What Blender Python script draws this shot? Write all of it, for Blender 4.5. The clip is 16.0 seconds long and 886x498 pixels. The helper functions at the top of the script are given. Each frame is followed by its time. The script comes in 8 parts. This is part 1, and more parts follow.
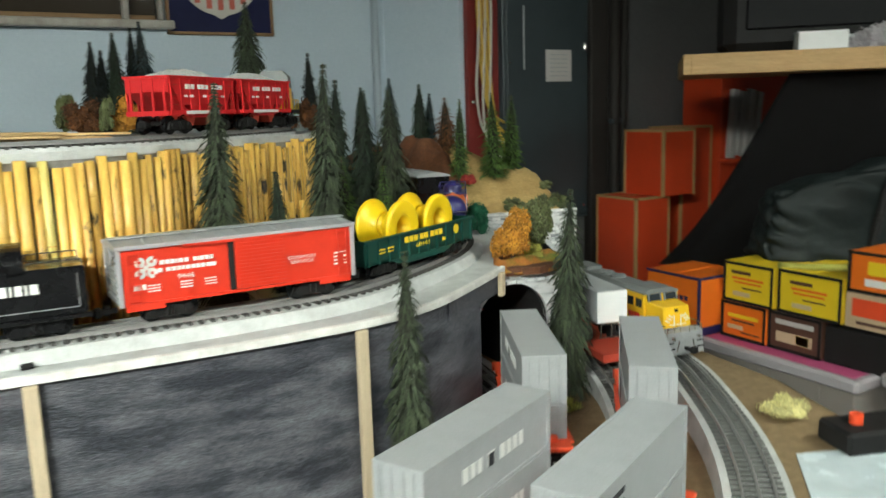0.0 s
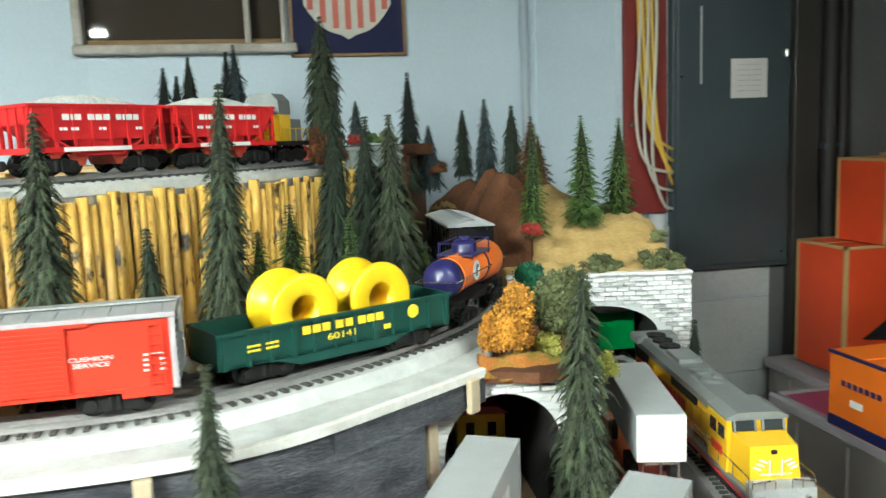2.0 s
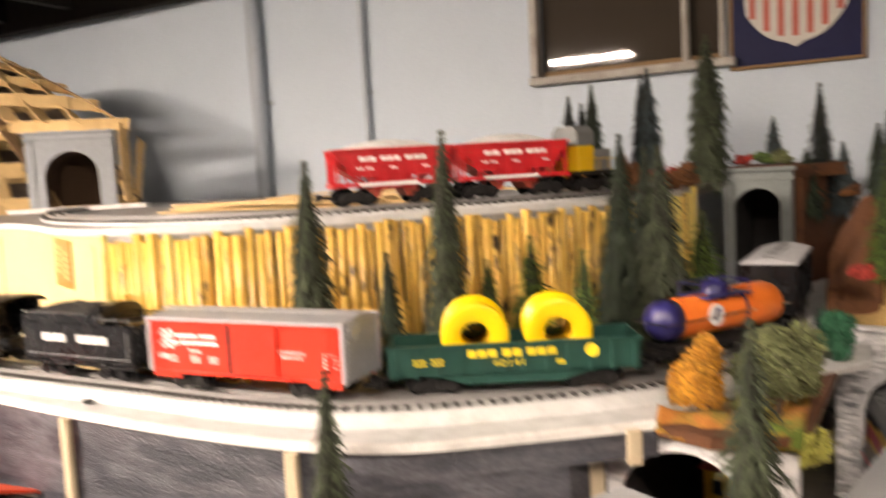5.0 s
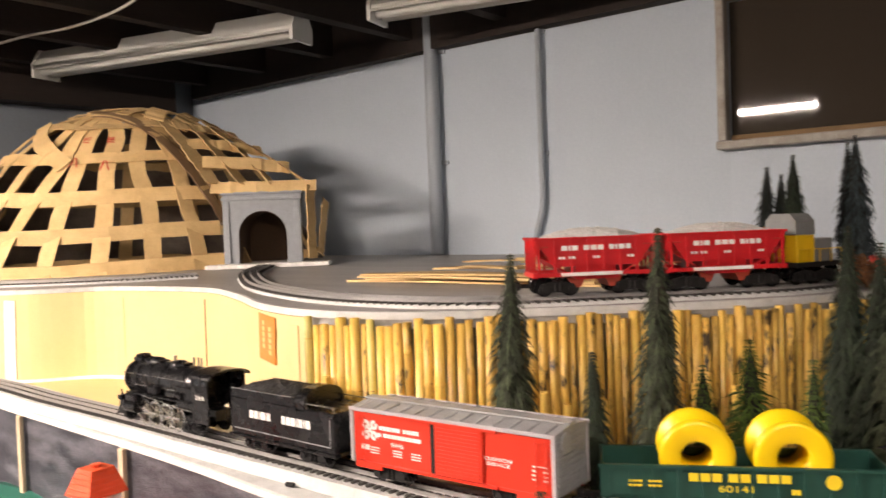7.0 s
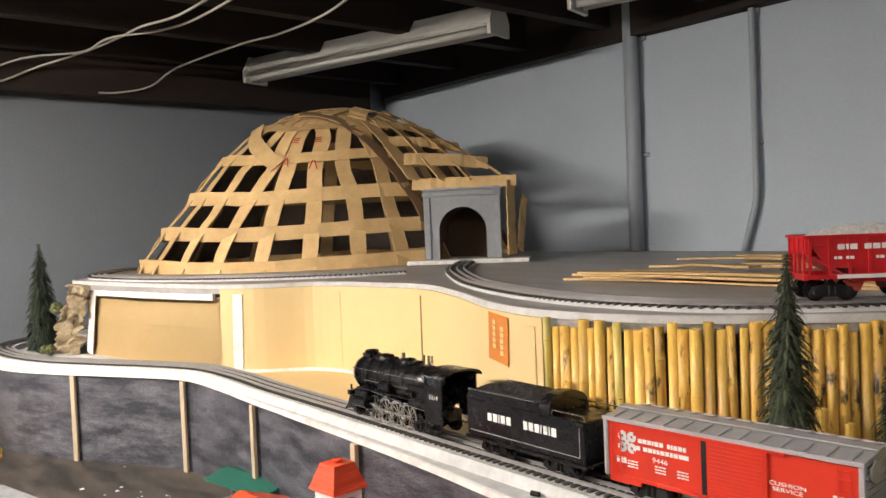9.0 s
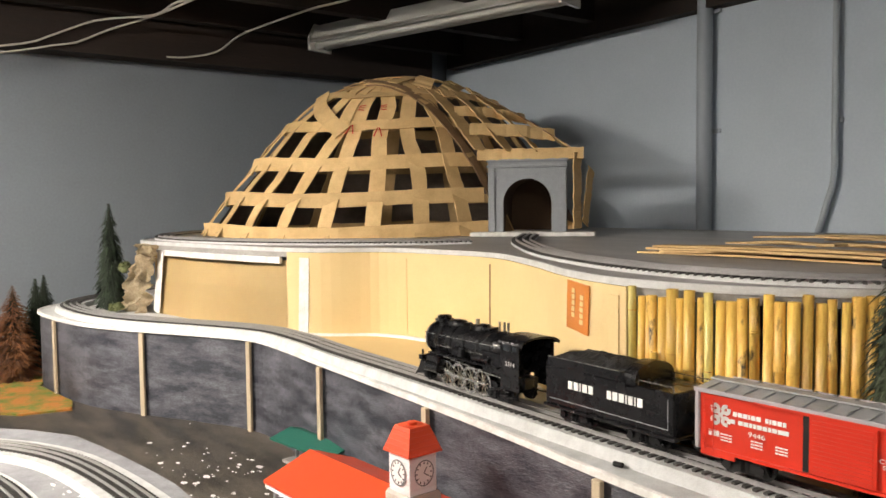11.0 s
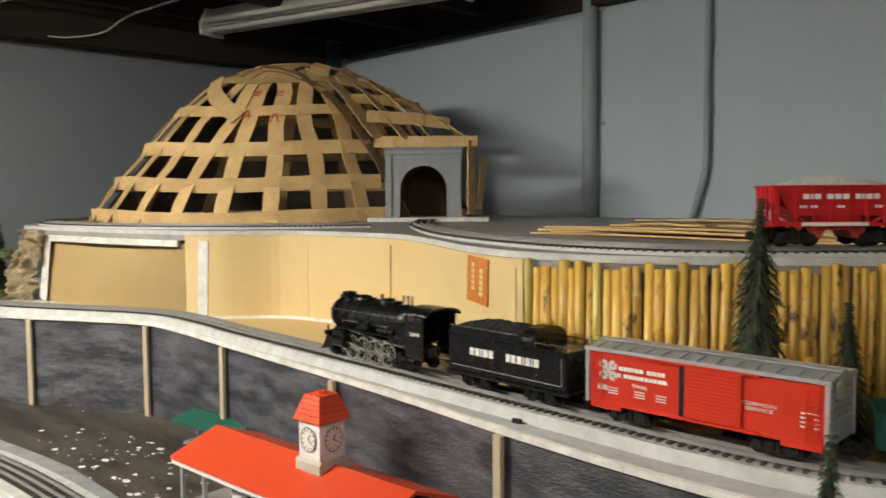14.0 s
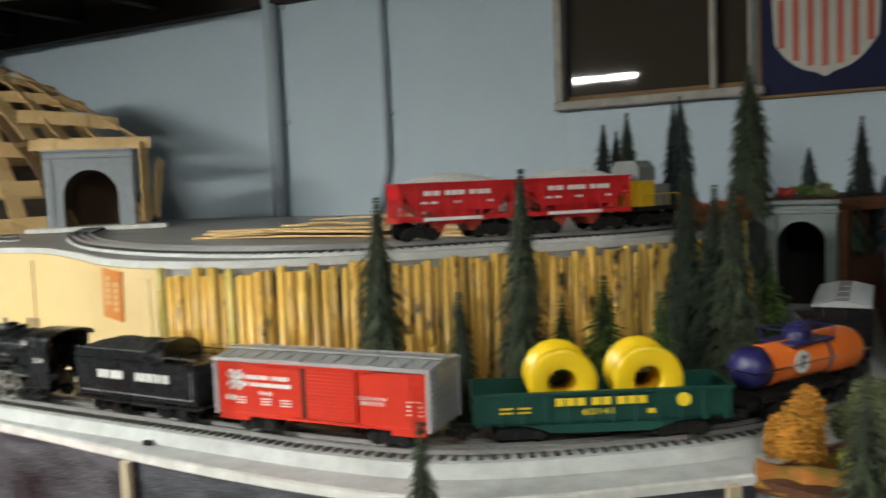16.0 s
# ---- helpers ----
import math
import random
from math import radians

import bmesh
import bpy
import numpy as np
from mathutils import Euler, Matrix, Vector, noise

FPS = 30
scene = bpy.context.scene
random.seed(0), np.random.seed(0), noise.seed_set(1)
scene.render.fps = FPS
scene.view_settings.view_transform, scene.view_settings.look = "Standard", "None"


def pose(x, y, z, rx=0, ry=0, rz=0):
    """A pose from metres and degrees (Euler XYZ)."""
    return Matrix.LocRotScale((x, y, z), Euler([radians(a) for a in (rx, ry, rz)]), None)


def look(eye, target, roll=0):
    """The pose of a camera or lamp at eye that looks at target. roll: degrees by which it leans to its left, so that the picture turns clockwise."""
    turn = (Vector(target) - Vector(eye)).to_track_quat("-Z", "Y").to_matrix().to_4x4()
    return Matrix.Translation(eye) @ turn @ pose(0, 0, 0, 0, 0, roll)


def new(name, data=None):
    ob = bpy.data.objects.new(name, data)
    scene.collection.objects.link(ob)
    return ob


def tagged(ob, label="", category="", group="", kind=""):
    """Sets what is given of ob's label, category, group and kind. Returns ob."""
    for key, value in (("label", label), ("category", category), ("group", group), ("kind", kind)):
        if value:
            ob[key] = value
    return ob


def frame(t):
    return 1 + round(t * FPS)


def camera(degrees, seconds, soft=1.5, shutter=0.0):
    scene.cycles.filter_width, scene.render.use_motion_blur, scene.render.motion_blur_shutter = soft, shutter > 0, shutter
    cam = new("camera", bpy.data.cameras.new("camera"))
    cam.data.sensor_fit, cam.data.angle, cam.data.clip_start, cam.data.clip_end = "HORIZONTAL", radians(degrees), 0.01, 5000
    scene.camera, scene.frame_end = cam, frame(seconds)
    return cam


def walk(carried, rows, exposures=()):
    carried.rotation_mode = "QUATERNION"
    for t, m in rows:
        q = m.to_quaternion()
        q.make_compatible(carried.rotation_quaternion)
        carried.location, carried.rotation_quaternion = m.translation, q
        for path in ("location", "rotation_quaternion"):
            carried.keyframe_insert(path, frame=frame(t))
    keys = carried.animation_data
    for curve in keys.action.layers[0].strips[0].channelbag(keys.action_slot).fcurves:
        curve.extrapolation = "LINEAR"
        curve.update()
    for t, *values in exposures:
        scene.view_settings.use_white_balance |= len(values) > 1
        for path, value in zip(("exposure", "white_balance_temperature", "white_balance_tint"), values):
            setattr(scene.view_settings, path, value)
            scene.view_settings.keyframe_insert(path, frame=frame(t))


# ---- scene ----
cam = camera(57.8, 16.0, soft=1.5, shutter=0.6)
PATH = [
    (0, (-0.102, -0.885, 1.475), (0.884, 0.821, 1.133), -1.7),
    (0.5, (0.038, -0.885, 1.478), (0.868, 0.908, 1.167), 0.1),
    (1, (0.142, -0.837, 1.474), (0.89, 0.992, 1.166), -0.7),
    (1.5, (0.221, -0.737, 1.474), (0.853, 1.139, 1.19), -1.0),
    (2, (0.332, -0.703, 1.477), (0.731, 1.238, 1.206), -2.2),
    (2.5, (0.455, -0.709, 1.477), (0.7, 1.255, 1.186), -1.3),
    (3, (0.513, -0.715, 1.462), (0.741, 1.24, 1.104), -1.2),
    (3.5, (0.517, -0.716, 1.458), (0.705, 1.236, 1.065), -2.0),
    (4, (0.61, -0.7, 1.456), (0.357, 1.246, 1.066), -0.4),
    (4.5, (0.685, -0.678, 1.448), (-0.006, 1.171, 1.125), -1.6),
    (5, (0.679, -0.687, 1.491), (-0.244, 1.077, 1.301), -3.2),
    (5.2, (0.679, -0.688, 1.514), (-0.354, 1.015, 1.341), -3.8),
    (7.3, (0.601, -0.69, 1.55), (-0.705, 0.824, 1.503), -2.3),
    (7.5, (0.59, -0.689, 1.551), (-0.782, 0.766, 1.495), -2.8),
    (8, (0.551, -0.705, 1.548), (-0.893, 0.675, 1.461), -2.4),
    (8.5, (0.529, -0.715, 1.553), (-0.992, 0.58, 1.469), -2.5),
    (9, (0.521, -0.714, 1.554), (-1.02, 0.56, 1.492), -2.4),
    (9.5, (0.513, -0.719, 1.554), (-1.039, 0.542, 1.484), -2.3),
    (10, (0.507, -0.724, 1.552), (-1.064, 0.512, 1.477), -1.9),
    (10.2, (0.502, -0.728, 1.55), (-1.084, 0.487, 1.464), -1.8),
    (12.3, (0.461, -0.766, 1.52), (-1.145, 0.418, 1.379), 0.6),
    (12.5, (0.473, -0.778, 1.522), (-1.097, 0.452, 1.377), 0.8),
    (13, (0.48, -0.784, 1.52), (-1.063, 0.48, 1.375), 0.2),
    (13.5, (0.496, -0.789, 1.517), (-0.992, 0.542, 1.389), -0.1),
    (14, (0.507, -0.784, 1.517), (-0.929, 0.602, 1.383), -0.4),
    (14.5, (0.525, -0.773, 1.518), (-0.817, 0.704, 1.39), -1.0),
    (15, (0.54, -0.75, 1.516), (-0.69, 0.821, 1.384), -1.6),
    (15.5, (0.553, -0.729, 1.518), (-0.527, 0.947, 1.366), -2.1),
    (16, (0.586, -0.707, 1.521), (-0.31, 1.074, 1.364), -2.4),
]
EXPOSE = [(0.0, 0.29, 6100, 0), (0.5, 0.62, 6000, -1), (1.0, 0.81, 5900, -3), (1.5, 1.01, 5900, -3), (2.5, 1.2, 5850, -1), (3.5, 1.4, 5800, 4), (4.4, 1.26, 6400, 10), (5.0, 1.0, 7700, 26), (7.5, 0.38, 7300, 27), (8.5, 0.03, 7050, 24), (9.0, -0.02, 6850, 21), (10.0, 0.01, 6800, 20), (12.5, -0.35, 6900, 13), (13.0, -0.45, 6900, 12), (14.0, -0.48, 6900, 12), (15.2, -0.40, 6700, 10), (16.0, -0.10, 6200, 7)]
walk(cam, [(t, look(eye, target, roll)) for t, eye, target, roll in PATH], EXPOSE)

# ---- light ----
world = bpy.data.worlds.new("basement_dark")
scene.world = world
world.use_nodes = True
world.node_tree.nodes["Background"].inputs[0].default_value = (0.5, 0.55, 0.6, 1)
world.node_tree.nodes["Background"].inputs[1].default_value = 0.02

Z_LOW, Z_MID, Z_UP = 1.06, 1.257, 1.443
CEIL = 2.33
TUBES = [((-1.18, -1.50, 2.16), 365.0), ((1.05, -1.15, 2.16), 65.0)]


# ---- materials ----
def M(name, col, rough=0.6, metal=0.0, var=0.18, scale=60.0, bump=0.15, fine=400.0, col2=None, amount=0.5, stretch=(1, 1, 1), coat=0.0, rnd=0.0, depth=0.002, gloss=0.5, island=0.0, edge=0.2):
    """A surface with colour that varies at two scales, and fine relief."""
    m = bpy.data.materials.new(name)
    m.use_nodes = True
    nt = m.node_tree
    b = nt.nodes["Principled BSDF"]
    b.inputs["Roughness"].default_value, b.inputs["Metallic"].default_value = rough, metal
    b.inputs["Coat Weight"].default_value = coat
    b.inputs["Specular IOR Level"].default_value = gloss
    tc, mp = nt.nodes.new("ShaderNodeTexCoord"), nt.nodes.new("ShaderNodeMapping")
    mp.inputs["Scale"].default_value = stretch
    if rnd:
        oi, sh, ad = nt.nodes.new("ShaderNodeObjectInfo"), nt.nodes.new("ShaderNodeMath"), nt.nodes.new("ShaderNodeVectorMath")
        sh.operation, sh.inputs[1].default_value = "MULTIPLY", 23.0
        ad.operation = "ADD"
        nt.links.new(oi.outputs["Random"], sh.inputs[0])
        nt.links.new(tc.outputs["Object"], ad.inputs[0])
        nt.links.new(sh.outputs[0], ad.inputs[1])
        nt.links.new(ad.outputs[0], mp.inputs["Vector"])
    else:
        nt.links.new(tc.outputs["Object"], mp.inputs["Vector"])
    n1, n2 = nt.nodes.new("ShaderNodeTexNoise"), nt.nodes.new("ShaderNodeTexNoise")
    n1.inputs["Scale"].default_value, n1.inputs["Detail"].default_value, n1.inputs["Roughness"].default_value = scale, 6, 0.65
    n2.inputs["Scale"].default_value, n2.inputs["Detail"].default_value = fine, 3
    for n in (n1, n2):
        nt.links.new(mp.outputs["Vector"], n.inputs["Vector"])
    ramp = nt.nodes.new("ShaderNodeValToRGB")
    c2 = col2 if col2 else tuple(c * (1 - var) for c in col)
    ramp.color_ramp.elements[0].position, ramp.color_ramp.elements[1].position = max(0.02, amount - edge), min(0.98, amount + edge)
    ramp.color_ramp.elements[0].color, ramp.color_ramp.elements[1].color = (*c2, 1), (*col, 1)
    nt.links.new(n1.outputs["Fac"], ramp.inputs["Fac"])
    mix = nt.nodes.new("ShaderNodeMix")
    mix.data_type, mix.blend_type = "RGBA", "OVERLAY"
    mix.inputs["Factor"].default_value = var
    nt.links.new(ramp.outputs["Color"], mix.inputs["A"])
    nt.links.new(n2.outputs["Fac"], mix.inputs["B"])
    out = mix.outputs["Result"]
    if rnd:
        oi, hs, mr = nt.nodes.new("ShaderNodeObjectInfo"), nt.nodes.new("ShaderNodeHueSaturation"), nt.nodes.new("ShaderNodeMapRange")
        mr.inputs["To Min"].default_value, mr.inputs["To Max"].default_value = 1 - rnd, 1 + rnd
        nt.links.new(oi.outputs["Random"], mr.inputs["Value"])
        nt.links.new(mr.outputs["Result"], hs.inputs["Value"])
        nt.links.new(out, hs.inputs["Color"])
        out = hs.outputs["Color"]
    if island:
        ge, hs, mr = nt.nodes.new("ShaderNodeNewGeometry"), nt.nodes.new("ShaderNodeHueSaturation"), nt.nodes.new("ShaderNodeMapRange")
        mr.inputs["To Min"].default_value, mr.inputs["To Max"].default_value = 1 - island, 1 + island
        nt.links.new(ge.outputs["Random Per Island"], mr.inputs["Value"])
        nt.links.new(mr.outputs["Result"], hs.inputs["Value"])
        nt.links.new(out, hs.inputs["Color"])
        out = hs.outputs["Color"]
    nt.links.new(out, b.inputs["Base Color"])
    mr2 = nt.nodes.new("ShaderNodeMapRange")
    mr2.inputs["To Min"].default_value, mr2.inputs["To Max"].default_value = max(0.03, rough - 0.12), min(1.0, rough + 0.12)
    nt.links.new(n1.outputs["Fac"], mr2.inputs["Value"])
    nt.links.new(mr2.outputs["Result"], b.inputs["Roughness"])
    if bump:
        bp = nt.nodes.new("ShaderNodeBump")
        bp.inputs["Strength"].default_value, bp.inputs["Distance"].default_value = bump, depth
        nt.links.new(n2.outputs["Fac"], bp.inputs["Height"])
        nt.links.new(bp.outputs["Normal"], b.inputs["Normal"])
    return m


def lamp_glow(name, col, strength):
    m = bpy.data.materials.new(name)
    m.use_nodes = True
    b = m.node_tree.nodes["Principled BSDF"]
    b.inputs["Base Color"].default_value = (0.8, 0.8, 0.8, 1)
    b.inputs["Emission Color"].default_value, b.inputs["Emission Strength"].default_value = (*col, 1), strength
    return m


def clear(name, col, rough=0.05, trans=1.0):
    m = bpy.data.materials.new(name)
    m.use_nodes = True
    b = m.node_tree.nodes["Principled BSDF"]
    b.inputs["Base Color"].default_value, b.inputs["Roughness"].default_value = (*col, 1), rough
    b.inputs["Transmission Weight"].default_value, b.inputs["IOR"].default_value = trans, 1.45
    return m


WALL = M("painted_block_wall", (0.525, 0.60, 0.672), 0.7, var=0.10, scale=2.2, bump=0.25, fine=120, col2=(0.475, 0.55, 0.622))
PIERGREY = M("grey_painted_block", (0.47, 0.485, 0.48), 0.75, var=0.15, scale=4, bump=0.3, fine=120, col2=(0.38, 0.39, 0.385))
# WALL's blue-grey made darker, in place of the weak light there.
WALLWEST = M("dimmed_blue_wall_paint", (0.205, 0.235, 0.27), 0.7, var=0.10, scale=2.2, bump=0.25, fine=120, col2=(0.18, 0.205, 0.235))
# Wall tone with shade put into it; also keeps bounce light low.
WALLDARK = M("darkened_wall_paint", (0.125, 0.125, 0.125), 0.8, var=0.15, scale=3, bump=0.2, fine=120)
CONCRETE = M("concrete_floor", (0.12, 0.115, 0.105), 0.85, scale=5)
JOIST = M("old_dark_joist_wood", (0.030, 0.019, 0.015), 0.85, var=0.4, scale=4, bump=0.3, fine=60, stretch=(8, 0.6, 8), col2=(0.016, 0.011, 0.009))
PLY = M("weathered_plywood", (0.33, 0.24, 0.15), 0.8, scale=6, fine=90, stretch=(1, 5, 1))
LOWTOP = M("brown_painted_board", (0.105, 0.088, 0.070), 0.45, var=0.7, scale=7, fine=260, col2=(0.020, 0.018, 0.016), bump=0.35, stretch=(0.7, 2.2, 1), edge=0.12)
DUSTGREY = M("grey_plaster_dust_ground", (0.33, 0.335, 0.35), 0.85, var=0.3, scale=16, fine=500, col2=(0.17, 0.175, 0.19), bump=0.4, amount=0.42)
UPTOP = M("grey_painted_deck", (0.37, 0.35, 0.33), 0.38, var=0.4, scale=5, fine=200, stretch=(0.5, 2.0, 1.0), col2=(0.20, 0.19, 0.18), edge=0.14)
WHITEEDGE = M("white_painted_deck_edge", (0.82, 0.81, 0.78), 0.55, var=0.25, scale=28, fine=250, col2=(0.48, 0.46, 0.43), amount=0.44)
FASCIA = M("dark_slate_painted_board", (0.132, 0.132, 0.152), 0.42, var=0.8, scale=19, fine=300, col2=(0.028, 0.030, 0.040), bump=0.8, stretch=(0.55, 0.55, 2.0), depth=0.0016, amount=0.53, edge=0.13)
POSTWOOD = M("pale_pine_stick", (0.55, 0.45, 0.31), 0.7, scale=30, fine=300, stretch=(6, 6, 1))
CARD = M("brown_cardboard", (0.72, 0.545, 0.275), 0.75, var=0.10, scale=5, bump=0.15, fine=500, col2=(0.66, 0.485, 0.235))
STRIP = M("cardboard_strip", (0.68, 0.47, 0.22), 0.75, var=0.22, scale=14, bump=0.25, fine=350, col2=(0.50, 0.32, 0.135), rnd=0.14, amount=0.42)
CARDDARK = M("cardboard_edge", (0.26, 0.16, 0.08), 0.85, scale=30)
BAMBOO = M("bamboo_cane", (0.80, 0.52, 0.12), 0.38, var=0.35, scale=22, fine=150, col2=(0.48, 0.26, 0.05), stretch=(3, 3, 0.55), rnd=0.22, amount=0.40)
BAMBOO2 = M("green_bamboo_cane", (0.74, 0.60, 0.19), 0.38, var=0.35, scale=22, fine=150, col2=(0.36, 0.31, 0.08), stretch=(3, 3, 0.5), rnd=0.24, amount=0.40)
BAMBOO3 = M("stained_brown_bamboo_cane", (0.66, 0.40, 0.09), 0.42, var=0.4, scale=70, fine=150, col2=(0.022, 0.015, 0.010), stretch=(1.2, 1.2, 0.45), rnd=0.22, amount=0.42, edge=0.055)
BALLAST = M("pale_grey_roadbed", (0.65, 0.66, 0.65), 0.7, var=0.3, scale=40, bump=0.6, fine=900, col2=(0.47, 0.475, 0.47))
TIEGREY = M("weathered_grey_tie", (0.075, 0.075, 0.070), 0.7, scale=200)
SHEETPALE = M("pale_blue_plastic_sheet", (0.66, 0.74, 0.78), 0.25, var=0.2, scale=18, bump=0.2, fine=40)
TIE = M("dark_brown_plastic_tie", (0.060, 0.056, 0.052), 0.7, scale=200)
RAIL = M("steel_rail", (0.42, 0.41, 0.40), 0.34, 0.5, var=0.2, scale=60, bump=0.05)
BLACK = M("black_painted_metal", (0.007, 0.007, 0.008), 0.27, var=0.12, scale=40, bump=0.03, fine=500, gloss=0.42)
MATTBLACK = M("matt_black_plastic", (0.013, 0.012, 0.012), 0.7, var=0.3, scale=120, gloss=0.3)
COAL = M("coal_load", (0.016, 0.016, 0.017), 0.55, var=0.5, scale=300, bump=1.0, fine=600, gloss=0.35)
CHROME = M("bright_metal", (0.70, 0.68, 0.64), 0.25, 1.0, var=0.1)
BRASS = M("worn_nickel_wheel", (0.46, 0.43, 0.36), 0.35, 0.9, var=0.3, scale=200)
RED = M("glossy_red_paint", (0.66, 0.040, 0.018), 0.35, var=0.10, scale=50, bump=0.05, fine=600)
DEEPRED = M("deep_red_plastic", (0.62, 0.02, 0.025), 0.35, var=0.12, scale=50, bump=0.05, fine=600)
BROWNRED = M("oxide_red_plastic", (0.42, 0.055, 0.03), 0.5, var=0.2, scale=60)
ORANGERED = M("orange_red_plastic", (0.80, 0.085, 0.028), 0.4, var=0.08, scale=30, bump=0.05)
ORANGE = M("orange_paint", (0.85, 0.19, 0.03), 0.35, var=0.08, scale=40, bump=0.05)
NAVY = M("navy_blue_paint", (0.022, 0.020, 0.11), 0.35, var=0.15, scale=40, bump=0.05)
SILVER = M("silver_grey_roof_paint", (0.44, 0.45, 0.46), 0.45, 0.3, var=0.2, scale=60, bump=0.1, fine=500)
GREYROOF = M("grey_locomotive_paint", (0.20, 0.21, 0.21), 0.45, var=0.15, scale=60)
YELLOW = M("yellow_locomotive_paint", (0.86, 0.52, 0.02), 0.35, var=0.08, scale=40, bump=0.05)
SPOOL = M("yellow_plastic", (0.90, 0.60, 0.01), 0.35, var=0.05, scale=40, bump=0.03)
GREEN = M("dark_green_plastic", (0.010, 0.062, 0.048), 0.4, var=0.15, scale=60, bump=0.05)
GREEN2 = M("bright_green_paint", (0.012, 0.36, 0.075), 0.45, scale=60)
ROOFGREEN = M("green_roof_plastic", (0.01, 0.12, 0.085), 0.55, scale=60)
GREYBOX = M("grey_container_plastic", (0.42, 0.435, 0.45), 0.42, var=0.14, scale=40, bump=0.08, fine=500)
WHITE = M("white_paint", (0.80, 0.80, 0.80), 0.5, var=0.06, scale=30, bump=0.05)
LETTERWHITE = M("white_lettering", (0.82, 0.82, 0.80), 0.5, var=0.03, bump=0)
LETTERYEL = M("yellow_lettering", (0.85, 0.62, 0.03), 0.5, var=0.03, bump=0)
LETTERDK = M("dark_lettering", (0.03, 0.03, 0.035), 0.5, var=0.03, bump=0)
LETTERRED = M("red_marker_ink", (0.62, 0.03, 0.02), 0.6, var=0.1, bump=0)
GRAVELW = M("white_gravel_load", (0.82, 0.81, 0.78), 0.9, var=0.4, scale=250, bump=1.0, fine=800)
LAMPWHITE = M("white_enamel_lamp_housing", (0.72, 0.71, 0.66), 0.35, var=0.08, scale=8, bump=0.02)
LIT = [lamp_glow("lit_tube", (1.0, 0.98, 0.875), power) for _, power in TUBES]
PIPE = M("painted_grey_pipe", (0.40, 0.45, 0.50), 0.5, var=0.08, scale=10)
PORTAL = M("grey_moulded_stone", (0.30, 0.32, 0.34), 0.75, var=0.15, scale=60, bump=0.4, fine=300)
PORTALGREEN = M("green_grey_moulded_stone", (0.20, 0.225, 0.22), 0.75, var=0.15, scale=60, bump=0.4, fine=300)
ROCK = M("pale_plaster_rock", (0.60, 0.50, 0.34), 0.9, var=0.4, scale=26, bump=0.7, fine=220, col2=(0.34, 0.25, 0.14), amount=0.44)
HILL = M("tan_earth_plaster", (0.50, 0.345, 0.135), 0.9, var=0.35, scale=14, bump=0.5, fine=220, col2=(0.30, 0.185, 0.06), amount=0.42, stretch=(0.6, 1.0, 2.2))
HILLBROWN = M("rust_brown_earth", (0.16, 0.058, 0.02), 0.9, var=0.4, scale=18, bump=0.7, fine=180, col2=(0.07, 0.026, 0.012))
GRASS = M("grass_turf", (0.11, 0.16, 0.022), 0.95, var=0.6, scale=18, bump=1.0, fine=500, col2=(0.40, 0.145, 0.025), amount=0.50, edge=0.10)
SAND = M("sandy_ground_cover", (0.30, 0.21, 0.11), 0.95, var=0.4, scale=60, bump=0.8, fine=700, col2=(0.19, 0.125, 0.06))
SPRUCE = M("spruce_needles", (0.022, 0.036, 0.017), 0.85, var=0.4, scale=60, bump=0, col2=(0.010, 0.018, 0.011), island=0.5)
SPRUCE2 = M("grey_green_needles", (0.050, 0.064, 0.032), 0.9, var=0.4, scale=60, bump=0, col2=(0.023, 0.031, 0.018), island=0.55)
LEAFGREEN = M("fresh_green_needles", (0.085, 0.145, 0.024), 0.85, var=0.4, scale=60, bump=0, col2=(0.035, 0.07, 0.014), island=0.55)
BLUESPRUCE = M("blue_grey_needles", (0.045, 0.065, 0.070), 0.9, var=0.3, scale=60, bump=0, col2=(0.025, 0.038, 0.042), island=0.5)
DARKNEEDLE = M("near_black_needles", (0.010, 0.015, 0.014), 0.9, var=0.3, scale=60, bump=0, island=0.5)
BROWNNEEDLE = M("rusty_brown_needles", (0.15, 0.055, 0.014), 0.9, var=0.4, scale=60, bump=0, col2=(0.08, 0.03, 0.01), island=0.5)
ORANGELEAF = M("autumn_orange_foliage", (0.56, 0.28, 0.03), 0.9, var=0.4, scale=60, bump=0, col2=(0.32, 0.12, 0.012), island=0.5)
PIPEWHITE = M("white_painted_pipe", (0.72, 0.73, 0.73), 0.5, var=0.08, scale=14)
OLIVE = M("olive_lichen_foliage", (0.145, 0.165, 0.075), 0.95, var=0.4, scale=60, bump=0, col2=(0.09, 0.10, 0.035), island=0.5)
YELLOWLEAF = M("yellow_green_lichen", (0.42, 0.40, 0.09), 0.95, var=0.3, scale=60, bump=0, col2=(0.28, 0.27, 0.05), island=0.5)
CREAMLEAF = M("cream_lichen", (0.72, 0.66, 0.30), 0.95, var=0.3, scale=60, bump=0, col2=(0.55, 0.50, 0.20), island=0.35)
TEALLEAF = M("teal_green_clump", (0.02, 0.13, 0.065), 0.95, var=0.3, scale=60, bump=0, island=0.5)
REDLEAF = M("red_clump", (0.32, 0.03, 0.02), 0.95, var=0.3, scale=60, bump=0, island=0.5)
# Near-black tone that puts shade inside the tree crowns.
CROWNSHADE = M("crown_shade_core", (0.020, 0.021, 0.014), 0.95, var=0.4, scale=60, bump=0)
BARK = M("bark", (0.10, 0.06, 0.035), 0.9, scale=200)
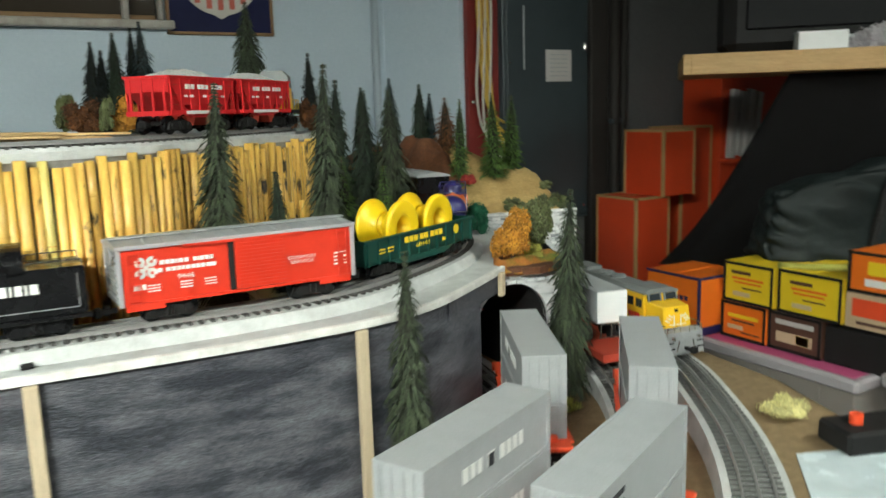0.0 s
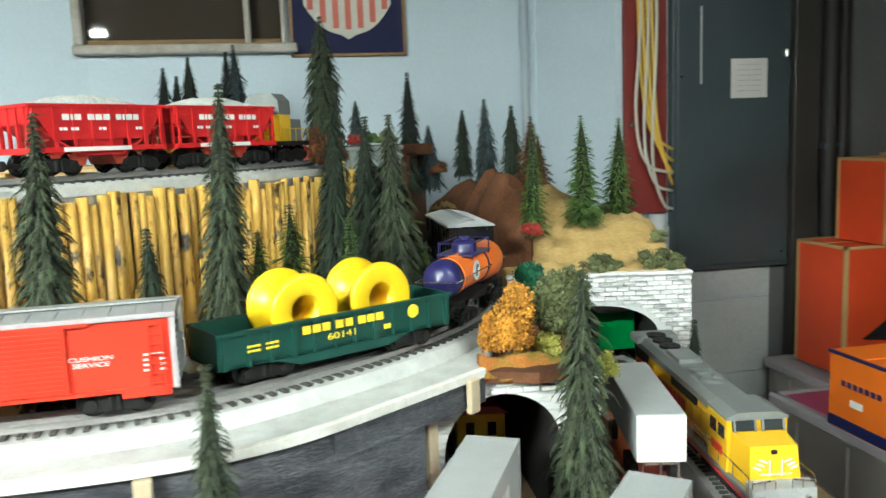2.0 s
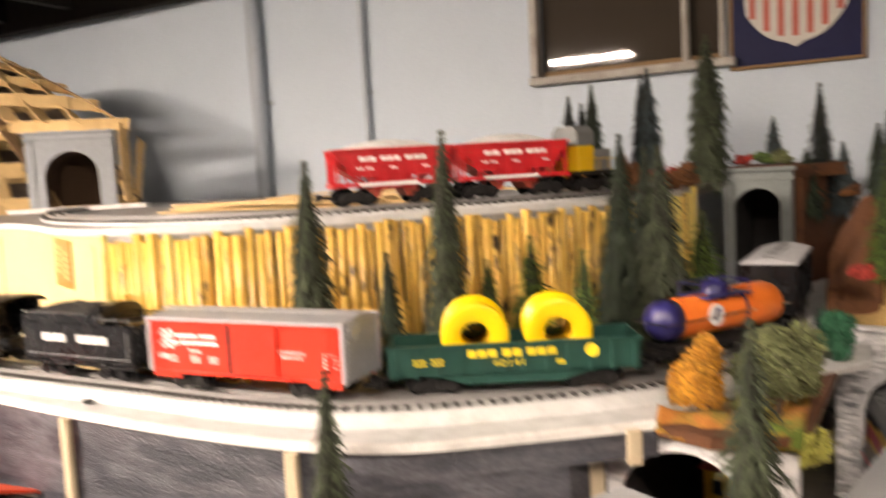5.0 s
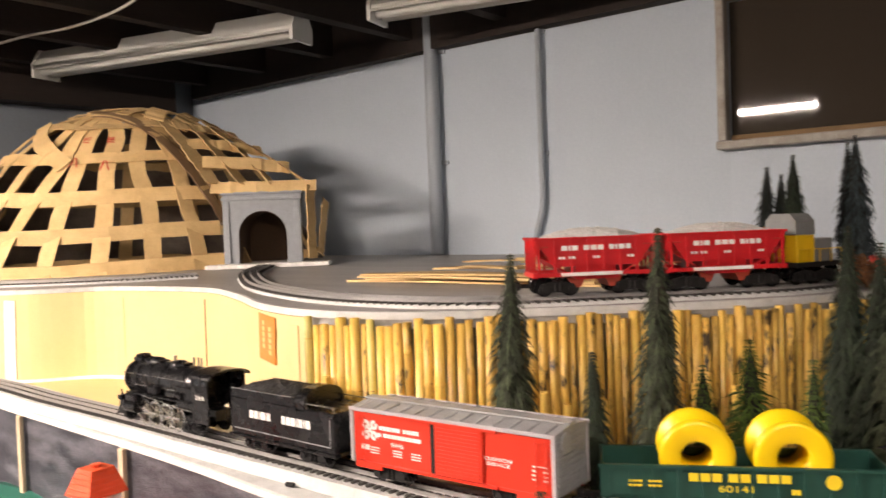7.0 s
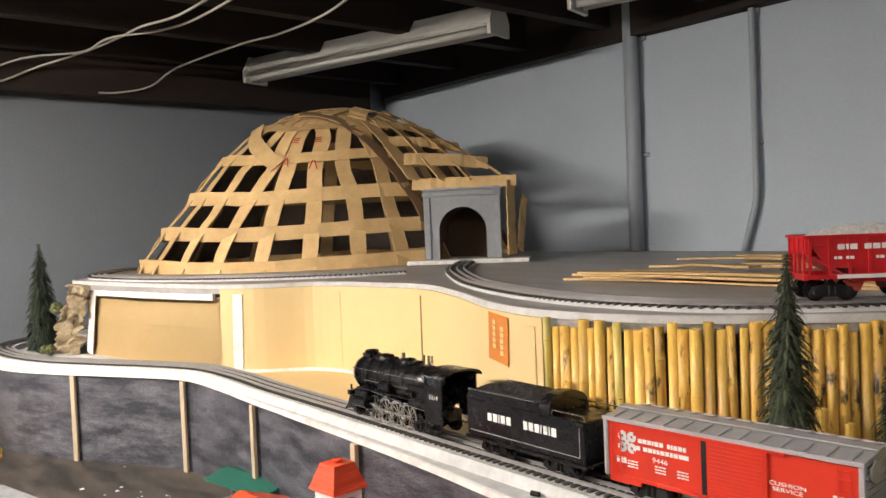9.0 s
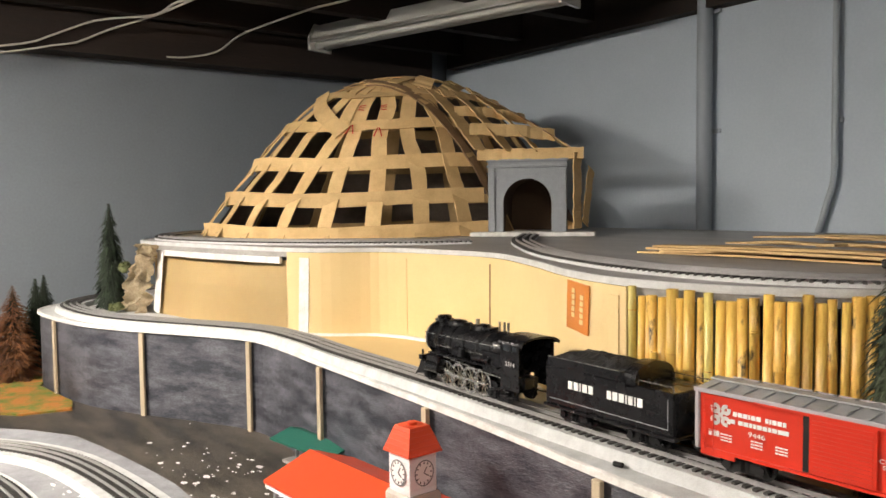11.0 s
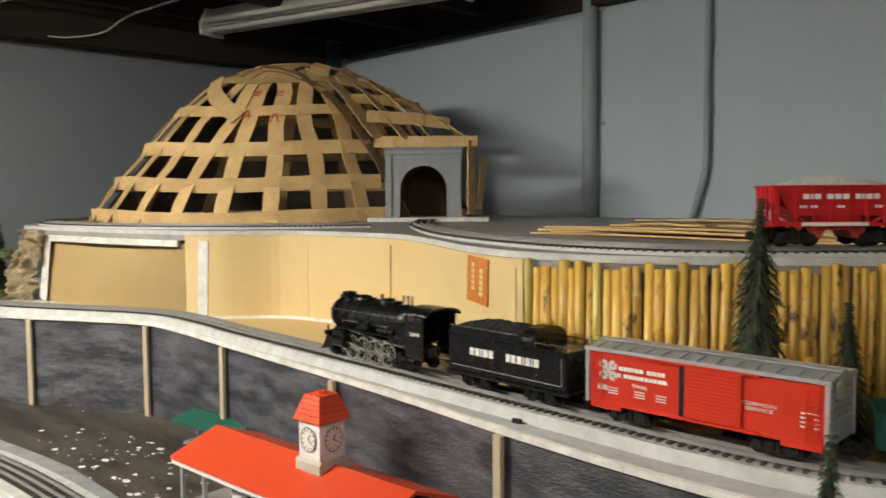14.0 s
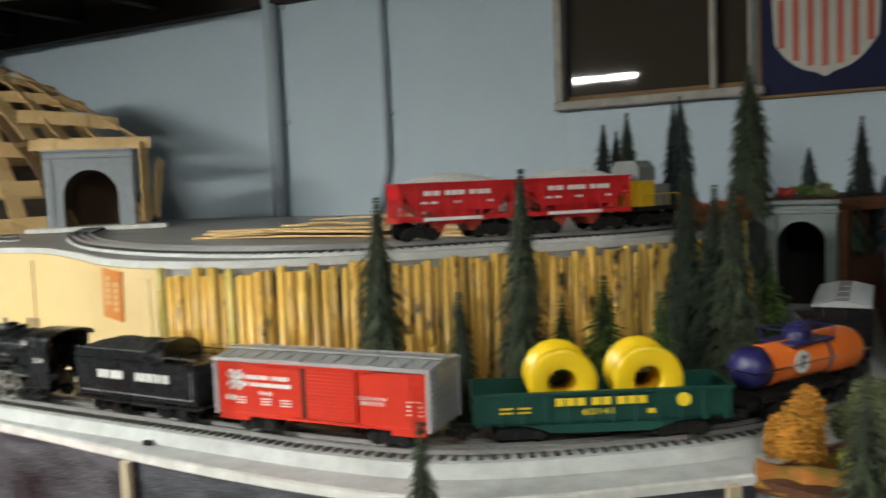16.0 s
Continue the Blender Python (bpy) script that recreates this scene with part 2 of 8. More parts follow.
BRICKW = M("whitewashed_brick", (0.80, 0.80, 0.80), 0.8, var=0.35, scale=45, bump=0.4, fine=350, col2=(0.17, 0.18, 0.20), amount=0.43, stretch=(0.35, 1, 2.5), rnd=0.12, edge=0.10)
# Tone of the added sheet that makes the dome's holes dark.
HOLESHADE = M("dome_hole_shade", (0.30, 0.25, 0.21), 0.9, var=0.4, scale=9, col2=(0.12, 0.09, 0.07))
MORTAR = M("grey_mortar", (0.58, 0.585, 0.60), 0.9, scale=90)
# Black that stands for the unlit depth of the tunnels.
DARKHOLE = M("tunnel_darkness", (0.012, 0.010, 0.010), 0.9, scale=40)
PANELGREY = M("grey_enamel_steel", (0.046, 0.059, 0.066), 0.4, 0.0, var=0.2, scale=6, bump=0.05)
PANELDARK = M("dark_brown_board", (0.035, 0.03, 0.027), 0.7, var=0.3, scale=8)
REDBOARD = M("red_painted_board", (0.19, 0.016, 0.012), 0.6, var=0.2, scale=20)
CABLEY = M("yellow_cable_sheath", (0.62, 0.40, 0.06), 0.5, var=0.05, bump=0)
CABLEW = M("white_cable_sheath", (0.52, 0.49, 0.43), 0.5, var=0.05, bump=0)
PAPER = M("paper", (0.55, 0.52, 0.50), 0.8, var=0.08, scale=30, bump=0)
REDCARD = M("red_printed_carton", (0.66, 0.060, 0.014), 0.5, var=0.16, scale=9)
TANCARD = M("tan_carton_edge", (0.50, 0.30, 0.12), 0.7, scale=30)
ORANGECARD = M("orange_printed_carton", (0.80, 0.17, 0.012), 0.45, var=0.1, scale=18, bump=0.03)
BLUECARD = M("dark_blue_carton_print", (0.012, 0.015, 0.09), 0.45, var=0.1, scale=18, bump=0.03)
YELLOWCARD = M("yellow_printed_carton", (0.80, 0.58, 0.02), 0.45, var=0.08, scale=18, bump=0.03)
BROWNCARD = M("brown_printed_carton", (0.10, 0.045, 0.03), 0.5, var=0.1, scale=18)
CREAMCARD = M("cream_carton", (0.62, 0.47, 0.30), 0.6, scale=18)
CLOTH = M("black_cloth", (0.012, 0.011, 0.012), 0.95, var=0.3, scale=12, bump=0.4, fine=300)
BAGGREEN = M("dark_green_nylon", (0.009, 0.014, 0.014), 0.6, var=0.3, scale=10, bump=0.4, fine=60, gloss=0.3)
PINE = M("pine_shelf_board", (0.52, 0.34, 0.15), 0.6, var=0.3, scale=10, fine=120, stretch=(1, 10, 10), col2=(0.40, 0.25, 0.10))
SCREEN = M("black_gloss_plastic", (0.006, 0.006, 0.007), 0.5, var=0.1, scale=20, bump=0.02, gloss=0.12)
BIN = clear("clear_plastic_bin", (0.60, 0.54, 0.50), 0.45, 0.6)
LID = M("grey_white_plastic_lid", (0.42, 0.39, 0.41), 0.4, var=0.12, scale=14, bump=0.03)
PINKLID = M("pink_plastic_lid", (0.55, 0.10, 0.24), 0.4, var=0.1, scale=14, bump=0.03)
TAPE = M("orange_parcel_tape", (0.60, 0.20, 0.035), 0.4, var=0.1, scale=30)
GLASS = clear("window_glass", (0.05, 0.04, 0.032), 0.03, 0.0)
BLUESIGN = M("dark_blue_enamel", (0.010, 0.012, 0.052), 0.5, var=0.2, scale=12, bump=0.05, gloss=0.15)
SIGNRED = M("faded_red_enamel", (0.50, 0.10, 0.06), 0.45, var=0.15, scale=14, bump=0.05)
SIGNWHITE = M("aged_white_enamel", (0.56, 0.53, 0.47), 0.45, var=0.15, scale=14, bump=0.05)
FRAMEWOOD = M("grimy_white_window_frame", (0.46, 0.44, 0.40), 0.6, var=0.3, scale=14, col2=(0.26, 0.22, 0.18))
CABGLASS = M("smoked_cab_window", (0.03, 0.035, 0.04), 0.12, var=0.05, bump=0)


# ---- shapes ----
def part(name, bm, mat, parent=None, label="", smooth=False):
    me = bpy.data.meshes.new(name)
    bm.to_mesh(me)
    bm.free()
    me.materials.append(mat)
    if smooth:
        for p in me.polygons:
            p.use_smooth = True
    ob = new(name, me)
    ob.parent = parent
    if label:
        ob["label"] = label
    return ob


def thing(name, m, label, category, group="", kind=""):
    ob = new(name)
    ob.empty_display_size = 0.02
    ob.matrix_world = m
    return tagged(ob, label, category, group, kind)


def box(bm, c, s, rot=None, bevel=0.0):
    """A box at centre c of size s."""
    r = bmesh.ops.create_cube(bm, size=1.0)["verts"]
    bmesh.ops.scale(bm, vec=s, verts=r)
    if bevel:
        es = list({e for v in r for e in v.link_edges})
        out = bmesh.ops.bevel(bm, geom=es, offset=bevel, segments=1, affect="EDGES", profile=0.5)
        r = list({v for f in out["faces"] for v in f.verts} | {v for v in r if v.is_valid})
        r = grow(r)
    m = Matrix.Translation(c)
    if rot is not None:
        m = m @ rot.to_4x4()
    bmesh.ops.transform(bm, matrix=m, verts=r)
    return r


def grow(verts):
    seen, todo = set(verts), list(verts)
    while todo:
        v = todo.pop()
        for e in v.link_edges:
            w = e.other_vert(v)
            if w not in seen:
                seen.add(w)
                todo.append(w)
    return list(seen)


def rod(bm, p0, p1, r, seg=8, r2=None):
    p0, p1 = Vector(p0), Vector(p1)
    d = p1 - p0
    out = bmesh.ops.create_cone(bm, cap_ends=True, segments=seg, radius1=r, radius2=r if r2 is None else r2, depth=d.length)["verts"]
    q = d.to_track_quat("Z", "Y").to_matrix().to_4x4()
    bmesh.ops.transform(bm, matrix=Matrix.Translation((p0 + p1) / 2) @ q, verts=out)
    return out


def smooth_path(pts, n):
    """n points along a curve through pts, evenly spaced."""
    p = np.array([(*q, 0) if len(q) == 2 else q for q in pts], float)
    p = np.vstack([2 * p[0] - p[1], p, 2 * p[-1] - p[-2]])
    out = []
    for i in range(1, len(p) - 2):
        for u in np.linspace(0, 1, 24, endpoint=False):
            a, b, c, d = p[i - 1], p[i], p[i + 1], p[i + 2]
            out.append(0.5 * (2 * b + (c - a) * u + (2 * a - 5 * b + 4 * c - d) * u * u + (3 * b - a - 3 * c + d) * u ** 3))
    out.append(p[-2])
    out = np.array(out)
    s = np.concatenate([[0], np.cumsum(np.linalg.norm(np.diff(out, axis=0), axis=1))])
    t = np.linspace(0, s[-1], n)
    return np.stack([np.interp(t, s, out[:, k]) for k in range(3)], 1), s[-1]


def tangents(p):
    t = np.gradient(p, axis=0)
    return t / np.maximum(1e-9, np.linalg.norm(t, axis=1, keepdims=True))


def sweep(bm, p, profile, closed=True):
    """Sweeps a profile of (sideways, up) along points p, level."""
    t = tangents(p)
    rings = []
    for q, d in zip(p, t):
        side = Vector((-d[1], d[0], 0)).normalized()
        rings.append([bm.verts.new(Vector(q) + side * a + Vector((0, 0, b))) for a, b in profile])
    k = len(profile)
    for a, b in zip(rings, rings[1:]):
        for i in range(k if closed else k - 1):
            bm.faces.new((a[i], a[(i + 1) % k], b[(i + 1) % k], b[i]))
    if closed:
        bm.faces.new(rings[0])
        bm.faces.new(rings[-1][::-1])
    return rings


def tube(bm, p, r, seg=6):
    p = np.array(p)
    t = tangents(p)
    up = Vector((0.13, 0.07, 1))
    rings = []
    for q, d in zip(p, t):
        d = Vector(d)
        u = d.cross(up).normalized()
        v = d.cross(u)
        rings.append([bm.verts.new(Vector(q) + r * (math.cos(a) * u + math.sin(a) * v)) for a in np.linspace(0, 2 * math.pi, seg, endpoint=False)])
    for a, b in zip(rings, rings[1:]):
        for i in range(seg):
            bm.faces.new((a[i], a[(i + 1) % seg], b[(i + 1) % seg], b[i]))
    bm.faces.new(rings[0])
    bm.faces.new(rings[-1][::-1])


def lathe(bm, prof, seg=24, m=None):
    """Turns (radius, height) pairs about z; m places it."""
    rings = [[bm.verts.new((max(r, 1e-5) * math.cos(a), max(r, 1e-5) * math.sin(a), z)) for a in np.linspace(0, 2 * math.pi, seg, endpoint=False)] for r, z in prof]
    for a, b in zip(rings, rings[1:]):
        for i in range(seg):
            bm.faces.new((a[i], a[(i + 1) % seg], b[(i + 1) % seg], b[i]))
    if m is not None:
        bmesh.ops.transform(bm, matrix=m, verts=[v for r in rings for v in r])


def prism(bm, poly, z0, z1):
    """An upright prism on a plan outline."""
    a = [bm.verts.new((x, y, z0)) for x, y in poly]
    b = [bm.verts.new((x, y, z1)) for x, y in poly]
    n = len(poly)
    bm.faces.new(a[::-1])
    bm.faces.new(b)
    for i in range(n):
        bm.faces.new((a[i], a[(i + 1) % n], b[(i + 1) % n], b[i]))


def side_profile(bm, poly, y0, y1):
    """A prism across y on an outline in x and z."""
    a = [bm.verts.new((x, y0, z)) for x, z in poly]
    b = [bm.verts.new((x, y1, z)) for x, z in poly]
    n = len(poly)
    bm.faces.new(a)
    bm.faces.new(b[::-1])
    for i in range(n):
        bm.faces.new((a[(i + 1) % n], a[i], b[i], b[(i + 1) % n]))


def end_profile(bm, poly, x0, x1):
    """A prism along x on an outline in y and z."""
    a = [bm.verts.new((x0, y, z)) for y, z in poly]
    b = [bm.verts.new((x1, y, z)) for y, z in poly]
    n = len(poly)
    bm.faces.new(a)
    bm.faces.new(b[::-1])
    for i in range(n):
        bm.faces.new((a[(i + 1) % n], a[i], b[i], b[(i + 1) % n]))


def B():
    return bmesh.new()


def fix(bm):
    bmesh.ops.recalc_face_normals(bm, faces=bm.faces)
    return bm


def words(name, text, size, m, mat, parent=None, wide=1.0, label=""):
    """Real lettering, as a flat mesh; m places its middle, x along, y up, facing z."""
    cu = bpy.data.curves.new(name, "FONT")
    cu.body, cu.size, cu.align_x, cu.align_y = text, size, "CENTER", "CENTER"
    cu.extrude = 0.0002
    tmp = bpy.data.objects.new(name, cu)
    scene.collection.objects.link(tmp)
    me = bpy.data.meshes.new_from_object(tmp.evaluated_get(bpy.context.evaluated_depsgraph_get()))
    bpy.data.objects.remove(tmp)
    me.materials.clear()
    me.materials.append(mat)
    me.transform(m @ Matrix.Diagonal((wide, 1, 1, 1)))
    ob = new(name, me)
    ob.parent = parent
    if label:
        ob["label"] = label
    return ob


def bars(name, m, mat, parent, widths, height, gap, t=0.0005):
    """A row of plain bars, one for each sign, facing z."""
    bm = B()
    total = sum(abs(w) for w in widths) + gap * (len(widths) - 1)
    x = -total / 2
    for w in widths:
        if w > 0:
            box(bm, (x + w / 2, 0, 0), (w, height, t))
        x += abs(w) + gap
    bmesh.ops.transform(bm, matrix=m, verts=bm.verts)
    return part(name, bm, mat, parent)


def on_side(x, z, y):
    """Places flat lettering on a side of a car that faces -y."""
    return pose(x, y, z, 90, 0, 0)


# ---- room ----
def slab(name, c, s, mat, label, category="wall"):
    bm = B()
    box(bm, (0, 0, 0), s)
    ob = part(name, bm, mat)
    ob.location = c
    return tagged(ob, label, category, kind="structure")


WY, WX = 1.45, -2.47
slab("floor", (0.3, -0.8, -0.05), (6.2, 5.2, 0.1), CONCRETE, "grey concrete basement floor in the dark", "floor")
# back wall with the window opening
WIN = (-0.10, 0.385, 1.735, 2.10)
slab("wall_north", (-1.335, WY + 0.1, 1.2), (2.47, 0.2, 2.4), WALL, "pale blue-grey painted block wall with pipes")
slab("wall_north_low", (0.1425, WY + 0.1, 0.8675), (0.485, 0.2, 1.735), WALL, "pale blue-grey painted block wall below the window")
slab("wall_north_top", (0.1425, WY + 0.1, 2.25), (0.485, 0.2, 0.30), WALL, "pale blue-grey painted block wall above the window")
slab("wall_north_right", (0.745, WY + 0.1, 1.2), (0.72, 0.2, 2.4), WALL, "pale blue-grey painted block wall behind the trees")
bm = B()
prism(bm, [(1.055, WY + 0.002), (1.185, WY - 0.24), (1.6195, WY - 0.24), (1.6195, WY + 0.002)], 0.0, 2.4)
tagged(part("wall_north_pier", fix(bm), WALL), "pale painted wall pier behind the red board", "wall", kind="structure")
# The wall right of the pier is darkened for the shadow on it.
slab("wall_north_step", (2.51, WY - 0.12, 1.2), (1.78, 0.24, 2.4), WALLDARK, "wall coloured dark for shade beyond the electrical panel")
bm = B()
for k in range(6):
    box(bm, (1.4625, WY - 0.2435, 0.105 + 0.205 * k), (0.310, 0.006, 0.201), bevel=0.001)
tagged(part("wall_pier_blocks", bm, PIERGREY), "neutral grey painted block courses below the electrical panel", "wall", kind="structure")
slab("wall_west", (WX - 0.1, -0.8, 1.2), (0.2, 5.2, 2.4), WALLWEST, "blue-grey wall, coloured darker for weak light, beside the cardboard dome")
# Closing walls take the dark tone to lower the fill light.
slab("wall_east", (3.4, -0.8, 1.2), (0.2, 5.2, 2.4), WALLDARK, "basement wall coloured dark to cut bounce light")
slab("wall_south", (0.3, -3.3, 1.2), (6.2, 0.2, 2.4), WALLDARK, "unseen basement wall coloured dark to cut bounce light")
bm = B()
box(bm, (0.3, -0.8, CEIL + 0.02), (6.2, 5.2, 0.04))
for i in range(16):
    box(bm, (-2.3 + 0.38 * i, -0.8, CEIL - 0.08), (0.045, 4.9, 0.16))
tagged(part("ceiling", bm, JOIST), "dark brown bare wooden floor joists overhead", "ceiling", kind="structure")
bm = B()
box(bm, (0.1, WY - 0.02, 2.21), (5.0, 0.06, 0.17))
tagged(part("trim_north_sill", bm, JOIST), "dark timber sill along the top of the wall", "trim", kind="structure")
bm = B()
box(bm, (WX + 0.05, -0.8, 2.14), (0.10, 4.2, 0.19))
tagged(part("trim_west_sill", bm, JOIST), "dark timber beam along the top of the wall", "trim", kind="structure")


def wall_pipe(name, x, r, label, bend=0.0):
    bm = B()
    if bend:
        pts, _ = smooth_path([(x, WY - r - 0.012, 2.3), (x, WY - r - 0.012, 1.75), (x, WY - r - 0.012, 1.60), (x - 0.02, WY - r - 0.012, 1.52), (x - bend, WY - r - 0.01, 1.44)], 40)
    else:
        pts = [(x, WY - r - 0.008, 2.3), (x, WY - r - 0.008, 1.9), (x, WY - r - 0.008, 1.40)]
    tube(bm, pts, r, 16)
    t = thing(name, pose(0, 0, 0), label, "pipe")
    part("pipe_run", fix(bm), PIPE, t, smooth=True)
    for z in (2.12, 1.75):
        bm = B()
        box(bm, (x, WY - 0.006, z), (r * 3.4, 0.010, 0.014), bevel=0.002)
        part("clip", bm, PIPE, t)


wall_pipe("wall_pipe", -1.075, 0.024, "thick painted grey pipe running up the wall")
wall_pipe("conduit", -0.665, 0.009, "thin blue-grey conduit bent towards the deck", 0.045)
bm = B()
rod(bm, (1.02, WY - 0.012, 0.4), (1.02, WY - 0.012, 2.3), 0.012, 10)
tagged(part("corner_conduit", bm, PIPE, smooth=True), "thin grey conduit up the pale wall corner", "pipe")


def window():
    x0, x1, z0, z1 = WIN
    w = thing("window_1", pose((x0 + x1) / 2, WY, z0), "dark basement window in a grimy white frame", "window", kind="structure")
    cx = (x0 + x1) / 2
    hw, h = (x1 - x0) / 2, z1 - z0
    for nm, c, s in (("window_sill", (0, -0.018, -0.012), (2 * hw + 0.05, 0.040, 0.022)), ("head", (0, -0.014, h + 0.010), (2 * hw + 0.05, 0.032, 0.022)),
                     ("jamb", (-hw - 0.010, -0.016, h / 2), (0.022, 0.036, h)), ("jamb", (hw - 0.006, -0.012, h / 2), (0.012, 0.03, h)),
                     ("mullion", (0.385 - 0.095 - cx, -0.008, h / 2), (0.016, 0.03, h))):
        b = B()
        box(b, c, s, bevel=0.003)
        part(nm, b, FRAMEWOOD, w)
    for xa, xb in ((x0, 0.282), (0.298, 0.372)):
        b = B()
        box(b, ((xa + xb) / 2 - cx, 0.02, h / 2), (xb - xa + 0.004, 0.006, h))
        part("pane", b, GLASS, w, "dark reflecting glass pane")
        b = B()
        box(b, ((xa + xb) / 2 - cx, 0.012, 0.008), (xb - xa, 0.012, 0.014), bevel=0.002)
        part("putty_bead", b, CARDDARK, w)


window()
slab("backdrop_behind_window", (0.14, WY + 0.32, 1.9), (0.9, 0.02, 0.8), MATTBLACK, "dark night behind the window glass", "backdrop")


def sign():
    s = thing("enamel_sign", pose(0.545, WY - 0.006, 1.70), "dark blue enamel sign with a red and white striped shield", "sign")
    W, H = 0.30, 0.36
    b = B()
    box(b, (0, 0, H / 2), (W, 0.008, H), bevel=0.002)
    part("plate", b, BLUESIGN, s)

    def shield(k):
        pts = []
        for u in np.linspace(-1, 1, 25):
            zz = 0.055 + 0.075 * abs(u) ** 2.6 - 0.012 * math.exp(-(u / 0.12) ** 2)
            pts.append((u * 0.112 * k, (zz - 0.17) * k + 0.17))
        pts += [(0.120 * k, 0.30 * k + 0.17 * (1 - k)), (0.085 * k, 0.325 * k + 0.17 * (1 - k)), (0, 0.315 * k + 0.17 * (1 - k)), (-0.085 * k, 0.325 * k + 0.17 * (1 - k)), (-0.120 * k, 0.30 * k + 0.17 * (1 - k))]
        return pts
    b = B()
    side_profile(b, shield(1.0), -0.0065, -0.004)
    part("shield", fix(b), SIGNWHITE, s, "aged white shield outline")
    for i in range(7):
        x = -0.096 + 0.032 * i
        lo = 0.068 + 0.075 * (abs(x) / 0.112) ** 2.6
        b = B()
        box(b, (x, -0.0072, (lo + 0.232) / 2), (0.015, 0.0015, 0.232 - lo))
        part("stripe", b, SIGNRED, s)
    b = B()
    box(b, (0, -0.0072, 0.266), (0.205, 0.0015, 0.052), bevel=0.0005)
    part("shield_band", b, BLUESIGN, s)
    bars("lettering", pose(0, -0.0085, 0.266, 90, 0, 0), SIGNWHITE, s, [0.018] * 7, 0.028, 0.008)
    for nm, c, z in (("rim", (0, -0.001, 0.004), (W, 0.012, 0.008)), ("rim", (W / 2 - 0.004, -0.001, H / 2), (0.008, 0.012, H)), ("rim", (-W / 2 + 0.004, -0.001, H / 2), (0.008, 0.012, H))):
        b = B()
        box(b, c, z, bevel=0.001)
        part(nm, b, CARDDARK, s)


sign()


def shop_light(place, turn, lit, label, length=1.22):
    t = thing("ceiling_light", place @ pose(0, 0, 0, 0, 0, turn), label, "lamp", "ceiling lights")
    b = B()
    end_profile(b, [(-0.045, 0.0), (0.045, 0.0), (0.05, 0.01), (0.022, 0.062), (-0.022, 0.062), (-0.05, 0.01)], -length / 2, length / 2)
    part("housing", fix(b), LAMPWHITE, t)
    for s in (-1, 1):
        b = B()
        end_profile(b, [(-0.054, -0.032), (0.054, -0.032), (0.056, 0.012), (0.026, 0.067), (-0.026, 0.067), (-0.056, 0.012)], s * length / 2 - 0.006, s * length / 2 + 0.006)
        part("end_cap", fix(b), LAMPWHITE, t)
        b = B()
        rod(b, (s * length * 0.36, 0, 0.06), (s * length * 0.36, 0, 0.15), 0.004)
        part("hanger", b, BLACK, t)
        b = B()
        end_profile(b, [(s * 0.046, 0.002), (s * 0.050, 0.002), (s * 0.056, -0.008), (s * 0.053, -0.008)], -length / 2 + 0.006, length / 2 - 0.006)
        part("reflector_wing", fix(b), LAMPWHITE, t)
    for y in (-0.022, 0.022):
        b = B()
        rod(b, (-length / 2 + 0.01, y, -0.012), (length / 2 - 0.01, y, -0.012), 0.012, 12)
        part("tube", b, lit or LAMPWHITE, t, "lit white tube" if lit else "unlit white tube", smooth=True)


LAMP_TURN = math.degrees(math.atan2(0.996 - 0.699, -1.191 + 2.313))
shop_light(pose(-1.755, 0.850, 2.145), LAMP_TURN, None, "unlit white twin-tube shop light hanging from joists", 1.08)
shop_light(pose(-0.42, 1.22, 2.17), LAMP_TURN, None, "unlit white twin-tube shop light hanging from joists", 1.18)
for (place, _), glow in zip(TUBES, LIT):
    shop_light(pose(place[0], place[1], place[2] + 0.02), 0, glow, "lit white twin-tube shop light below dark joists")


def loose_cable(pts, label):
    b = B()
    p, _ = smooth_path(pts, 60)
    tube(b, p, 0.0036)
    tagged(part("ceiling_cable", fix(b), CABLEW, smooth=True), label, "cable", "ceiling cables")


loose_cable([(-2.355, -1.10, 1.98), (-2.355, -0.60, 2.00), (-2.355, -0.30, 2.05), (-2.355, -0.20, 2.09), (-2.35, -0.095, 2.14), (-2.29, -0.03, 2.15), (-2.168, 0.067, 2.15), (-1.956, 0.078, 2.15), (-1.776, 0.179, 2.15), (-1.548, 0.213, 2.152), (-1.2, 0.30, 2.22)], "white electrical cable sagging below the dark joists")
loose_cable([(-2.355, -1.10, 1.94), (-2.355, -0.60, 1.97), (-2.355, -0.30, 2.03), (-2.355, -0.20, 2.057), (-2.355, -0.13, 2.073), (-2.35, -0.03, 2.124), (-2.209, 0.08, 2.158), (-1.959, 0.112, 2.158), (-1.773, 0.112, 2.15), (-1.581, 0.164, 2.155), (-1.2, 0.24, 2.22)], "white electrical cable sagging below the dark joists")
loose_cable([(-2.36, 0.16, 2.055), (-2.357, 0.23, 2.06), (-2.35, 0.34, 2.09), (-2.289, 0.412, 2.15), (-1.849, 0.445, 2.15), (-1.655, 0.487, 2.15), (-1.364, 0.489, 2.155), (-1.1, 0.5, 2.22)], "thin white cable strung under the joists")

# ---- layout decks ----
EDGE = [(-2.10, -0.10), (-2.05, -0.26), (-1.93, -0.345), (-1.725, -0.338), (-1.55, -0.30), (-1.391, -0.225), (-1.24, -0.14), (-1.105, -0.078), (-0.95, -0.074), (-0.78, -0.084), (-0.44, -0.10), (-0.25, -0.112), (-0.085, -0.128), (0.09, -0.138), (0.235, -0.134), (0.33, -0.108), (0.42, -0.05), (0.515, 0.018)]
EDGE_P, EDGE_L = smooth_path(EDGE, 140)
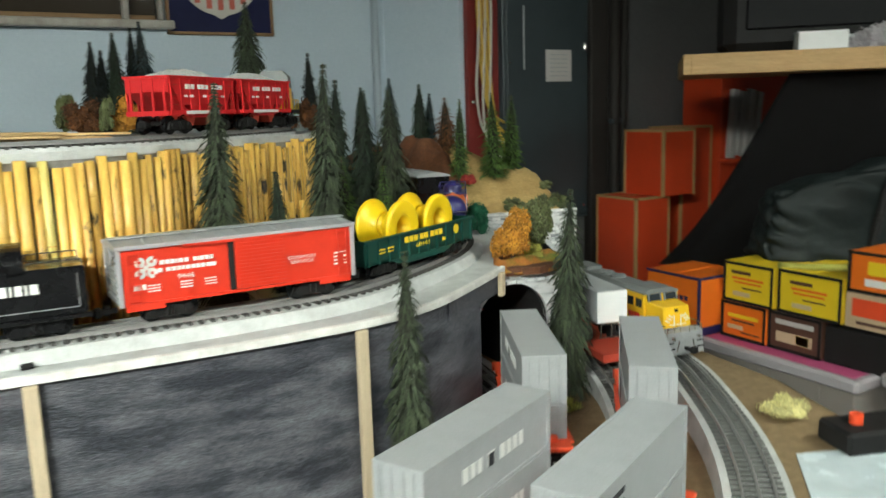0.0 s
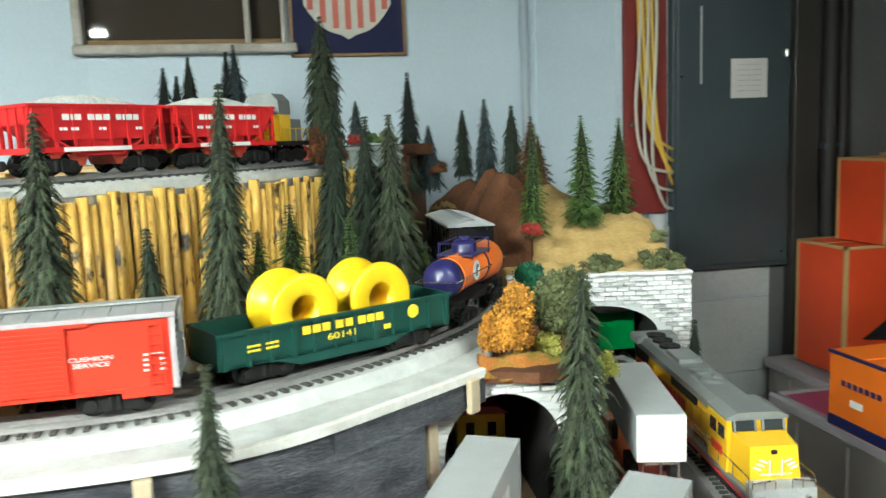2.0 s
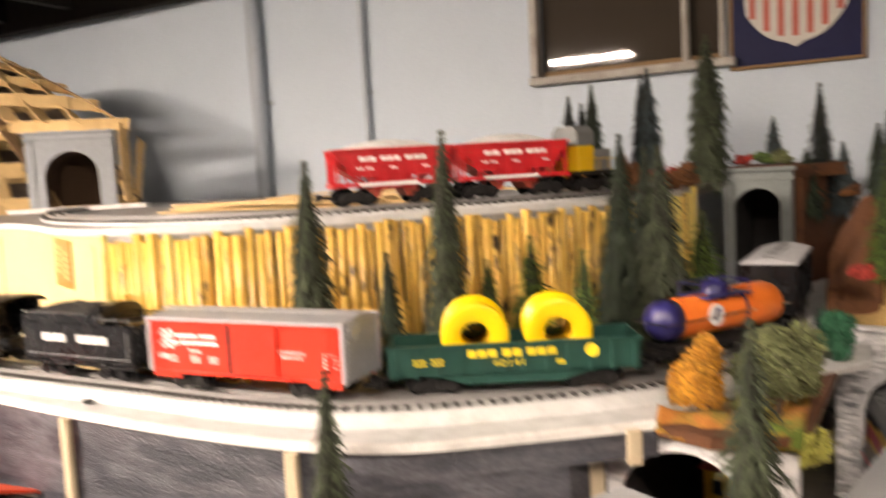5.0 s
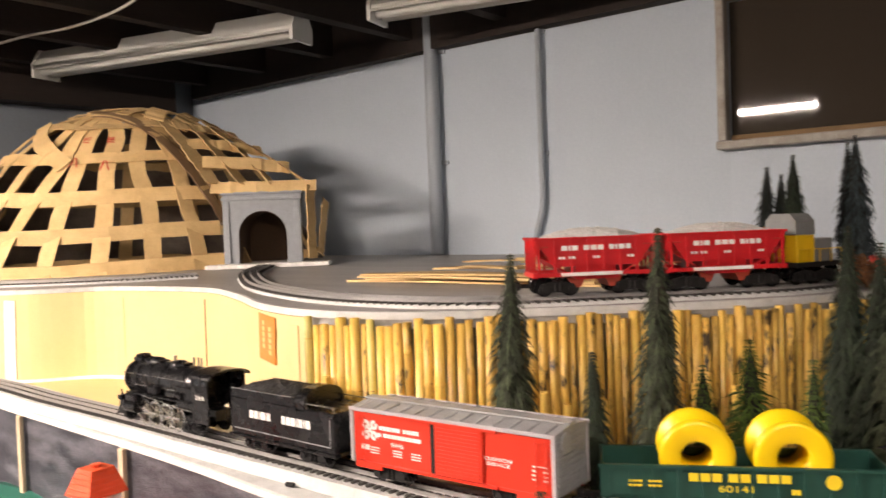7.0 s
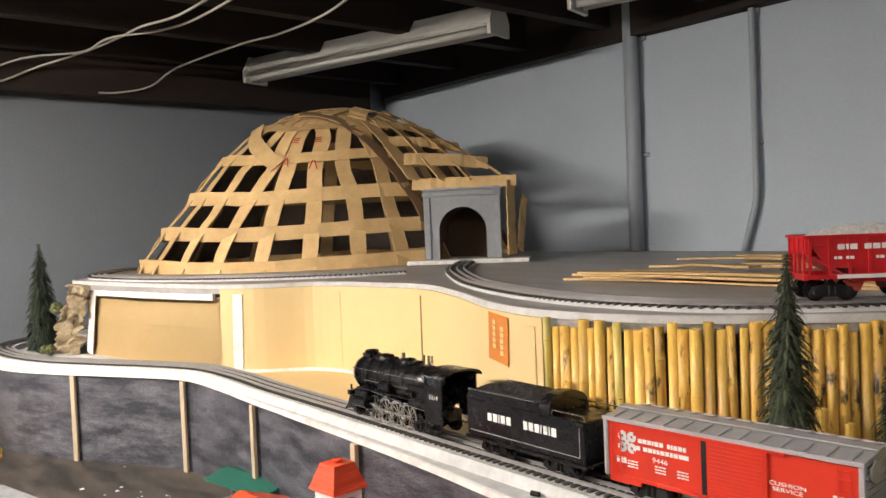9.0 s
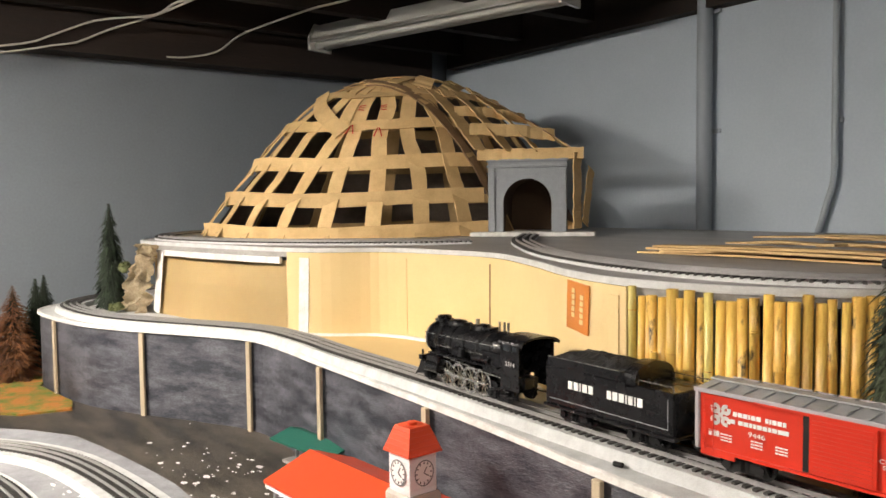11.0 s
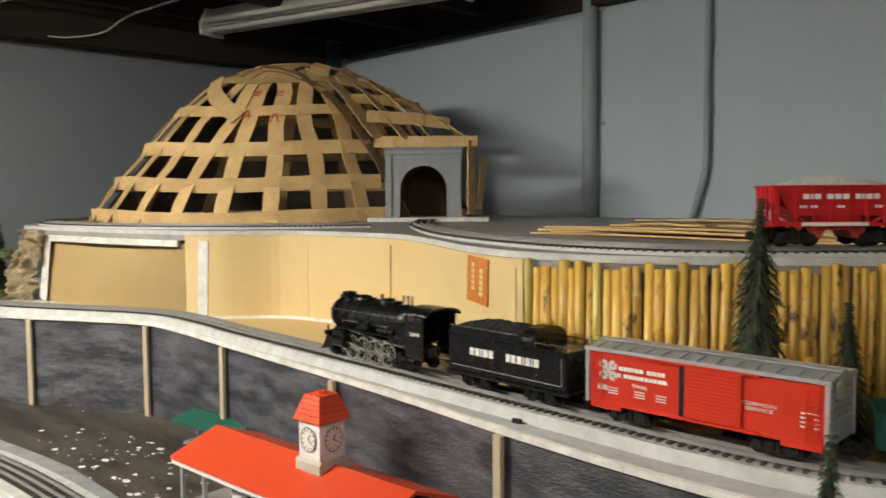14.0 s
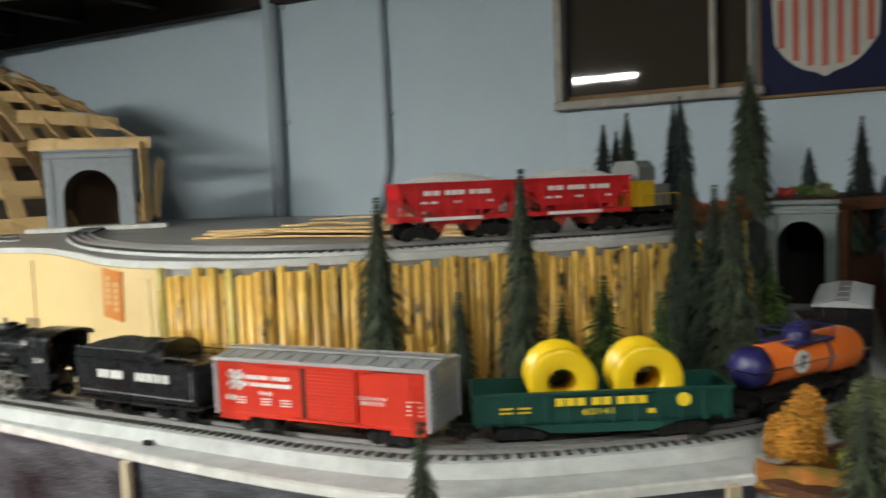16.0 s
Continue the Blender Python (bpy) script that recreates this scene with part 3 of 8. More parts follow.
TRACK_MID = [(-2.20, 0.25), (-2.18, 0.05), (-2.08, -0.12), (-1.93, -0.26), (-1.725, -0.272), (-1.55, -0.237), (-1.391, -0.165), (-1.24, -0.085), (-1.105, -0.033), (-0.95, -0.026), (-0.78, -0.036), (-0.53, -0.042), (-0.25, -0.052), (0.0, -0.058), (0.13, -0.06), (0.25, -0.045), (0.37, 0.02), (0.48, 0.105), (0.556, 0.21), (0.583, 0.33), (0.588, 0.48), (0.565, 0.66), (0.53, 0.85)]
UP_EDGE = [(-2.0, 0.02), (-1.78, -0.108), (-1.55, -0.09), (-1.30, -0.045), (-1.06, 0.025), (-0.94, 0.147), (-0.80, 0.185), (-0.632, 0.195), (-0.45, 0.12), (-0.277, 0.030), (-0.135, -0.004), (0.0, 0.022), (0.11, 0.095), (0.21, 0.175), (0.31, 0.265), (0.37, 0.335), (0.43, 0.44), (0.44, 0.6), (0.42, 0.75)]
UP_P, UP_L = smooth_path(UP_EDGE, 150)

# low table
LOW = [(-2.40, -0.70), (0.60, -0.70), (0.74, -0.52), (0.83, -0.33), (0.905, -0.14), (0.93, 0.05), (0.955, 0.22), (0.97, 0.6), (0.97, 1.40), (-2.40, 1.40)]
bm = B()
prism(bm, LOW, Z_LOW - 0.02, Z_LOW)
tagged(part("layout_table_top", bm, LOWTOP), "dark brown painted plywood layout table top", "table top", kind="structure")
bm = B()
prism(bm, [(x * 0.995, y * 0.995 - 0.003) for x, y in LOW], Z_LOW - 0.11, Z_LOW - 0.02)
tagged(part("layout_table_frame", bm, PLY), "wooden frame under the layout table", "table frame", kind="structure")
for x in (-2.2, -0.8, 0.55):
    for y in (-0.6, 1.2):
        bm = B()
        box(bm, (x, y, (Z_LOW - 0.11) / 2), (0.08, 0.08, Z_LOW - 0.11), bevel=0.004)
        tagged(part("layout_table_leg", bm, PLY), "square wooden leg under the layout table", "table leg", kind="structure")

# middle deck
mid = [(p[0], p[1]) for p in EDGE_P] + [(0.55, 0.10), (0.69, 0.30), (0.70, 0.9), (0.6, 1.3), (-2.38, 1.3), (-2.38, 0.2)]
bm = B()
prism(bm, mid, Z_MID - 0.006, Z_MID)
tagged(part("middle_deck", fix(bm), BALLAST), "pale grey painted middle deck of the layout", "deck", kind="structure")
bm = B()
sweep(bm, EDGE_P, [(-0.003, -0.0055), (0.004, -0.0055), (0.004, 0.002), (0.001, 0.0032), (-0.003, 0.002)])
bmesh.ops.translate(bm, vec=(0, 0, Z_MID), verts=bm.verts)
tagged(part("middle_deck_trim", fix(bm), WHITEEDGE), "white painted wavy lip along the middle deck", "trim", kind="structure")
CUT = int(np.argmin(abs(EDGE_P[:, 0] - 0.450)))
bm = B()
sweep(bm, EDGE_P[:CUT + 1] + np.array([0, 0.004, 0]), [(0.0, Z_LOW), (0.008, Z_LOW), (0.008, Z_MID - 0.0062), (0.0, Z_MID - 0.0062)])
tagged(part("fascia_board", fix(bm), FASCIA), "dark slate-grey painted board below the middle deck", "fascia", kind="structure")
bm = B()
sweep(bm, EDGE_P[CUT - 5:] + np.array([0, 0.004, 0]), [(-0.0030, Z_MID - 0.031), (-0.0003, Z_MID - 0.031), (-0.0003, Z_MID - 0.0062), (-0.0030, Z_MID - 0.0062)])
tagged(part("fascia_band", fix(bm), FASCIA), "dark slate-grey painted band below the deck's end", "fascia", kind="structure")
bm = B()
sweep(bm, np.array([(0.446, -0.020, 0), (0.451, 0.000, 0), (0.458, 0.020, 0), (0.474, 0.040, 0)]), [(0.0, Z_LOW), (0.006, Z_LOW), (0.006, Z_MID - 0.008), (0.0, Z_MID - 0.008)])
tagged(part("fascia_board_inner", fix(bm), FASCIA), "dark slate-grey painted board set back below the deck", "fascia", kind="structure")


def fascia_post(x, y, z0, z1, label="pale pine stick glued upright on the dark fascia"):
    b = B()
    box(b, (0, 0, (z0 + z1) / 2), (0.013, 0.007, z1 - z0), bevel=0.001)
    o = part("fascia_post", b, POSTWOOD)
    i = int(np.argmin((EDGE_P[:, 0] - x) ** 2 + (EDGE_P[:, 1] - y) ** 2))
    d = tangents(EDGE_P)[i]
    o.matrix_world = pose(x, y, 0, 0, 0, math.degrees(math.atan2(d[1], d[0])))
    tagged(o, label, "post", "fascia posts")


for x, y in ((-1.725, -0.338), (-1.391, -0.227), (-1.102, -0.080), (-0.778, -0.086), (-0.440, -0.102), (-0.083, -0.130), (0.235, -0.135)):
    i = int(np.argmin((EDGE_P[:, 0] - x) ** 2 + (EDGE_P[:, 1] - y) ** 2))
    d = tangents(EDGE_P)[i]
    fascia_post(EDGE_P[i, 0] + d[1] * 0.004, EDGE_P[i, 1] - d[0] * 0.004, Z_LOW, Z_MID - 0.0065)
fascia_post(0.500, 0.0, Z_MID - 0.034, Z_MID - 0.002, "short pale pine stick at the deck's end")
fascia_post(0.461, 0.012, Z_LOW, Z_MID - 0.032, "pale pine stick under the end of the deck")

# upper deck
up = [(p[0], p[1]) for p in UP_P] + [(0.42, 1.38), (-2.42, 1.38), (-2.42, 0.2)]
bm = B()
prism(bm, up, Z_UP - 0.018, Z_UP)
tagged(part("upper_deck", fix(bm), UPTOP), "grey painted upper deck of the layout", "deck", kind="structure")
bm = B()
sweep(bm, UP_P[:140], [(-0.002, -0.007), (0.004, -0.007), (0.004, 0.002), (-0.002, 0.002)])
bmesh.ops.translate(bm, vec=(0, 0, Z_UP), verts=bm.verts)
tagged(part("upper_deck_trim", fix(bm), BALLAST), "pale grey painted edge along the upper deck", "trim", kind="structure")


def up_index(x, start=0):
    return int(np.argmin(abs(UP_P[start:, 0] - x))) + start


I_BAM = up_index(-0.14)
panel_marks = [(-1.09, -0.945), (-0.94, -0.63), (-0.63, -0.145)]
for a, b_ in panel_marks:
    ia, ib = up_index(a), up_index(b_)
    bm = B()
    sweep(bm, UP_P[ia:ib + 1], [(-0.006, Z_MID), (-0.002, Z_MID), (-0.002, Z_UP - 0.0075), (-0.006, Z_UP - 0.0075)])
    tagged(part("cardboard_sheet", fix(bm), CARD), "tan corrugated cardboard sheet standing below the upper deck", "cardboard", "cardboard sheets")

# the far sheet bulges away under its white ledge
ia, ib = up_index(-1.655), up_index(-1.10)
run, dirs = UP_P[ia:ib + 1], tangents(UP_P)[ia:ib + 1]
bm = B()
rows = []
for k, (p, d) in enumerate(zip(run, dirs)):
    u = k / (len(run) - 1)
    row = []
    for j in range(15):
        v = j / 14
        back = 0.003 + 0.040 * math.sin(math.pi * u) ** 0.8 * max(0.0, v - 0.55) ** 1.2
        row.append(bm.verts.new((p[0] - d[1] * back, p[1] + d[0] * back, Z_MID + (Z_UP - 0.026 - Z_MID) * v)))
    rows.append(row)
for a, c in zip(rows, rows[1:]):
    for j in range(14):
        bm.faces.new((a[j], a[j + 1], c[j + 1], c[j]))
bmesh.ops.solidify(bm, geom=bm.faces[:], thickness=0.003)
tagged(part("cardboard_sheet", fix(bm), CARD), "tan cardboard sheet bulging under a white ledge", "cardboard", "cardboard sheets")


# ---- tracks ----
def tie_mesh(w):
    b = B()
    box(b, (0, 0, 0), (0.0044, w, 0.0032))
    me = bpy.data.meshes.new("tie")
    b.to_mesh(me)
    b.free()
    me.materials.append(TIE)
    return me


TIES = tie_mesh(0.052)
GREYTIES = tie_mesh(0.052)
GREYTIES.materials[0] = TIEGREY


def track(name, pts, z, label, near, bed=0.040, pitch=0.0112, ties=None, sole=0.0004):
    """Three-rail track on a raised roadbed; near(x, y) says where each tie is a part."""
    p, length = smooth_path(pts, 10)
    n = int(length / 0.02)
    p, _ = smooth_path(pts, n)
    p = p + np.array([0, 0, z])
    t = thing(name, pose(0, 0, 0), label, "railway track", "toy tracks")
    b = B()
    sweep(b, p, [(-bed, sole), (bed, sole), (bed - 0.006, 0.0132), (-bed + 0.006, 0.0132)])
    part("roadbed", fix(b), BALLAST, t, "pale grey moulded roadbed")
    for o in (-0.016, 0.0, 0.016):
        b = B()
        sweep(b, p, [(o - 0.0014, 0.0155), (o + 0.0014, 0.0155), (o + 0.0006, 0.0164), (o + 0.0006, 0.0182), (o + 0.0010, 0.0187), (o + 0.0010, 0.020), (o - 0.0010, 0.020), (o - 0.0010, 0.0187), (o - 0.0006, 0.0182), (o - 0.0006, 0.0164)])
        part("rail", fix(b), RAIL, t, "dark centre rail" if o == 0 else "bright steel rail")
    k = int(length / pitch)
    q, _ = smooth_path(pts, k)
    d = tangents(q)
    rest, count = B(), 0
    for i in range(k):
        ang = math.atan2(d[i, 1], d[i, 0])
        m = pose(q[i, 0], q[i, 1], q[i, 2] + z + 0.0140, 0, 0, math.degrees(ang))
        if near(q[i, 0], q[i, 1]) and count < 290:
            o = new("tie", ties or TIES)
            o.parent = t
            o.matrix_basis = m
            count += 1
        else:
            vs = box(rest, (0, 0, 0), (0.0043, 0.052, 0.0032))
            bmesh.ops.transform(rest, matrix=m, verts=vs)
    if len(rest.verts):
        tagged(part("more_ties", rest, TIEGREY if ties else TIE, t), kind="stuff")
    return p


RT = 0.020
TRACK_UP = [(-1.20, 0.80), (-1.06, 0.66), (-0.90, 0.50), (-0.72, 0.36), (-0.52, 0.225), (-0.33, 0.135), (-0.18, 0.092), (-0.06, 0.088), (0.025, 0.108), (0.090, 0.150), (0.145, 0.202), (0.205, 0.256), (0.262, 0.310), (0.312, 0.362), (0.356, 0.45), (0.374, 0.60)]
TRACK_LOOP = [(-2.15, 0.95), (-2.26, 0.65), (-2.24, 0.35), (-2.08, 0.10), (-1.82, -0.03), (-1.50, -0.01), (-1.25, 0.09), (-1.07, 0.24), (-0.97, 0.40)]
TRACK_A = [(0.56, 0.30), (0.53, 0.12), (0.475, -0.09), (0.37, -0.235), (0.23, -0.325), (0.05, -0.37), (-0.2, -0.385), (-0.62, -0.385), (-0.92, -0.405), (-1.15, -0.455), (-1.32, -0.56), (-1.42, -0.69)]
TRACK_B = [(0.660, 0.66, 0.02), (0.690, 0.52, 0.02), (0.713, 0.38, 0.02), (0.724, 0.25, 0.02), (0.717, 0.13, 0.02), (0.692, 0.02, 0.018), (0.640, -0.095, 0.008), (0.551, -0.220, 0), (0.435, -0.342, 0), (0.324, -0.421, 0), (0.1, -0.50, 0), (-0.2, -0.53, 0), (-0.74, -0.545, 0), (-1.04, -0.57, 0), (-1.3, -0.66, 0)]
TRACK_C = [(0.885, 0.62, 0.025), (0.853, 0.38, 0.025), (0.822, 0.19, 0.025), (0.795, 0.03, 0.025), (0.760, -0.08, 0.024), (0.700, -0.185, 0.021), (0.620, -0.300, 0.018), (0.525, -0.405, 0.015), (0.40, -0.51, 0.010), (0.22, -0.61, 0.004), (0.0, -0.65, 0)]
P_MID = track("middle_track", TRACK_MID, Z_MID, "three-rail toy track on grey roadbed along the middle deck", lambda x, y: -1.3 < x < 0.55 and y < 0.2)
P_UP = track("upper_track", TRACK_UP, Z_UP - 0.0085, "three-rail toy track curving over the upper deck", lambda x, y: x > -1.0, 0.031)
P_LOOP = track("upper_loop_track", TRACK_LOOP, Z_UP - 0.0085, "three-rail toy track looping round the cardboard dome", lambda x, y: x > -1.9 and y < 0.5, 0.031)
P_A = track("low_inner_track", TRACK_A, Z_LOW, "three-rail toy track on pale roadbed on the low table", lambda x, y: x > -1.2, 0.048)
P_B = track("low_middle_track", TRACK_B, Z_LOW, "three-rail toy track on pale roadbed carrying container cars", lambda x, y: x > -1.0, sole=-0.026)
P_C = track("low_outer_track", TRACK_C, Z_LOW, "three-rail toy track curving along the table edge", lambda x, y: x > 0.3, ties=GREYTIES, sole=-0.030)


def at_track(p, x=None, y=None, back=False):
    """A pose on a track nearest to a place, x along it."""
    i = int(np.argmin((p[:, 0] - x) ** 2 + (p[:, 1] - y) ** 2))
    d = tangents(p)[i]
    a = math.degrees(math.atan2(d[1], d[0]))
    return pose(p[i, 0], p[i, 1], p[i, 2] + RT, 0, 0, a + (180 if back else 0))


# ---- rolling stock: x along, rail top at z 0, near side at -y ----
def wheel_mesh():
    b = B()
    lathe(b, [(0.0, -0.003), (0.010, -0.003), (0.0105, -0.0025), (0.0105, 0.0015), (0.0122, 0.002), (0.0122, 0.0032), (0.0, 0.0032)], 20)
    return fix(b)


def truck(parent, x, mat=MATTBLACK, span=0.034, name="truck"):
    b = B()
    for s in (-1, 1):
        side_profile(b, [(x - span / 2 - 0.008, 0.006), (x - span / 2 - 0.004, 0.015), (x - 0.006, 0.018), (x + 0.006, 0.018), (x + span / 2 + 0.004, 0.015), (x + span / 2 + 0.008, 0.006), (x + span / 2 + 0.002, 0.004), (x + 0.008, 0.0045), (x - 0.008, 0.0045), (x - span / 2 - 0.002, 0.004)], s * 0.0225 - 0.002, s * 0.0225 + 0.002)
        for k in (-1, 1):
            rod(b, (x + k * span / 2, s * 0.0215, 0.0105), (x + k * span / 2, s * 0.027, 0.0105), 0.004, 10)
            rod(b, (x + k * 0.003, s * 0.025, 0.006), (x + k * 0.003, s * 0.025, 0.016), 0.0018, 6)
    box(b, (x, 0, 0.014), (0.012, 0.042, 0.005))
    o = part(name, fix(b), mat, parent, "black sprung side frames")
    for k in (-1, 1):
        for s in (-1, 1):
            w = part("wheel", wheel_mesh(), BLACK, o, smooth=False)
            w.matrix_basis = pose(x + k * span / 2, s * 0.0165, 0.0122, 90 if s < 0 else -90, 0, 0)
    return o


def coupler(parent, x, s):
    b = B()
    box(b, (x + s * 0.008, 0, 0.012), (0.018, 0.006, 0.005), bevel=0.001)
    box(b, (x + s * 0.018, 0.003 * s, 0.0125), (0.008, 0.011, 0.010), bevel=0.002)
    part("coupler", b, MATTBLACK, parent)


def boxcar(m):
    t = thing("boxcar", m, "red toy boxcar with silver roof and ends on track", "train car", "middle train")
    L, W, z0, z1 = 0.244, 0.062, 0.020, 0.0765
    h = L / 2
    b = B()
    box(b, (0, 0, (z0 + z1) / 2), (L - 0.004, W, z1 - z0))
    for s in (-1, 1):
        for x in (-h + 0.022, h - 0.022):
            box(b, (x, s * W / 2, z0 - 0.002), (0.036, 0.002, 0.006))
        box(b, (0, s * (W / 2 + 0.0004), z0 + 0.001), (L - 0.01, 0.0015, 0.003))
    part("body", b, RED, t)
    b = B()
    end_profile(b, [(-W / 2 - 0.002, z1 - 0.001), (W / 2 + 0.002, z1 - 0.001), (W / 2 + 0.002, z1 + 0.0018), (0.006, z1 + 0.0050), (-0.006, z1 + 0.0050), (-W / 2 - 0.002, z1 + 0.0018)], -h - 0.002, h + 0.002)
    for i in range(13):
        x = -h + 0.009 + i * (L - 0.018) / 12
        for s in (-1, 1):
            end_profile(b, [(s * 0.008, z1 + 0.0044), (s * (W / 2 + 0.001), z1 + 0.0016), (s * (W / 2 + 0.001), z1 + 0.0030), (s * 0.008, z1 + 0.0060)], x - 0.0012, x + 0.0012)
    roof = part("roof", fix(b), SILVER, t, "silver-grey ribbed roof")
    for s in (-1, 1):
        b = B()
        box(b, (0, s * (W / 2 + 0.0025), z1 + 0.0008), (L + 0.006, 0.0018, 0.0042), bevel=0.0006)
        part("roof_edge", b, LID, roof, "pale worn roof edge")
    b = B()
    box(b, (0, 0, z1 + 0.0070), (L + 0.006, 0.013, 0.0014))
    part("roof_walk", b, SILVER, roof)
    for s in (-1, 1):
        b = B()
        box(b, (s * (h - 0.001), 0, (z0 + z1) / 2 + 0.001), (0.003, W + 0.003, z1 - z0 + 0.002))
        e = part("end_panel", fix(b), SILVER, t, "silver-grey corrugated end")
        for sy in (-1, 1):
            b = B()
            box(b, (s * (h + 0.0002), sy * (W / 2 + 0.0012), (z0 + z1) / 2), (0.0040, 0.0022, z1 - z0), bevel=0.0006)
            part("corner_post", b, LID, e, "pale worn corner post")
        for i in range(9):
            z = z0 + 0.004 + i * 0.0058
            b = B()
            end_profile(b, [(-W / 2 + 0.005, z), (W / 2 - 0.005, z), (W / 2 - 0.005, z + 0.003), (-W / 2 + 0.005, z + 0.003)], s * h + s * 0.0002, s * h + s * 0.0022)
            part("end_rib", fix(b), SILVER, e)
        b = B()
        rod(b, (s * (h + 0.005), -0.018, z1 - 0.008), (s * (h + 0.005), -0.018, z1 - 0.006), 0.009, 14)
        bmesh.ops.rotate(b, cent=(s * (h + 0.005), -0.018, z1 - 0.007), matrix=Matrix.Rotation(radians(90), 3, "Y"), verts=b.verts)
        part("brake_wheel", b, SILVER, e)
        for sy in (-1, 1):
            b = B()
            for y in (0, 0.010):
                rod(b, (s * (h - 0.016) + s * (y - 0.002), sy * (W / 2 + 0.0022), z0), (s * (h - 0.016) + s * (y - 0.002), sy * (W / 2 + 0.0022), z1 - 0.004), 0.0006, 5)
            for i in range(7):
                rod(b, (s * (h - 0.018), sy * (W / 2 + 0.0022), z0 + 0.005 + i * 0.0075), (s * (h - 0.008), sy * (W / 2 + 0.0022), z0 + 0.005 + i * 0.0075), 0.0005, 5)
            part("ladder", b, RED, t)
        coupler(t, s * h, s)
        truck(t, s * (h - 0.046))
    for s in (-1, 1):
        b = B()
        y = s * (W / 2 + 0.0016)
        box(b, (0.018, y, (z0 + z1) / 2), (0.056, 0.003, z1 - z0 - 0.007))
        d = part("sliding_door", b, RED, t, "ribbed red sliding door")
        for i in range(13):
            b = B()
            box(b, (0.018, y + s * 0.0017, z0 + 0.0065 + i * 0.0036), (0.050, 0.0016, 0.0018))
            part("door_rib", b, RED, d)
        b = B()
        for z in (z0 + 0.0015, z1 - 0.002):
            box(b, (0.0, y + s * 0.0008, z), (0.125, 0.0036, 0.0026))
        part("door_rail", b, RED, d)
        b = B()
        box(b, (-0.0135, s * (W / 2 + 0.0006), (z0 + z1) / 2), (0.006, 0.0012, z1 - z0 - 0.006))
        part("door_gap", b, MATTBLACK, d)
    y = -W / 2 - 0.0008
    # emblem, lettering
    b = B()
    for k in range(4):
        a = k * math.pi / 2 + math.pi / 4
        box(b, (math.cos(a) * 0.0022, math.sin(a) * 0.0022, 0), (0.0050, 0.0028, 0.0005), rot=Matrix.Rotation(a, 3, "Z"))
        cx, cy = math.cos(a) * 0.0078, math.sin(a) * 0.0078
        for j in range(13):
            e = a + math.pi + radians(-144 + 24 * j)
            box(b, (cx + 0.0032 * math.cos(e), cy + 0.0032 * math.sin(e), 0), (0.0036, 0.0024, 0.0005), rot=Matrix.Rotation(e, 3, "Z"))
    bmesh.ops.transform(b, matrix=on_side(-0.097, 0.0565, y), verts=b.verts)
    part("emblem", b, LETTERWHITE, t, "white four-looped emblem")
    bars("lettering", on_side(-0.058, 0.0600, y), LETTERWHITE, t, [0.0042, 0.0042, 0.0042, 0.0018, 0.0042, 0.0042, -0.0025, 0.003, 0.0018, 0.004, 0.004, 0.003], 0.0042, 0.0010)
    bars("lettering", on_side(-0.058, 0.0526, y), LETTERWHITE, t, [0.0045, -0.0015, 0.0045, 0.0045, 0.003, 0.003, 0.0045, 0.004, 0.003, 0.0045, 0.010], 0.0040, 0.0010)
    bars("numbering", on_side(-0.104, 0.0385, y), LETTERWHITE, t, [0.003] * 3, 0.0042, 0.001)
    words("car_number", "9446", 0.0068, on_side(-0.060, 0.0440, y - 0.0002), LETTERWHITE, t, 1.25, "white number 9446")
    for xx in (-0.104, -0.091, -0.060, -0.036):
        for k in range(2 if xx < -0.095 else 3):
            bars("small_print", on_side(xx, 0.0385 - 0.0028 * k, y), LETTERWHITE, t, [0.003, 0.004, 0.003], 0.0012, 0.0008)
    words("service_lettering", "CUSHION\nSERVICE", 0.0048, on_side(0.0625, 0.0455, y - 0.0002), LETTERWHITE, t, 1.5, "white words cushion service")
    for k in range(4):
        bars("small_print", on_side(0.107, 0.0475 - 0.004 * k, y), LETTERWHITE, t, [0.004, -0.006, 0.004] if k else [0.005, 0.003, 0.005], 0.0016, 0.001)
    return t


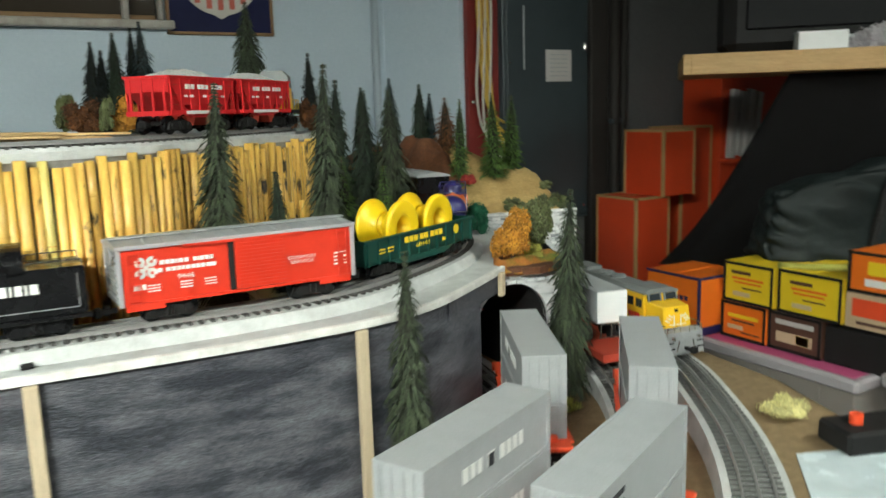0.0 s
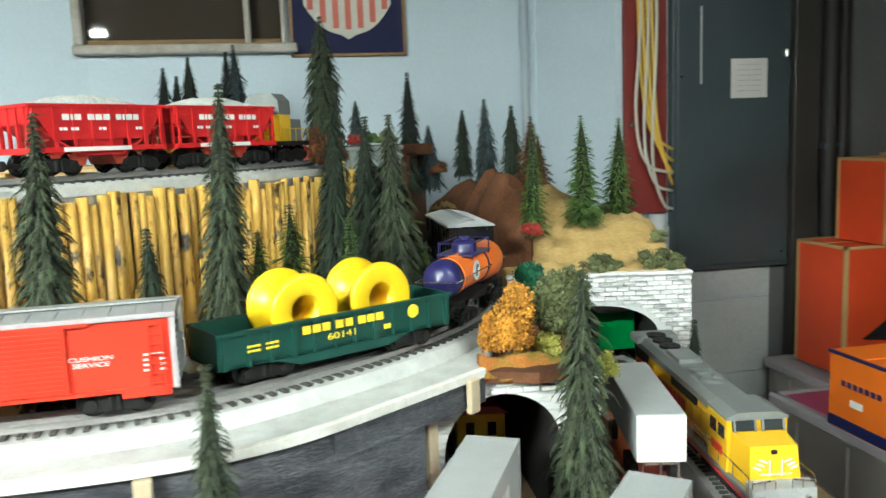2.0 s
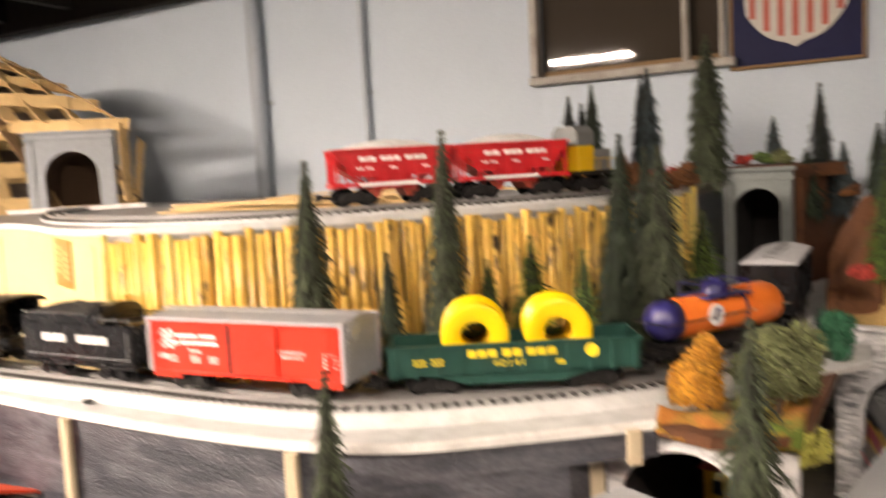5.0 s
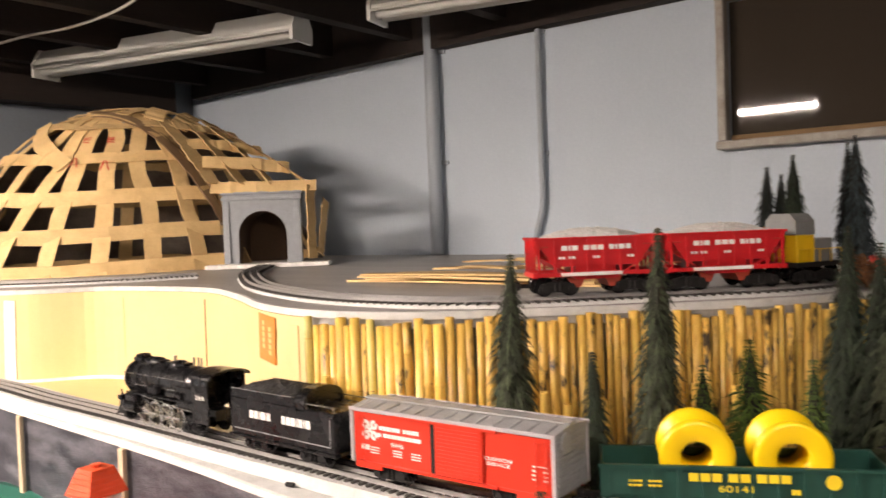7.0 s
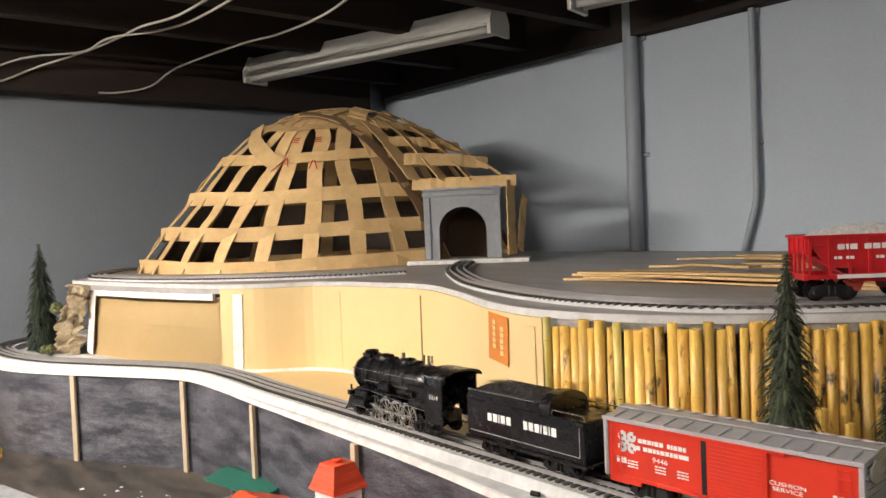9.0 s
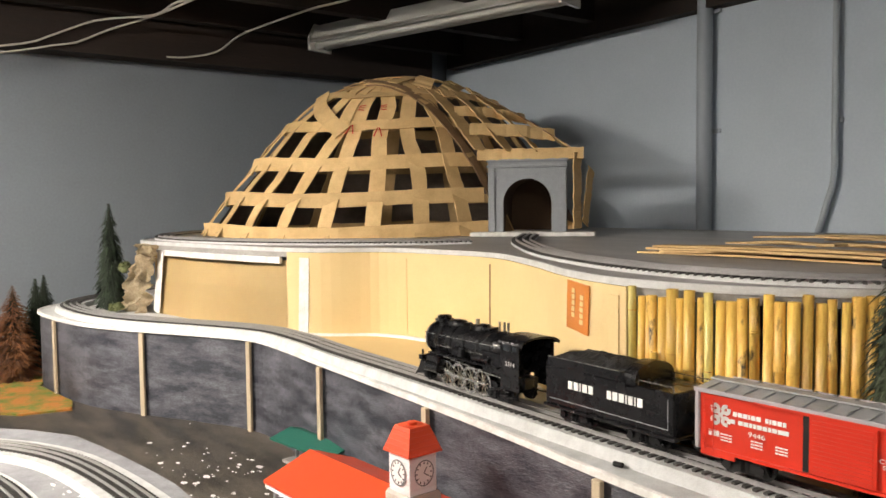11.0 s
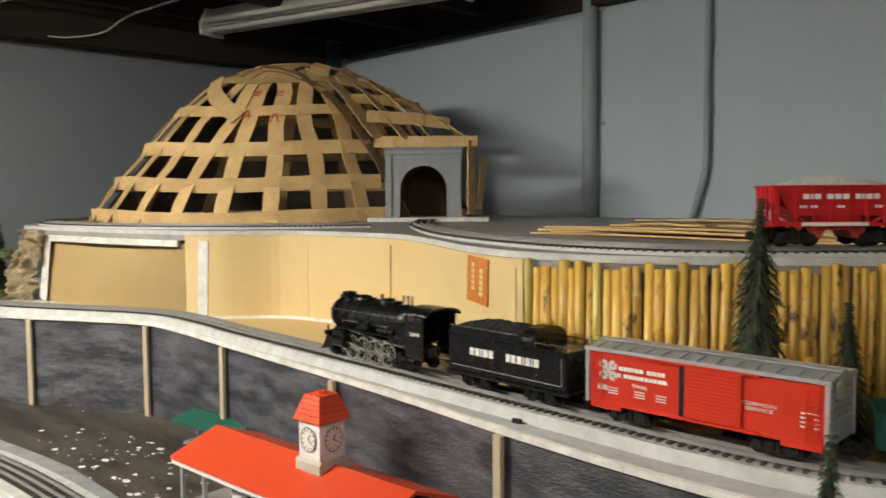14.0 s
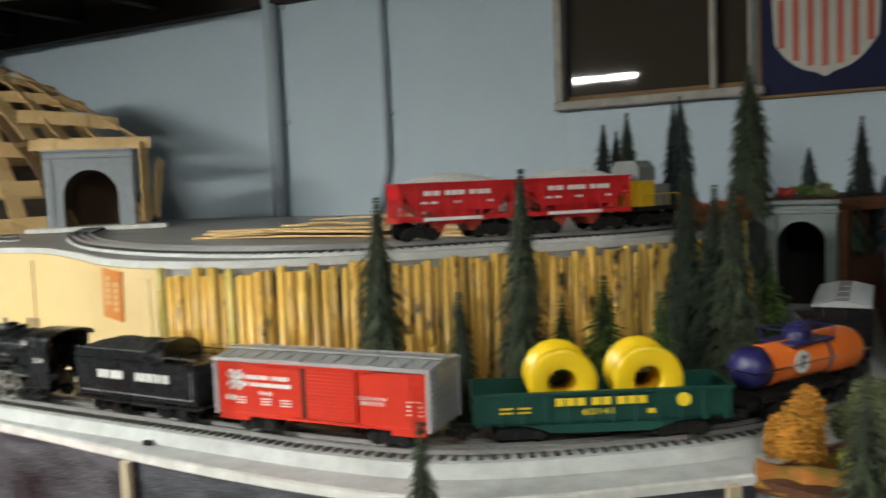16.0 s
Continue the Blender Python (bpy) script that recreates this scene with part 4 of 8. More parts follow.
def gondola(m):
    t = thing("gondola_car", m, "dark green open toy gondola car carrying yellow reels", "train car", "middle train")
    L, W, z0, z1 = 0.242, 0.060, 0.019, 0.050
    h = L / 2
    for nm, c, s in (("floor_plate", (0, 0, z0 + 0.002), (L, W, 0.004)), ("side_wall", (0, -W / 2 + 0.001, (z0 + z1) / 2), (L, 0.002, z1 - z0)), ("side_wall", (0, W / 2 - 0.001, (z0 + z1) / 2), (L, 0.002, z1 - z0)),
                     ("end_wall", (-h + 0.001, 0, (z0 + z1) / 2), (0.002, W, z1 - z0)), ("end_wall", (h - 0.001, 0, (z0 + z1) / 2), (0.002, W, z1 - z0))):
        b = B()
        box(b, c, s, bevel=0.0004)
        o = part(nm, b, GREEN, t)
        if nm == "side_wall":
            s2 = 1 if c[1] > 0 else -1
            b = B()
            for i in range(12):
                x = -h + 0.006 + i * (L - 0.012) / 11
                box(b, (x, s2 * (W / 2 + 0.0012), (z0 + z1) / 2 - 0.001), (0.0035, 0.0024, z1 - z0 - 0.002))
            box(b, (0, s2 * (W / 2 + 0.001), z1 - 0.0015), (L + 0.002, 0.0035, 0.003))
            side_profile(b, [(-h + 0.05, z0), (h - 0.05, z0), (h - 0.075, z0 - 0.008), (-h + 0.075, z0 - 0.008)], s2 * W / 2 - 0.001, s2 * W / 2 + 0.001)
            part("rib", fix(b), GREEN, o)
    for s in (-1, 1):
        coupler(t, s * h, s)
        truck(t, s * (h - 0.045))
    y = -W / 2 - 0.0026
    bars("lettering", on_side(-0.002, 0.0405, y), LETTERYEL, t, [0.008] * 3 + [-0.002] + [0.008] * 2 + [-0.002] + [0.008] * 3, 0.0072, 0.0018)
    words("car_number", "60141", 0.0085, on_side(-0.004, 0.0305, y), LETTERYEL, t, 1.5, "yellow number 60141")
    b = B()
    rod(b, (0.074, y, 0.039), (0.074, y - 0.0004, 0.039), 0.0065, 20)
    part("emblem", b, LETTERYEL, t, "round yellow emblem")
    for x in (-0.090, -0.073):
        for k in range(2):
            bars("small_print", on_side(x, 0.036 - 0.004 * k, y), LETTERYEL, t, [0.003, 0.003, 0.004], 0.0018, 0.0008)
    bars("small_print", on_side(0.044, 0.0295, y), LETTERYEL, t, [0.003, 0.004], 0.0045, 0.0005)
    return t


def reel(m, label):
    t = thing("cable_reel", m, label, "cable reel", "yellow reels on the gondola car")
    R = 0.033
    turn = pose(0, 0, R, 90, 0, 0)
    for s in (-1, 1):
        b = B()
        prof = [(0.0150, s * 0.0262), (0.0175, s * 0.0275)]
        for a in np.linspace(math.pi / 2, -math.pi / 3, 8):
            prof.append((R - 0.0042 + 0.0042 * math.cos(a), s * (0.0232 + 0.0042 * math.sin(a))))
        prof += [(0.0275, s * 0.0172), (0.0220, s * 0.0120), (0.0185, s * 0.0060), (0.0180, s * 0.0040), (0.0150, s * 0.0040)]
        prof.append(prof[0])
        lathe(b, prof, 40, turn)
        part("flange", fix(b), SPOOL, t, "rounded flaring yellow flange", smooth=True)
    b = B()
    lathe(b, [(0.0149, -0.0258), (0.0149, 0.0258), (0.0138, 0.0258), (0.0138, -0.0258), (0.0149, -0.0258)], 28, turn)
    part("hub", fix(b), SPOOL, t, smooth=True)
    return t


def tank_car(m, L, label):
    t = thing("tank_car", m, label, "train car", "middle train")
    R, zc, h = 0.0205, 0.051, L / 2
    turn = pose(0, 0, zc, 0, 90, 0)
    b = B()
    lathe(b, [(0.0, -h), (R * 0.55, -h + 0.002), (R * 0.88, -h + 0.007), (R, -h + 0.014), (R, 0.030), (R * 1.08, 0.034), (R * 1.16, 0.042), (R * 1.17, h - 0.016), (R * 1.06, h - 0.008), (R * 0.80, h - 0.003), (R * 0.35, h - 0.0005), (0.0, h)], 40, turn)
    tank = part("tank", fix(b), ORANGE, t, "glossy orange tank", smooth=True)
    b = B()
    lathe(b, [(0.0, -h - 0.0008), (R * 0.56, -h + 0.001), (R * 0.9, -h + 0.006), (R + 0.0008, -h + 0.014), (R + 0.0008, -h + 0.026), (R - 0.002, -h + 0.026)], 40, turn)
    part("end_cap", fix(b), NAVY, t, "navy blue tank end", smooth=True)
    for x in (-0.060, 0.028):
        b = B()
        lathe(b, [(R - 0.001, x - 0.0018), (R + 0.0009, x - 0.0018), (R + 0.0009, x + 0.0018), (R - 0.001, x + 0.0018)], 40, turn)
        part("strap", fix(b), ORANGE if x != 0.028 else NAVY, tank, "" if x != 0.028 else "dark strap")
    b = B()
    rod(b, (-0.022, -R - 0.0005, zc + 0.002), (-0.022, -R - 0.0012, zc + 0.002), 0.0115, 24)
    em = part("emblem", b, LETTERWHITE, t, "round white emblem")
    b = B()
    box(b, (-0.022, -R - 0.0014, zc + 0.002), (0.0035, 0.0006, 0.013), rot=Matrix.Rotation(radians(12), 3, "Y"))
    box(b, (-0.019, -R - 0.0014, zc + 0.006), (0.0060, 0.0006, 0.0030), rot=Matrix.Rotation(radians(-20), 3, "Y"))
    part("emblem_mark", b, NAVY, em)
    b = B()
    lathe(b, [(0.0145, 0.0), (0.0145, 0.014), (0.0110, 0.0185), (0.0, 0.0200)], 24, pose(0, 0, zc + R - 0.006))
    dome_ = part("dome", fix(b), NAVY, t, "navy blue dome", smooth=True)
    b = B()
    rod(b, (0, 0, zc + R + 0.0125), (0, 0, zc + R + 0.0165), 0.0060, 14)
    part("dome_lid", b, NAVY, dome_)
    b = B()
    box(b, (0, 0, zc + R - 0.001), (0.066, 0.044, 0.0016))
    for x, y in ((-1, -1), (1, -1), (1, 1), (-1, 1)):
        rod(b, (x * 0.031, y * 0.020, zc + R - 0.006), (x * 0.031, y * 0.020, zc + R + 0.012), 0.0008, 5)
    for y in (-1, 1):
        rod(b, (-0.031, y * 0.020, zc + R + 0.012), (0.031, y * 0.020, zc + R + 0.012), 0.0008, 5)
        rod(b, (y * 0.031, -0.020, zc + R + 0.012), (y * 0.031, 0.020, zc + R + 0.012), 0.0008, 5)
    part("platform_rail", b, NAVY, t)
    b = B()
    for s in (-1, 1):
        rod(b, (-h - 0.004, s * (R + 0.002), zc), (h + 0.002, s * (R + 0.002), zc), 0.0008, 6)
        rod(b, (s * (h + 0.003), -R - 0.002, zc), (s * (h + 0.003), R + 0.002, zc), 0.0008, 6)
    part("handrail", b, CHROME, t, "thin bright handrail")
    b = B()
    box(b, (0, 0, 0.019), (L + 0.012, 0.030, 0.006), bevel=0.001)
    for s in (-1, 1):
        box(b, (s * (h - 0.02), 0, 0.024), (0.02, 0.042, 0.008), bevel=0.001)
    part("frame", b, MATTBLACK, t)
    for s in (-1, 1):
        coupler(t, s * (h + 0.004), s)
        truck(t, s * (h - 0.035), span=0.030)
    return t


def hopper(m, label):
    t = thing("hopper_car", m, label, "train car", "upper train")
    L, W, z0, z1 = 0.148, 0.060, 0.024, 0.071
    h = L / 2
    for s in (-1, 1):
        b = B()
        side_profile(b, [(-h, z1), (-h, z1 - 0.004), (-h + 0.022, z0 + 0.012), (h - 0.022, z0 + 0.012), (h, z1 - 0.004), (h, z1)], s * W / 2 - 0.001, s * W / 2 + 0.001)
        part("side_sheet", fix(b), DEEPRED, t)
        b = B()
        box(b, (s * (h - 0.001), 0, z1 - 0.010), (0.002, W, 0.020))
        part("end_sheet", b, DEEPRED, t)
        b = B()
        a = [(s * h, -W / 2, z1 - 0.02), (s * h, W / 2, z1 - 0.02), (s * 0.024, W / 2, z0 - 0.004), (s * 0.024, -W / 2, z0 - 0.004)]
        vs = [b.verts.new(v) for v in a] + [b.verts.new((x, y, z + 0.002)) for x, y, z in a]
        for f in ((0, 1, 2, 3), (4, 5, 6, 7), (0, 1, 5, 4), (1, 2, 6, 5), (2, 3, 7, 6), (3, 0, 4, 7)):
            b.faces.new([vs[i] for i in f])
        part("slope_sheet", fix(b), DEEPRED, t)
    b = B()
    box(b, (0, 0, z0 + 0.004), (0.05, W - 0.004, 0.016))
    part("hopper_bottom", b, DEEPRED, t)
    b = B()
    for s in (-1, 1):
        box(b, (0, s * (W / 2 + 0.001), z1 - 0.0015), (L + 0.002, 0.004, 0.003))
        box(b, (s * (h + 0.0005), 0, z1 - 0.0015), (0.004, W + 0.004, 0.003))
        box(b, (0, s * (W / 2 + 0.001), z0 + 0.0025), (L, 0.003, 0.005))
        for i in range(8):
            x = -h + 0.004 + i * (L - 0.008) / 7
            box(b, (x, s * (W / 2 + 0.001), (z0 + z1) / 2), (0.0032, 0.0022, z1 - z0))
        for i in range(4):
            box(b, (s * h, -W / 2 + 0.006 + i * 0.016, (z0 + z1) / 2), (0.003, 0.003, z1 - z0))
        box(b, (s * h, 0, z0 + 0.002), (0.005, W, 0.006))
    part("rib_frame", b, DEEPRED, t)
    for s in (-1, 1):
        for i in range(3):
            b = B()
            rod(b, (s * (h + 0.001), -W / 2, z0 + 0.012 + 0.012 * i), (s * (h - 0.016), -W / 2 - 0.002, z0 + 0.012 + 0.012 * i), 0.0006, 5)
            part("grab_iron", b, BROWNRED, t)
        b = B()
        side_profile(b, [(s * 0.012, z0 - 0.002), (s * 0.034, z0 - 0.002), (s * 0.026, z0 - 0.014), (s * 0.018, z0 - 0.014)], -W / 2 + 0.006, W / 2 - 0.006)
        part("chute", fix(b), BROWNRED, t)
    b = B()
    n, k = 24, 10
    grid = [[b.verts.new((-h + 0.003 + (L - 0.006) * i / n, -W / 2 + 0.003 + (W - 0.006) * j / k, z1 - 0.006 + 0.017 * (max(0, math.sin(math.pi * j / k)) * max(0, math.sin(math.pi * i / n))) ** 0.6 + random.uniform(-0.0012, 0.0012))) for j in range(k + 1)] for i in range(n + 1)]
    for i in range(n):
        for j in range(k):
            b.faces.new((grid[i][j], grid[i + 1][j], grid[i + 1][j + 1], grid[i][j + 1]))
    part("gravel_load", b, GRAVELW, t, "heaped white gravel load")
    y = -W / 2 - 0.0024
    bars("lettering", on_side(0.0, z1 - 0.013, y), LETTERWHITE, t, [0.007, 0.0025, 0.007, -0.004, 0.007, 0.007, 0.007, -0.004, 0.006, 0.0025, 0.007, 0.006], 0.0058, 0.0016)
    for x in (-0.042, -0.030, 0.0, 0.042):
        bars("small_print", on_side(x, z1 - 0.0245, y), LETTERWHITE, t, [0.003, 0.004], 0.003, 0.001)
    b = B()
    box(b, (-0.006, y + 0.0006, z0 + 0.0025), (0.075, 0.0016, 0.0042))
    part("reporting_strip", b, LETTERWHITE, t)
    for s in (-1, 1):
        coupler(t, s * h, s)
        truck(t, s * (h - 0.028), span=0.032)
    return t


def black_car(m):
    t = thing("boxcar", m, "black toy boxcar with a silver ribbed roof on track", "train car", "middle train")
    L, W, z0, z1 = 0.19, 0.062, 0.024, 0.084
    h = L / 2
    b = B()
    box(b, (0, 0, (z0 + z1) / 2), (L, W, z1 - z0), bevel=0.001)
    body = part("body", b, BLACK, t)
    for s in (-1, 1):
        for i in range(9):
            b = B()
            box(b, (-h + 0.012 + i * (L - 0.024) / 8, s * (W / 2 + 0.0006), (z0 + z1) / 2), (0.0024, 0.0016, z1 - z0 - 0.004))
            part("side_rib", b, BLACK, body)
    b = B()
    end_profile(b, [(-W / 2 - 0.0015, z1), (W / 2 + 0.0015, z1), (W / 2 + 0.0015, z1 + 0.0016), (0.006, z1 + 0.0075), (-0.006, z1 + 0.0075), (-W / 2 - 0.0015, z1 + 0.0016)], -h - 0.002, h + 0.002)
    for i in range(12):
        for s in (-1, 1):
            x = -h + 0.006 + i * (L - 0.012) / 11
            end_profile(b, [(s * 0.007, z1 + 0.0070), (s * W / 2, z1 + 0.0018), (s * W / 2, z1 + 0.0030), (s * 0.007, z1 + 0.0084)], x - 0.001, x + 0.001)
    part("roof", fix(b), SILVER, t, "silver-grey ribbed roof")
    for i in range(3):
        b = B()
        box(b, (-0.05 + i * 0.05, 0, z1 + 0.0085), (0.040, 0.010, 0.0016), bevel=0.0004)
        part("roof_walk", b, SILVER, t)
    for s in (-1, 1):
        coupler(t, s * h, s)
        truck(t, s * (h - 0.035))
    return t


def tender(m):
    t = thing("tender", m, "black toy steam locomotive tender heaped with coal", "train car", "middle train")
    L, W, z0, z1 = 0.190, 0.062, 0.021, 0.066
    h = L / 2
    b = B()
    box(b, (0, 0, (z0 + z1) / 2), (L, W, z1 - z0), bevel=0.0012)
    part("tank_body", b, BLACK, t)
    b = B()
    box(b, (0, 0, z0 - 0.002), (L + 0.006, W + 0.004, 0.004), bevel=0.001)
    part("frame_sill", b, BLACK, t)
    b = B()
    for s in (-1, 1):
        side_profile(b, [(-h, z1), (h - 0.062, z1), (h - 0.068, z1 + 0.011), (-h + 0.006, z1 + 0.011)], s * (W / 2 - 0.001) - 0.001, s * (W / 2 - 0.001) + 0.001)
    part("coal_bunker", fix(b), BLACK, t)
    b = B()
    arch = [(-W / 2, z1 - 0.004)] + [(-math.cos(a) * (W / 2), z1 + 0.006 + math.sin(a) * 0.016) for a in np.linspace(0, math.pi, 13)] + [(W / 2, z1 - 0.004)]
    end_profile(b, arch, h - 0.067, h - 0.050)
    part("bunker_arch", fix(b), BLACK, t)
    b = B()
    n, k = 34, 14
    grid = [[b.verts.new((-h + 0.004 + (L - 0.070) * i / n, (W - 0.006) * (j / k - 0.5), z1 + 0.006 + 0.013 * math.sin(math.pi * j / k) ** 0.7 * min(1, 0.35 + 2.0 * i / n, 2.4 * (1 - i / n) + 0.5) + random.uniform(-0.0016, 0.0016))) for j in range(k + 1)] for i in range(n + 1)]
    for i in range(n):
        for j in range(k):
            b.faces.new((grid[i][j], grid[i + 1][j], grid[i + 1][j + 1], grid[i][j + 1]))
    part("coal_load", b, COAL, t, "rough heap of black coal")
    for s in (-1, 1):
        b = B()
        rod(b, (-h + 0.006, s * (W / 2 + 0.001), z1 + 0.0115), (h - 0.07, s * (W / 2 + 0.001), z1 + 0.0115), 0.0009, 6)
        part("bunker_rail", b, CHROME, t, "thin bright rail")
        b = B()
        rod(b, (h - 0.048, s * (W / 2 - 0.002), z1 + 0.006), (h - 0.002, s * (W / 2 - 0.002), z1 + 0.006), 0.0009, 6)
        for x in (h - 0.048, h - 0.002):
            rod(b, (x, s * (W / 2 - 0.002), z1), (x, s * (W / 2 - 0.002), z1 + 0.006), 0.0008, 6)
        part("handrail", b, CHROME, t, "thin bright handrail")
    y = -W / 2 - 0.0008
    bars("lettering", on_side(-0.036, (z0 + z1) / 2 + 0.005, y), LETTERWHITE, t, [0.007, 0.007, 0.002, 0.0075, 0.007], 0.0092, 0.0022)
    bars("lettering", on_side(0.030, (z0 + z1) / 2 + 0.005, y), LETTERWHITE, t, [0.006, 0.007, 0.007, 0.002, 0.006, 0.002, 0.007], 0.0092, 0.0022)
    b = B()
    box(b, (0, y + 0.0003, z0 + 0.007), (L - 0.014, 0.0006, 0.0007))
    box(b, (h - 0.007, y + 0.0003, (z0 + z1) / 2), (0.0006, 0.0006, z1 - z0 - 0.014))
    part("side_lining", b, SILVER, t)
    for s in (-1, 1):
        truck(t, s * 0.052, BLACK, 0.036)
    coupler(t, h, 1)
    return t


def driver_wheel(parent, x, s, r):
    b = B()
    y = s * 0.0175
    for k in range(10):
        a = k * 2 * math.pi / 10
        rod(b, (x + 0.004 * math.cos(a), y + s * 0.001, r + 0.004 * math.sin(a)), (x + (r - 0.002) * math.cos(a), y + s * 0.001, r + (r - 0.002) * math.sin(a)), 0.0008, 5)
    rod(b, (x, y - 0.001, r), (x, y + s * 0.003, r), 0.0045, 12)
    w = part("driving_wheel", b, BRASS, parent, "worn nickel spoked driving wheel")
    b = B()
    lathe(b, [(r - 0.0028, -0.003), (r, -0.003), (r, 0.002), (r + 0.0012, 0.003), (r + 0.0012, 0.0036), (r - 0.0028, 0.0036), (r - 0.0028, -0.003)], 32, pose(x, y, r, 90 if s < 0 else -90))
    part("tyre", fix(b), CHROME, w, smooth=False)


def steam_locomotive(m):
    """Nose at -x."""
    t = thing("steam_locomotive", m, "black toy steam locomotive with bright spoked drivers", "locomotive", "middle train")
    zc, R = 0.062, 0.0252
    turn = pose(0, 0, zc, 0, 90, 0)
    b = B()
    lathe(b, [(0.0, -0.113), (0.017, -0.1125), (0.0225, -0.110), (0.0238, -0.104), (0.0240, -0.075), (0.0246, -0.0745), (0.0246, -0.02), (0.0252, 0.045), (0.0252, 0.075), (0.0, 0.075)], 40, turn)
    part("boiler", fix(b), BLACK, t, smooth=True)
    for x in (-0.100, -0.074, -0.045, -0.015, 0.015, 0.042):
        b = B()
        r = 0.0250 + max(0, (x + 0.02) * 0.006)
        lathe(b, [(r - 0.001, x - 0.0016), (r + 0.0004, x - 0.0016), (r + 0.0004, x + 0.0016), (r - 0.001, x + 0.0016)], 40, turn)
        part("boiler_band", fix(b), BLACK, t)
    b = B()
    lathe(b, [(0.0, -0.1165), (0.006, -0.1165), (0.012, -0.115), (0.013, -0.112)], 24, turn)
    fr = part("smokebox_door", fix(b), BLACK, t)
    b = B()
    lathe(b, [(0.0, -0.124), (0.005, -0.124), (0.0055, -0.115), (0.0, -0.115)], 16, pose(0, 0, zc + 0.002, 0, 90, 0))
    part("headlight", fix(b), CHROME, fr)
    b = B()
    lathe(b, [(0.0095, 0.0), (0.0090, 0.006), (0.0105, 0.008), (0.0105, 0.011), (0.0075, 0.011), (0.007, 0.006), (0.0, 0.006)], 20, pose(-0.092, 0, zc + R - 0.003))
    box(b, (-0.092, 0, zc + R + 0.0015), (0.022, 0.020, 0.005), bevel=0.001)
    part("smokestack", fix(b), BLACK, t)
    for x, l in ((-0.058, 0.036), (0.0, 0.022)):
        b = B()
        lathe(b, [(0.0125, 0.0), (0.0125, 0.004), (0.010, 0.0075), (0.004, 0.009), (0.0, 0.0092)], 20, pose(x, 0, zc + R - 0.003) @ Matrix.Diagonal((l / 0.023, 1, 1, 1)))
        part("sand_dome" if l > 0.03 else "steam_dome", fix(b), BLACK, t, smooth=True)
    b = B()
    for x in (0.03, 0.040, 0.048):
        rod(b, (x, 0.004, zc + R), (x, 0.004, zc + R + 0.012), 0.0018, 8)
    part("whistle", b, BRASS, t)
    b = B()
    rod(b, (-0.03, 0.013, zc + R - 0.006), (-0.03, 0.013, zc + R + 0.008), 0.003, 8)
    part("bell", b, BRASS, t)
    b = B()
    for s in (-1, 1):
        rod(b, (-0.108, s * 0.0235, zc + 0.009), (0.072, s * 0.0255, zc + 0.010), 0.0007, 6)
        for x in (-0.1, -0.06, -0.02, 0.02, 0.06):
            rod(b, (x, s * 0.020, zc + 0.009), (x, s * 0.0245, zc + 0.0095), 0.0007, 5)
        rod(b, (-0.075, s * 0.024, zc - 0.006), (0.06, s * 0.0255, zc - 0.004), 0.0011, 6)
    part("handrail", b, CHROME, t, "thin bright handrail")
    b = B()
    for s in (-1, 1):
        box(b, (-0.012, s * 0.026, 0.045), (0.155, 0.011, 0.0016))
        box(b, (-0.020, s * 0.0285, 0.054), (0.026, 0.008, 0.012), bevel=0.002)
        rod(b, (0.012, s * 0.027, 0.052), (0.046, s * 0.027, 0.052), 0.0042, 12)
    part("running_board", b, BLACK, t)
    for x0_, x1_ in ((-0.078, -0.034), (-0.022, 0.024)):
        b = B()
        box(b, ((x0_ + x1_) / 2, 0, zc + 0.0262), (x1_ - x0_, 0.017, 0.004), bevel=0.0012)
        part("boiler_saddle", b, BLACK, t)
    for s in (-1, 1):
        b = B()
        for k in range(7):
            rod(b, (-0.016 + 0.006 * k, s * 0.0180, zc + 0.0176), (-0.016 + 0.006 * k, s * 0.0240, zc + 0.0080), 0.0007, 5)
        part("pipe_row", b, BLACK, t)
    # cab
    b = B()
    for s in (-1, 1):
        box(b, (0.090, s * 0.029, 0.046), (0.036, 0.002, 0.050))
        box(b, (0.0745, s * 0.029, 0.0745), (0.005, 0.002, 0.009))
        box(b, (0.0915, s * 0.029, 0.0745), (0.004, 0.002, 0.009))
        box(b, (0.1055, s * 0.029, 0.0745), (0.005, 0.002, 0.009))
        box(b, (0.090, s * 0.029, 0.0805), (0.036, 0.002, 0.004))
    box(b, (0.0735, 0, 0.060), (0.003, 0.058, 0.046))
    part("cab", b, BLACK, t)
    # Dark panes added in the openings, for the shade inside the cab.
    for s in (-1, 1):
        for x, w in ((0.0832, 0.0125), (0.0982, 0.0095)):
            b = B()
            box(b, (x, s * 0.0285, 0.0745), (w, 0.001, 0.009))
            part("cab_dark_pane", b, CABGLASS, t, "dark pane for the shade inside the cab")
    b = B()
    box(b, (0.050, 0, 0.049), (0.046, 0.053, 0.036), bevel=0.004)
    part("firebox", b, BLACK, t)
    for s in (-1, 1):
        b = B()
        rod(b, (0.030, s * 0.0275, 0.036), (0.076, s * 0.0285, 0.034), 0.0012, 6)
        rod(b, (-0.060, s * 0.0255, 0.0425), (0.030, s * 0.0275, 0.036), 0.0010, 6)
        part("side_pipe", b, CHROME, t, "thin bright pipe")
        b = B()
        for x in (0.074, 0.104):
            box(b, (x, s * 0.029, 0.017), (0.0016, 0.002, 0.012))
        box(b, (0.089, s * 0.030, 0.012), (0.032, 0.006, 0.0016))
        part("cab_step", b, BLACK, t)
